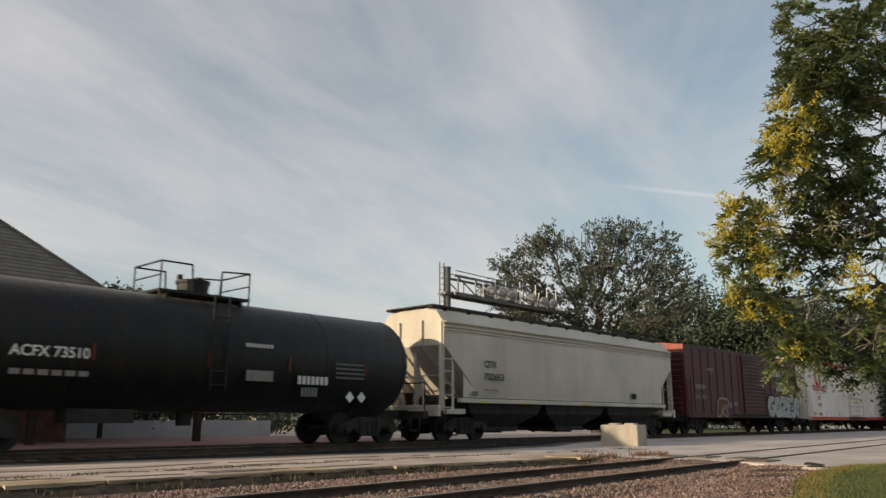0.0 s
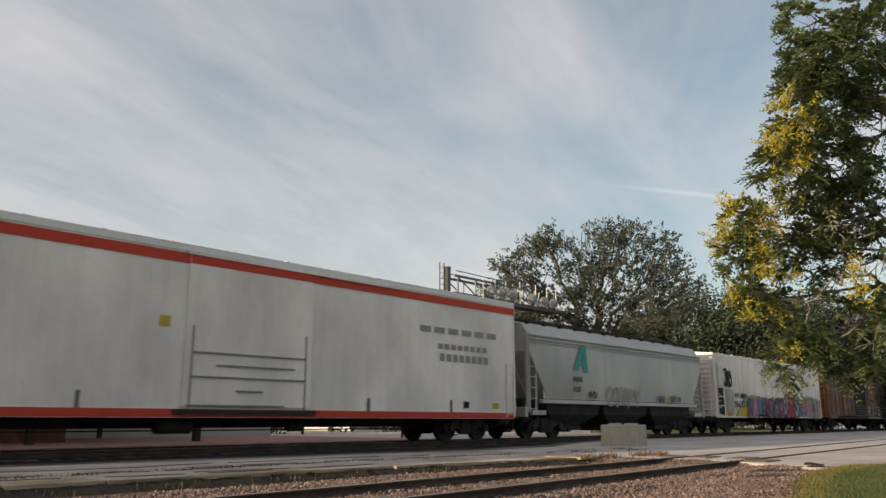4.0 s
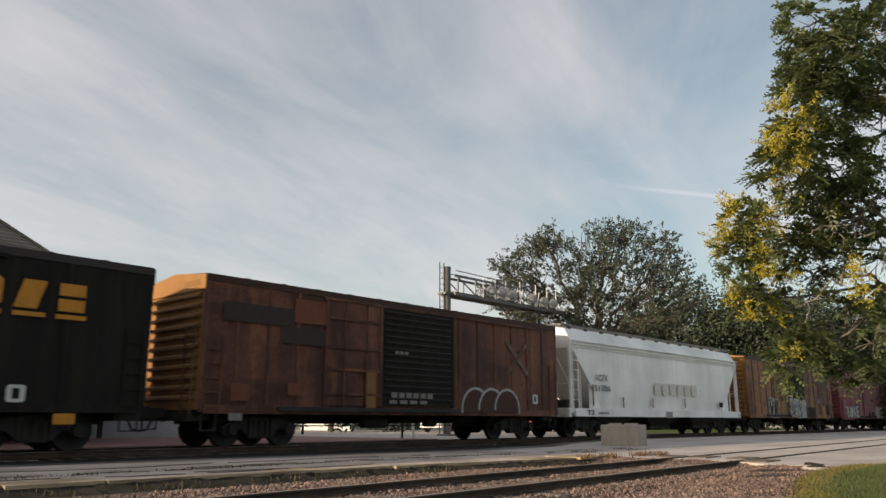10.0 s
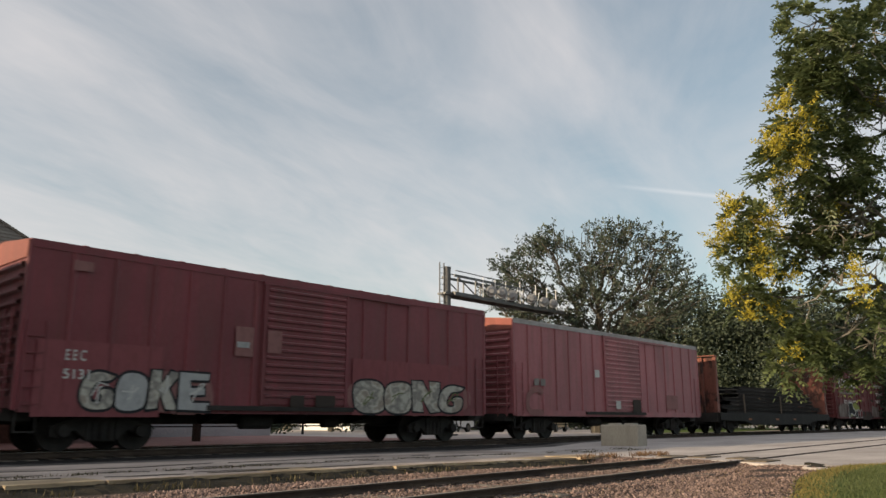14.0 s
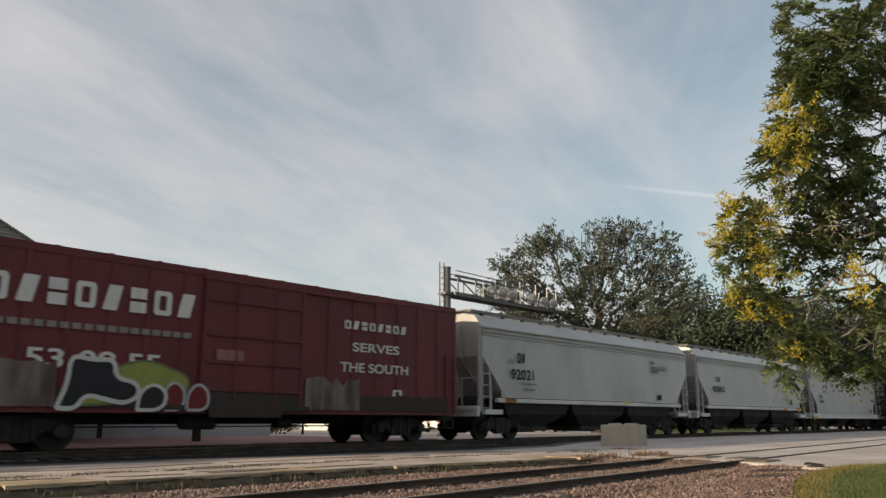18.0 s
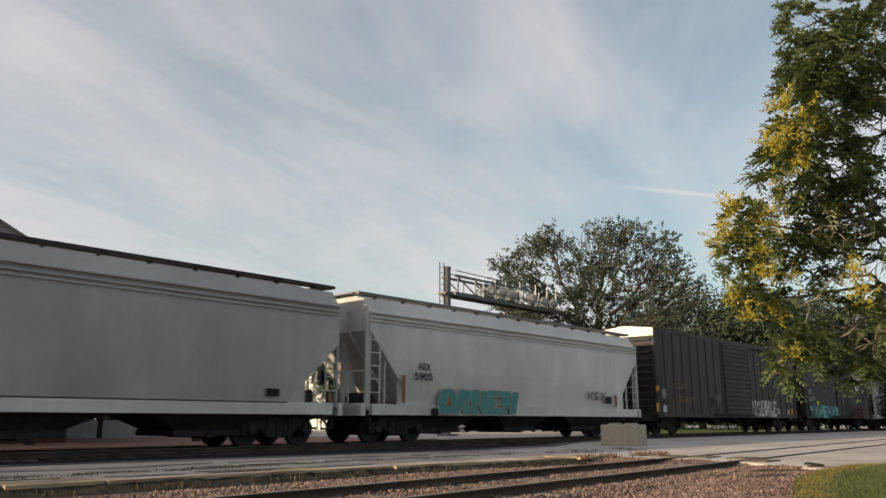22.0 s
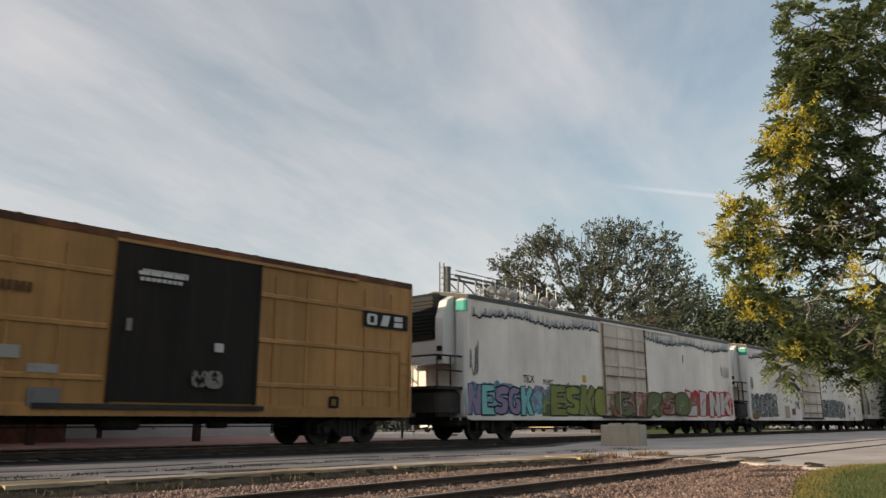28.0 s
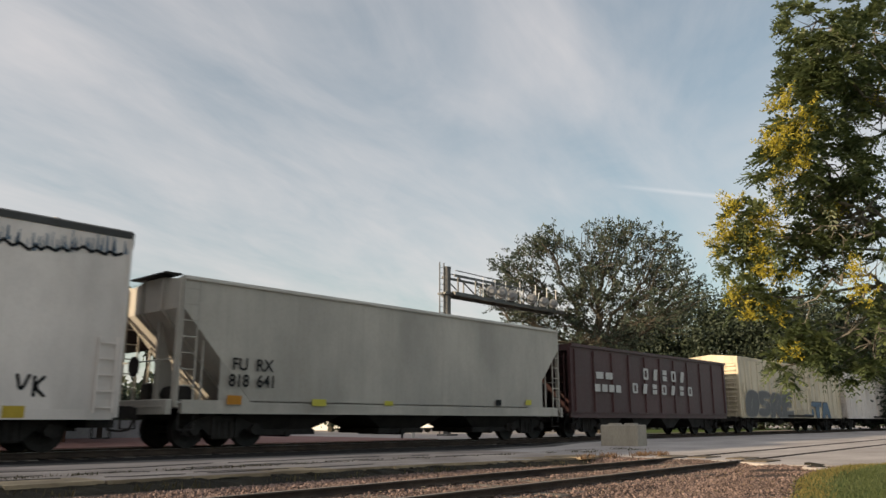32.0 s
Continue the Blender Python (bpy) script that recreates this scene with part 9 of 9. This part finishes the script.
for z, x0, x1 in ((1.05, -2.0, 0.9), (1.75, -1.9, 1.6), (2.35, -1.9, 1.6), (1.42, -0.6, 0.2), (2.05, -1.2, 1.2)):
    part("door_bar", G().tube((x0, -1.65, z), (x1, -1.65, z), 0.025, n=6), M_PATCHG, car_cryo)

# green emblem on the pale hopper
decal(car_ashx, "emblem", [(-4.6, 2.70), (-4.2, 2.70), (-3.75, 3.75), (-3.95, 3.75)], M_TEAL, -1.60, "green slanted emblem")
decal(car_ashx, "emblem", [(-3.93, 3.76), (-3.6, 3.76), (-3.48, 2.64), (-3.80, 2.64)], M_TEAL, -1.604)
decal(car_ashx, "emblem", [(-4.1, 2.95), (-3.85, 2.86), (-3.75, 3.05), (-4.0, 3.15)], M_TEAL, -1.608)

# compartment, louvres and yellow corner of the graffiti reefer
lv_mesh = G().prism([(0, 0), (0.05, 0.0), (0.02, 0.07), (0, 0.07)], -0.33, 0.33, "x").mesh("louvre", P_WHITE)
for k in range(12):
    o = sub("louvre", lv_mesh, car_armn, pose(-8.1, -1.61, 2.55 + 0.105 * k, 0, 0, 0))
    o.matrix_basis = pose(-8.1, -1.61, 2.55 + 0.105 * k, 0, 0, 180)
# no opening here: the bay's inner shade is a flat black patch
patch(car_armn, "compartment", -8.5, -7.82, 1.0, 2.42, M_LET_K, -1.612, "equipment bay with its inner shade painted flat black")
for z in (1.45, 1.95):
    part("bay_shelf", G().box(-8.5, -7.82, -1.63, -1.613, z, z + 0.05), P_WHITE, car_armn)
part("bay_post", G().box(-7.82, -7.74, -1.64, -1.605, 0.95, 2.45), P_WHITE, car_armn)
patch(car_armn, "compartment_door", -7.72, -6.5, 1.0, 2.38, M_STAINW, -1.609, "white compartment door with grey stains")
decal(car_armn, "painted_corner", [(-6.25, 0.93), (-4.75, 0.93), (-4.75, 1.98)], M_SPRAY_Y, -1.612, "yellow painted corner")
part("painted_edge", G().ribbon([(-6.3, 0.95), (-4.75, 2.03)], 0.1, -1.616), M_SPRAY_T, car_armn)
part("upper_track", G().box(-1.6, 4.1, -1.68, -1.585, 3.98, 4.08), P_WHITE, car_armn)
# crossed faded emblems of the rusty boxcars
fade = rough_mat("faded_emblem", (0.10, 0.055, 0.035), (0.20, 0.15, 0.12), 2.2, 0.85, 0.1, 9)
star_marks(car_gal, 5.2, 2.95, 0.62, fade, fade)
star_marks(car_br, 5.2, 2.95, 0.62, fade, fade)
star_marks(car_sine, 5.25, 2.8, 0.62, fade, fade)

# white slanted emblem on the black boxcar
decal(car_nw, "emblem", [(3.30, 4.17), (3.95, 4.17), (4.75, 2.98), (4.0, 2.98)], M_WHITE, -1.60, "white slanted emblem")
decal(car_nw, "emblem", [(4.25, 4.17), (4.55, 4.17), (5.1, 3.0), (4.85, 3.0)], M_WHITE, -1.60)
decal(car_nw, "emblem", [(4.72, 4.17), (5.62, 4.17), (5.5, 3.9), (5.15, 3.35), (5.0, 3.6)], M_WHITE, -1.604)
for z in (1.75, 3.0):
    part("side_belt", G().box(-7.9, 7.9, -1.59, -1.562, z, z + 0.07), P_NW, car_nw)

# yellow boxcar: horizontal belts, short posts, crossed emblem
for z in (1.55, 2.72, 3.95):
    for x0, x1 in ((-6.8, -2.1), (2.0, 7.2)):
        part("side_belt", G().prism([(-1.562, z), (-1.606, z + 0.015), (-1.606, z + 0.10), (-1.562, z + 0.14)], x0, x1, "x"), P_YELLOW, car_ttx)
post_m = G().box(-0.035, 0.035, -1.60, -1.562, 1.1, 4.6).mesh("side_post", P_YELLOW)
for x in (-6.4, -5.3, -4.2, -3.1, 2.5, 3.6, 4.7, 5.8, 6.9):
    sub("side_post", post_m, car_ttx, pose(x, 0, 0))
part("emblem_stroke", G().ribbon([(-5.85, 3.85), (-5.3, 3.4), (-4.75, 2.95)], 0.30, -1.603), M_BLUE, car_ttx)
part("emblem_stroke", G().ribbon([(-5.85, 2.95), (-5.3, 3.4), (-4.75, 3.85)], 0.26, -1.607), M_LET_R, car_ttx)
part("emblem_stroke", G().ribbon([(-5.75, 3.55), (-5.5, 3.4), (-5.75, 3.2)], 0.14, -1.611), M_LET_R, car_ttx)
part("emblem_stroke", G().ribbon([(-4.85, 3.55), (-5.1, 3.4), (-4.85, 3.2)], 0.14, -1.611), M_BLUE, car_ttx)
part("ragged_sill", G().box(-7.7, 7.7, -1.60, -1.575, 0.78, 1.0), P_YELLOW, car_ttx)

# cooling units on the ends of the long white refrigerator cars
M_PLASTIC = plain("white_shroud", (0.62, 0.62, 0.61), 0.35, 0.1)
M_GRILLE = plain("black_grille", (0.012, 0.012, 0.012), 0.6)
for car, l, r in ((car_ta, 196.6, 219.3), (car_tb, 221.85, 244.4)):
    L = r - l
    x = -L / 2
    u = part("cooling_unit", G().cbox(x - 0.62, x - 0.055, -0.98, 0.98, 2.62, 3.5, 0.08), M_PLASTIC, car, "white plastic cooling unit")
    part("grille_box", G().cbox(x - 0.66, x - 0.055, -0.62, 0.98, 3.502, 5.16, 0.14), M_GRILLE, u)
    for k in range(10):
        part("grille_slat", G().box(x - 0.70, x - 0.655, -0.58, 0.94, 3.7 + 0.13 * k, 3.74 + 0.13 * k), M_GRILLE, u)
    part("side_shroud", G().prism([(x - 0.055, 2.62), (x - 0.66, 2.62), (x - 0.66, 4.2), (x - 0.45, 4.85), (x - 0.055, 5.05)], -1.0, -0.63), M_PLASTIC, u)
    for z in (2.75, 3.05):
        part("control_box", G().box(x - 0.69, x - 0.662, -0.95, -0.72, z, z + 0.18), M_GRILLE, u)
    part("rounded_corner", G().cbox(x - 0.16, x + 0.02, -1.585, -1.1, 0.85, 4.92, 0.07), M_PLASTIC, car)
    part("teal_corner", G().cbox(x - 0.168, x + 0.03, -1.592, -1.09, 4.45, 4.90, 0.07), M_TEAL, car, "teal top corner")
    pl = part("end_platform", G().box(x - 1.45, x - 0.06, -1.45, 1.45, 1.72, 1.82), M_STEEL, car)
    part("fuel_tank", G().cbox(x - 1.4, x - 0.1, -1.4, 1.4, 0.95, 1.70, 0.12), M_STEEL, car)
    for yy in (-1.42, 1.42):
        for xx in (x - 1.42, x - 0.75):
            part("platform_post", G().tube((xx, yy, 1.82), (xx, yy, 2.85), 0.035, n=6), M_STEEL, pl)
        part("platform_rail", G().tube((x - 1.42, yy, 2.85), (x - 0.1, yy, 2.85), 0.035, n=6), M_STEEL, pl)
        part("platform_rail", G().tube((x - 1.42, yy, 2.35), (x - 0.1, yy, 2.35), 0.03, n=6), M_STEEL, pl)
    part("platform_rail", G().tube((x - 1.42, -1.42, 2.85), (x - 1.42, 1.42, 2.85), 0.035, n=6), M_STEEL, pl)
    drip_line(car, -11.1, -2.6, 4.42, 0.13, M_LET_K, 71, -1.577, 0.075, M_SPRAY_B)
    drip_line(car, 1.4, 11.2, 4.42, 0.13, M_LET_K, 72, -1.577, 0.075, M_SPRAY_B)
    rust = plain("rust_stain_%d" % int(l), (0.19, 0.125, 0.09), 0.8, 0.4)
    for z in (1.15, 1.75, 2.55, 3.75):
        part("hinge_bar", G().box(-2.3, 1.2, -1.70, -1.672, z, z + 0.06), rust, car)
    for xx in (-2.42, 1.32):
        part("door_post", G().box(xx - 0.05, xx + 0.05, -1.66, -1.632, 0.95, 4.85), rust, car)
    lad = ladder_mesh(1.7, 0.42, 0.36, P_WHITE)
    part("side_ladder", lad, None, car).matrix_basis = pose(L / 2 - 0.35, -1.59, 0.85)

# pale side panels of the old hopper's end, orange plates
for car, L in ((car_gal, 15.95), (car_br, 15.6), (car_sine, 15.66)):
    part("end_stencil", G().box(-L / 2 - 0.058, -L / 2 - 0.053, -1.3, -0.5, 4.1, 4.25), M_LET_OD, car)


def motions():
    times = [0.0, 2.0, 4.0, 6.0, 8.0, 10.0, 12.0, 14.0, 16.0, 18.0, 20.0, 22.0, 24.0, 26.0, 28.0, 30.0, 32.0]
    for car, at in CARS:
        walk(car, [(t, pose(at - gone(t), TRACK_Y, 0)) for t in times])
    # wheels turn as the train rolls; each is keyed while it is near the crossing
    step = 1.0 / 30.0
    for w, x, at in SPIN:
        rows = []
        near = [k for k in range(0, 961) if -12 < at - gone(k * step) < 75]
        ks = ([0] if 0 not in near else []) + near + ([960] if 960 not in near else [])
        ks = sorted(set(ks))
        for k in ks:
            c = min(max(k, near[0]), near[-1]) if near else 0
            rows.append((k * step, pose(x, 0, -0.08, 0, math.degrees(-(gone(c * step)) / WHEEL_R) % 360.0, 0)))
        walk(w, rows)


motions()
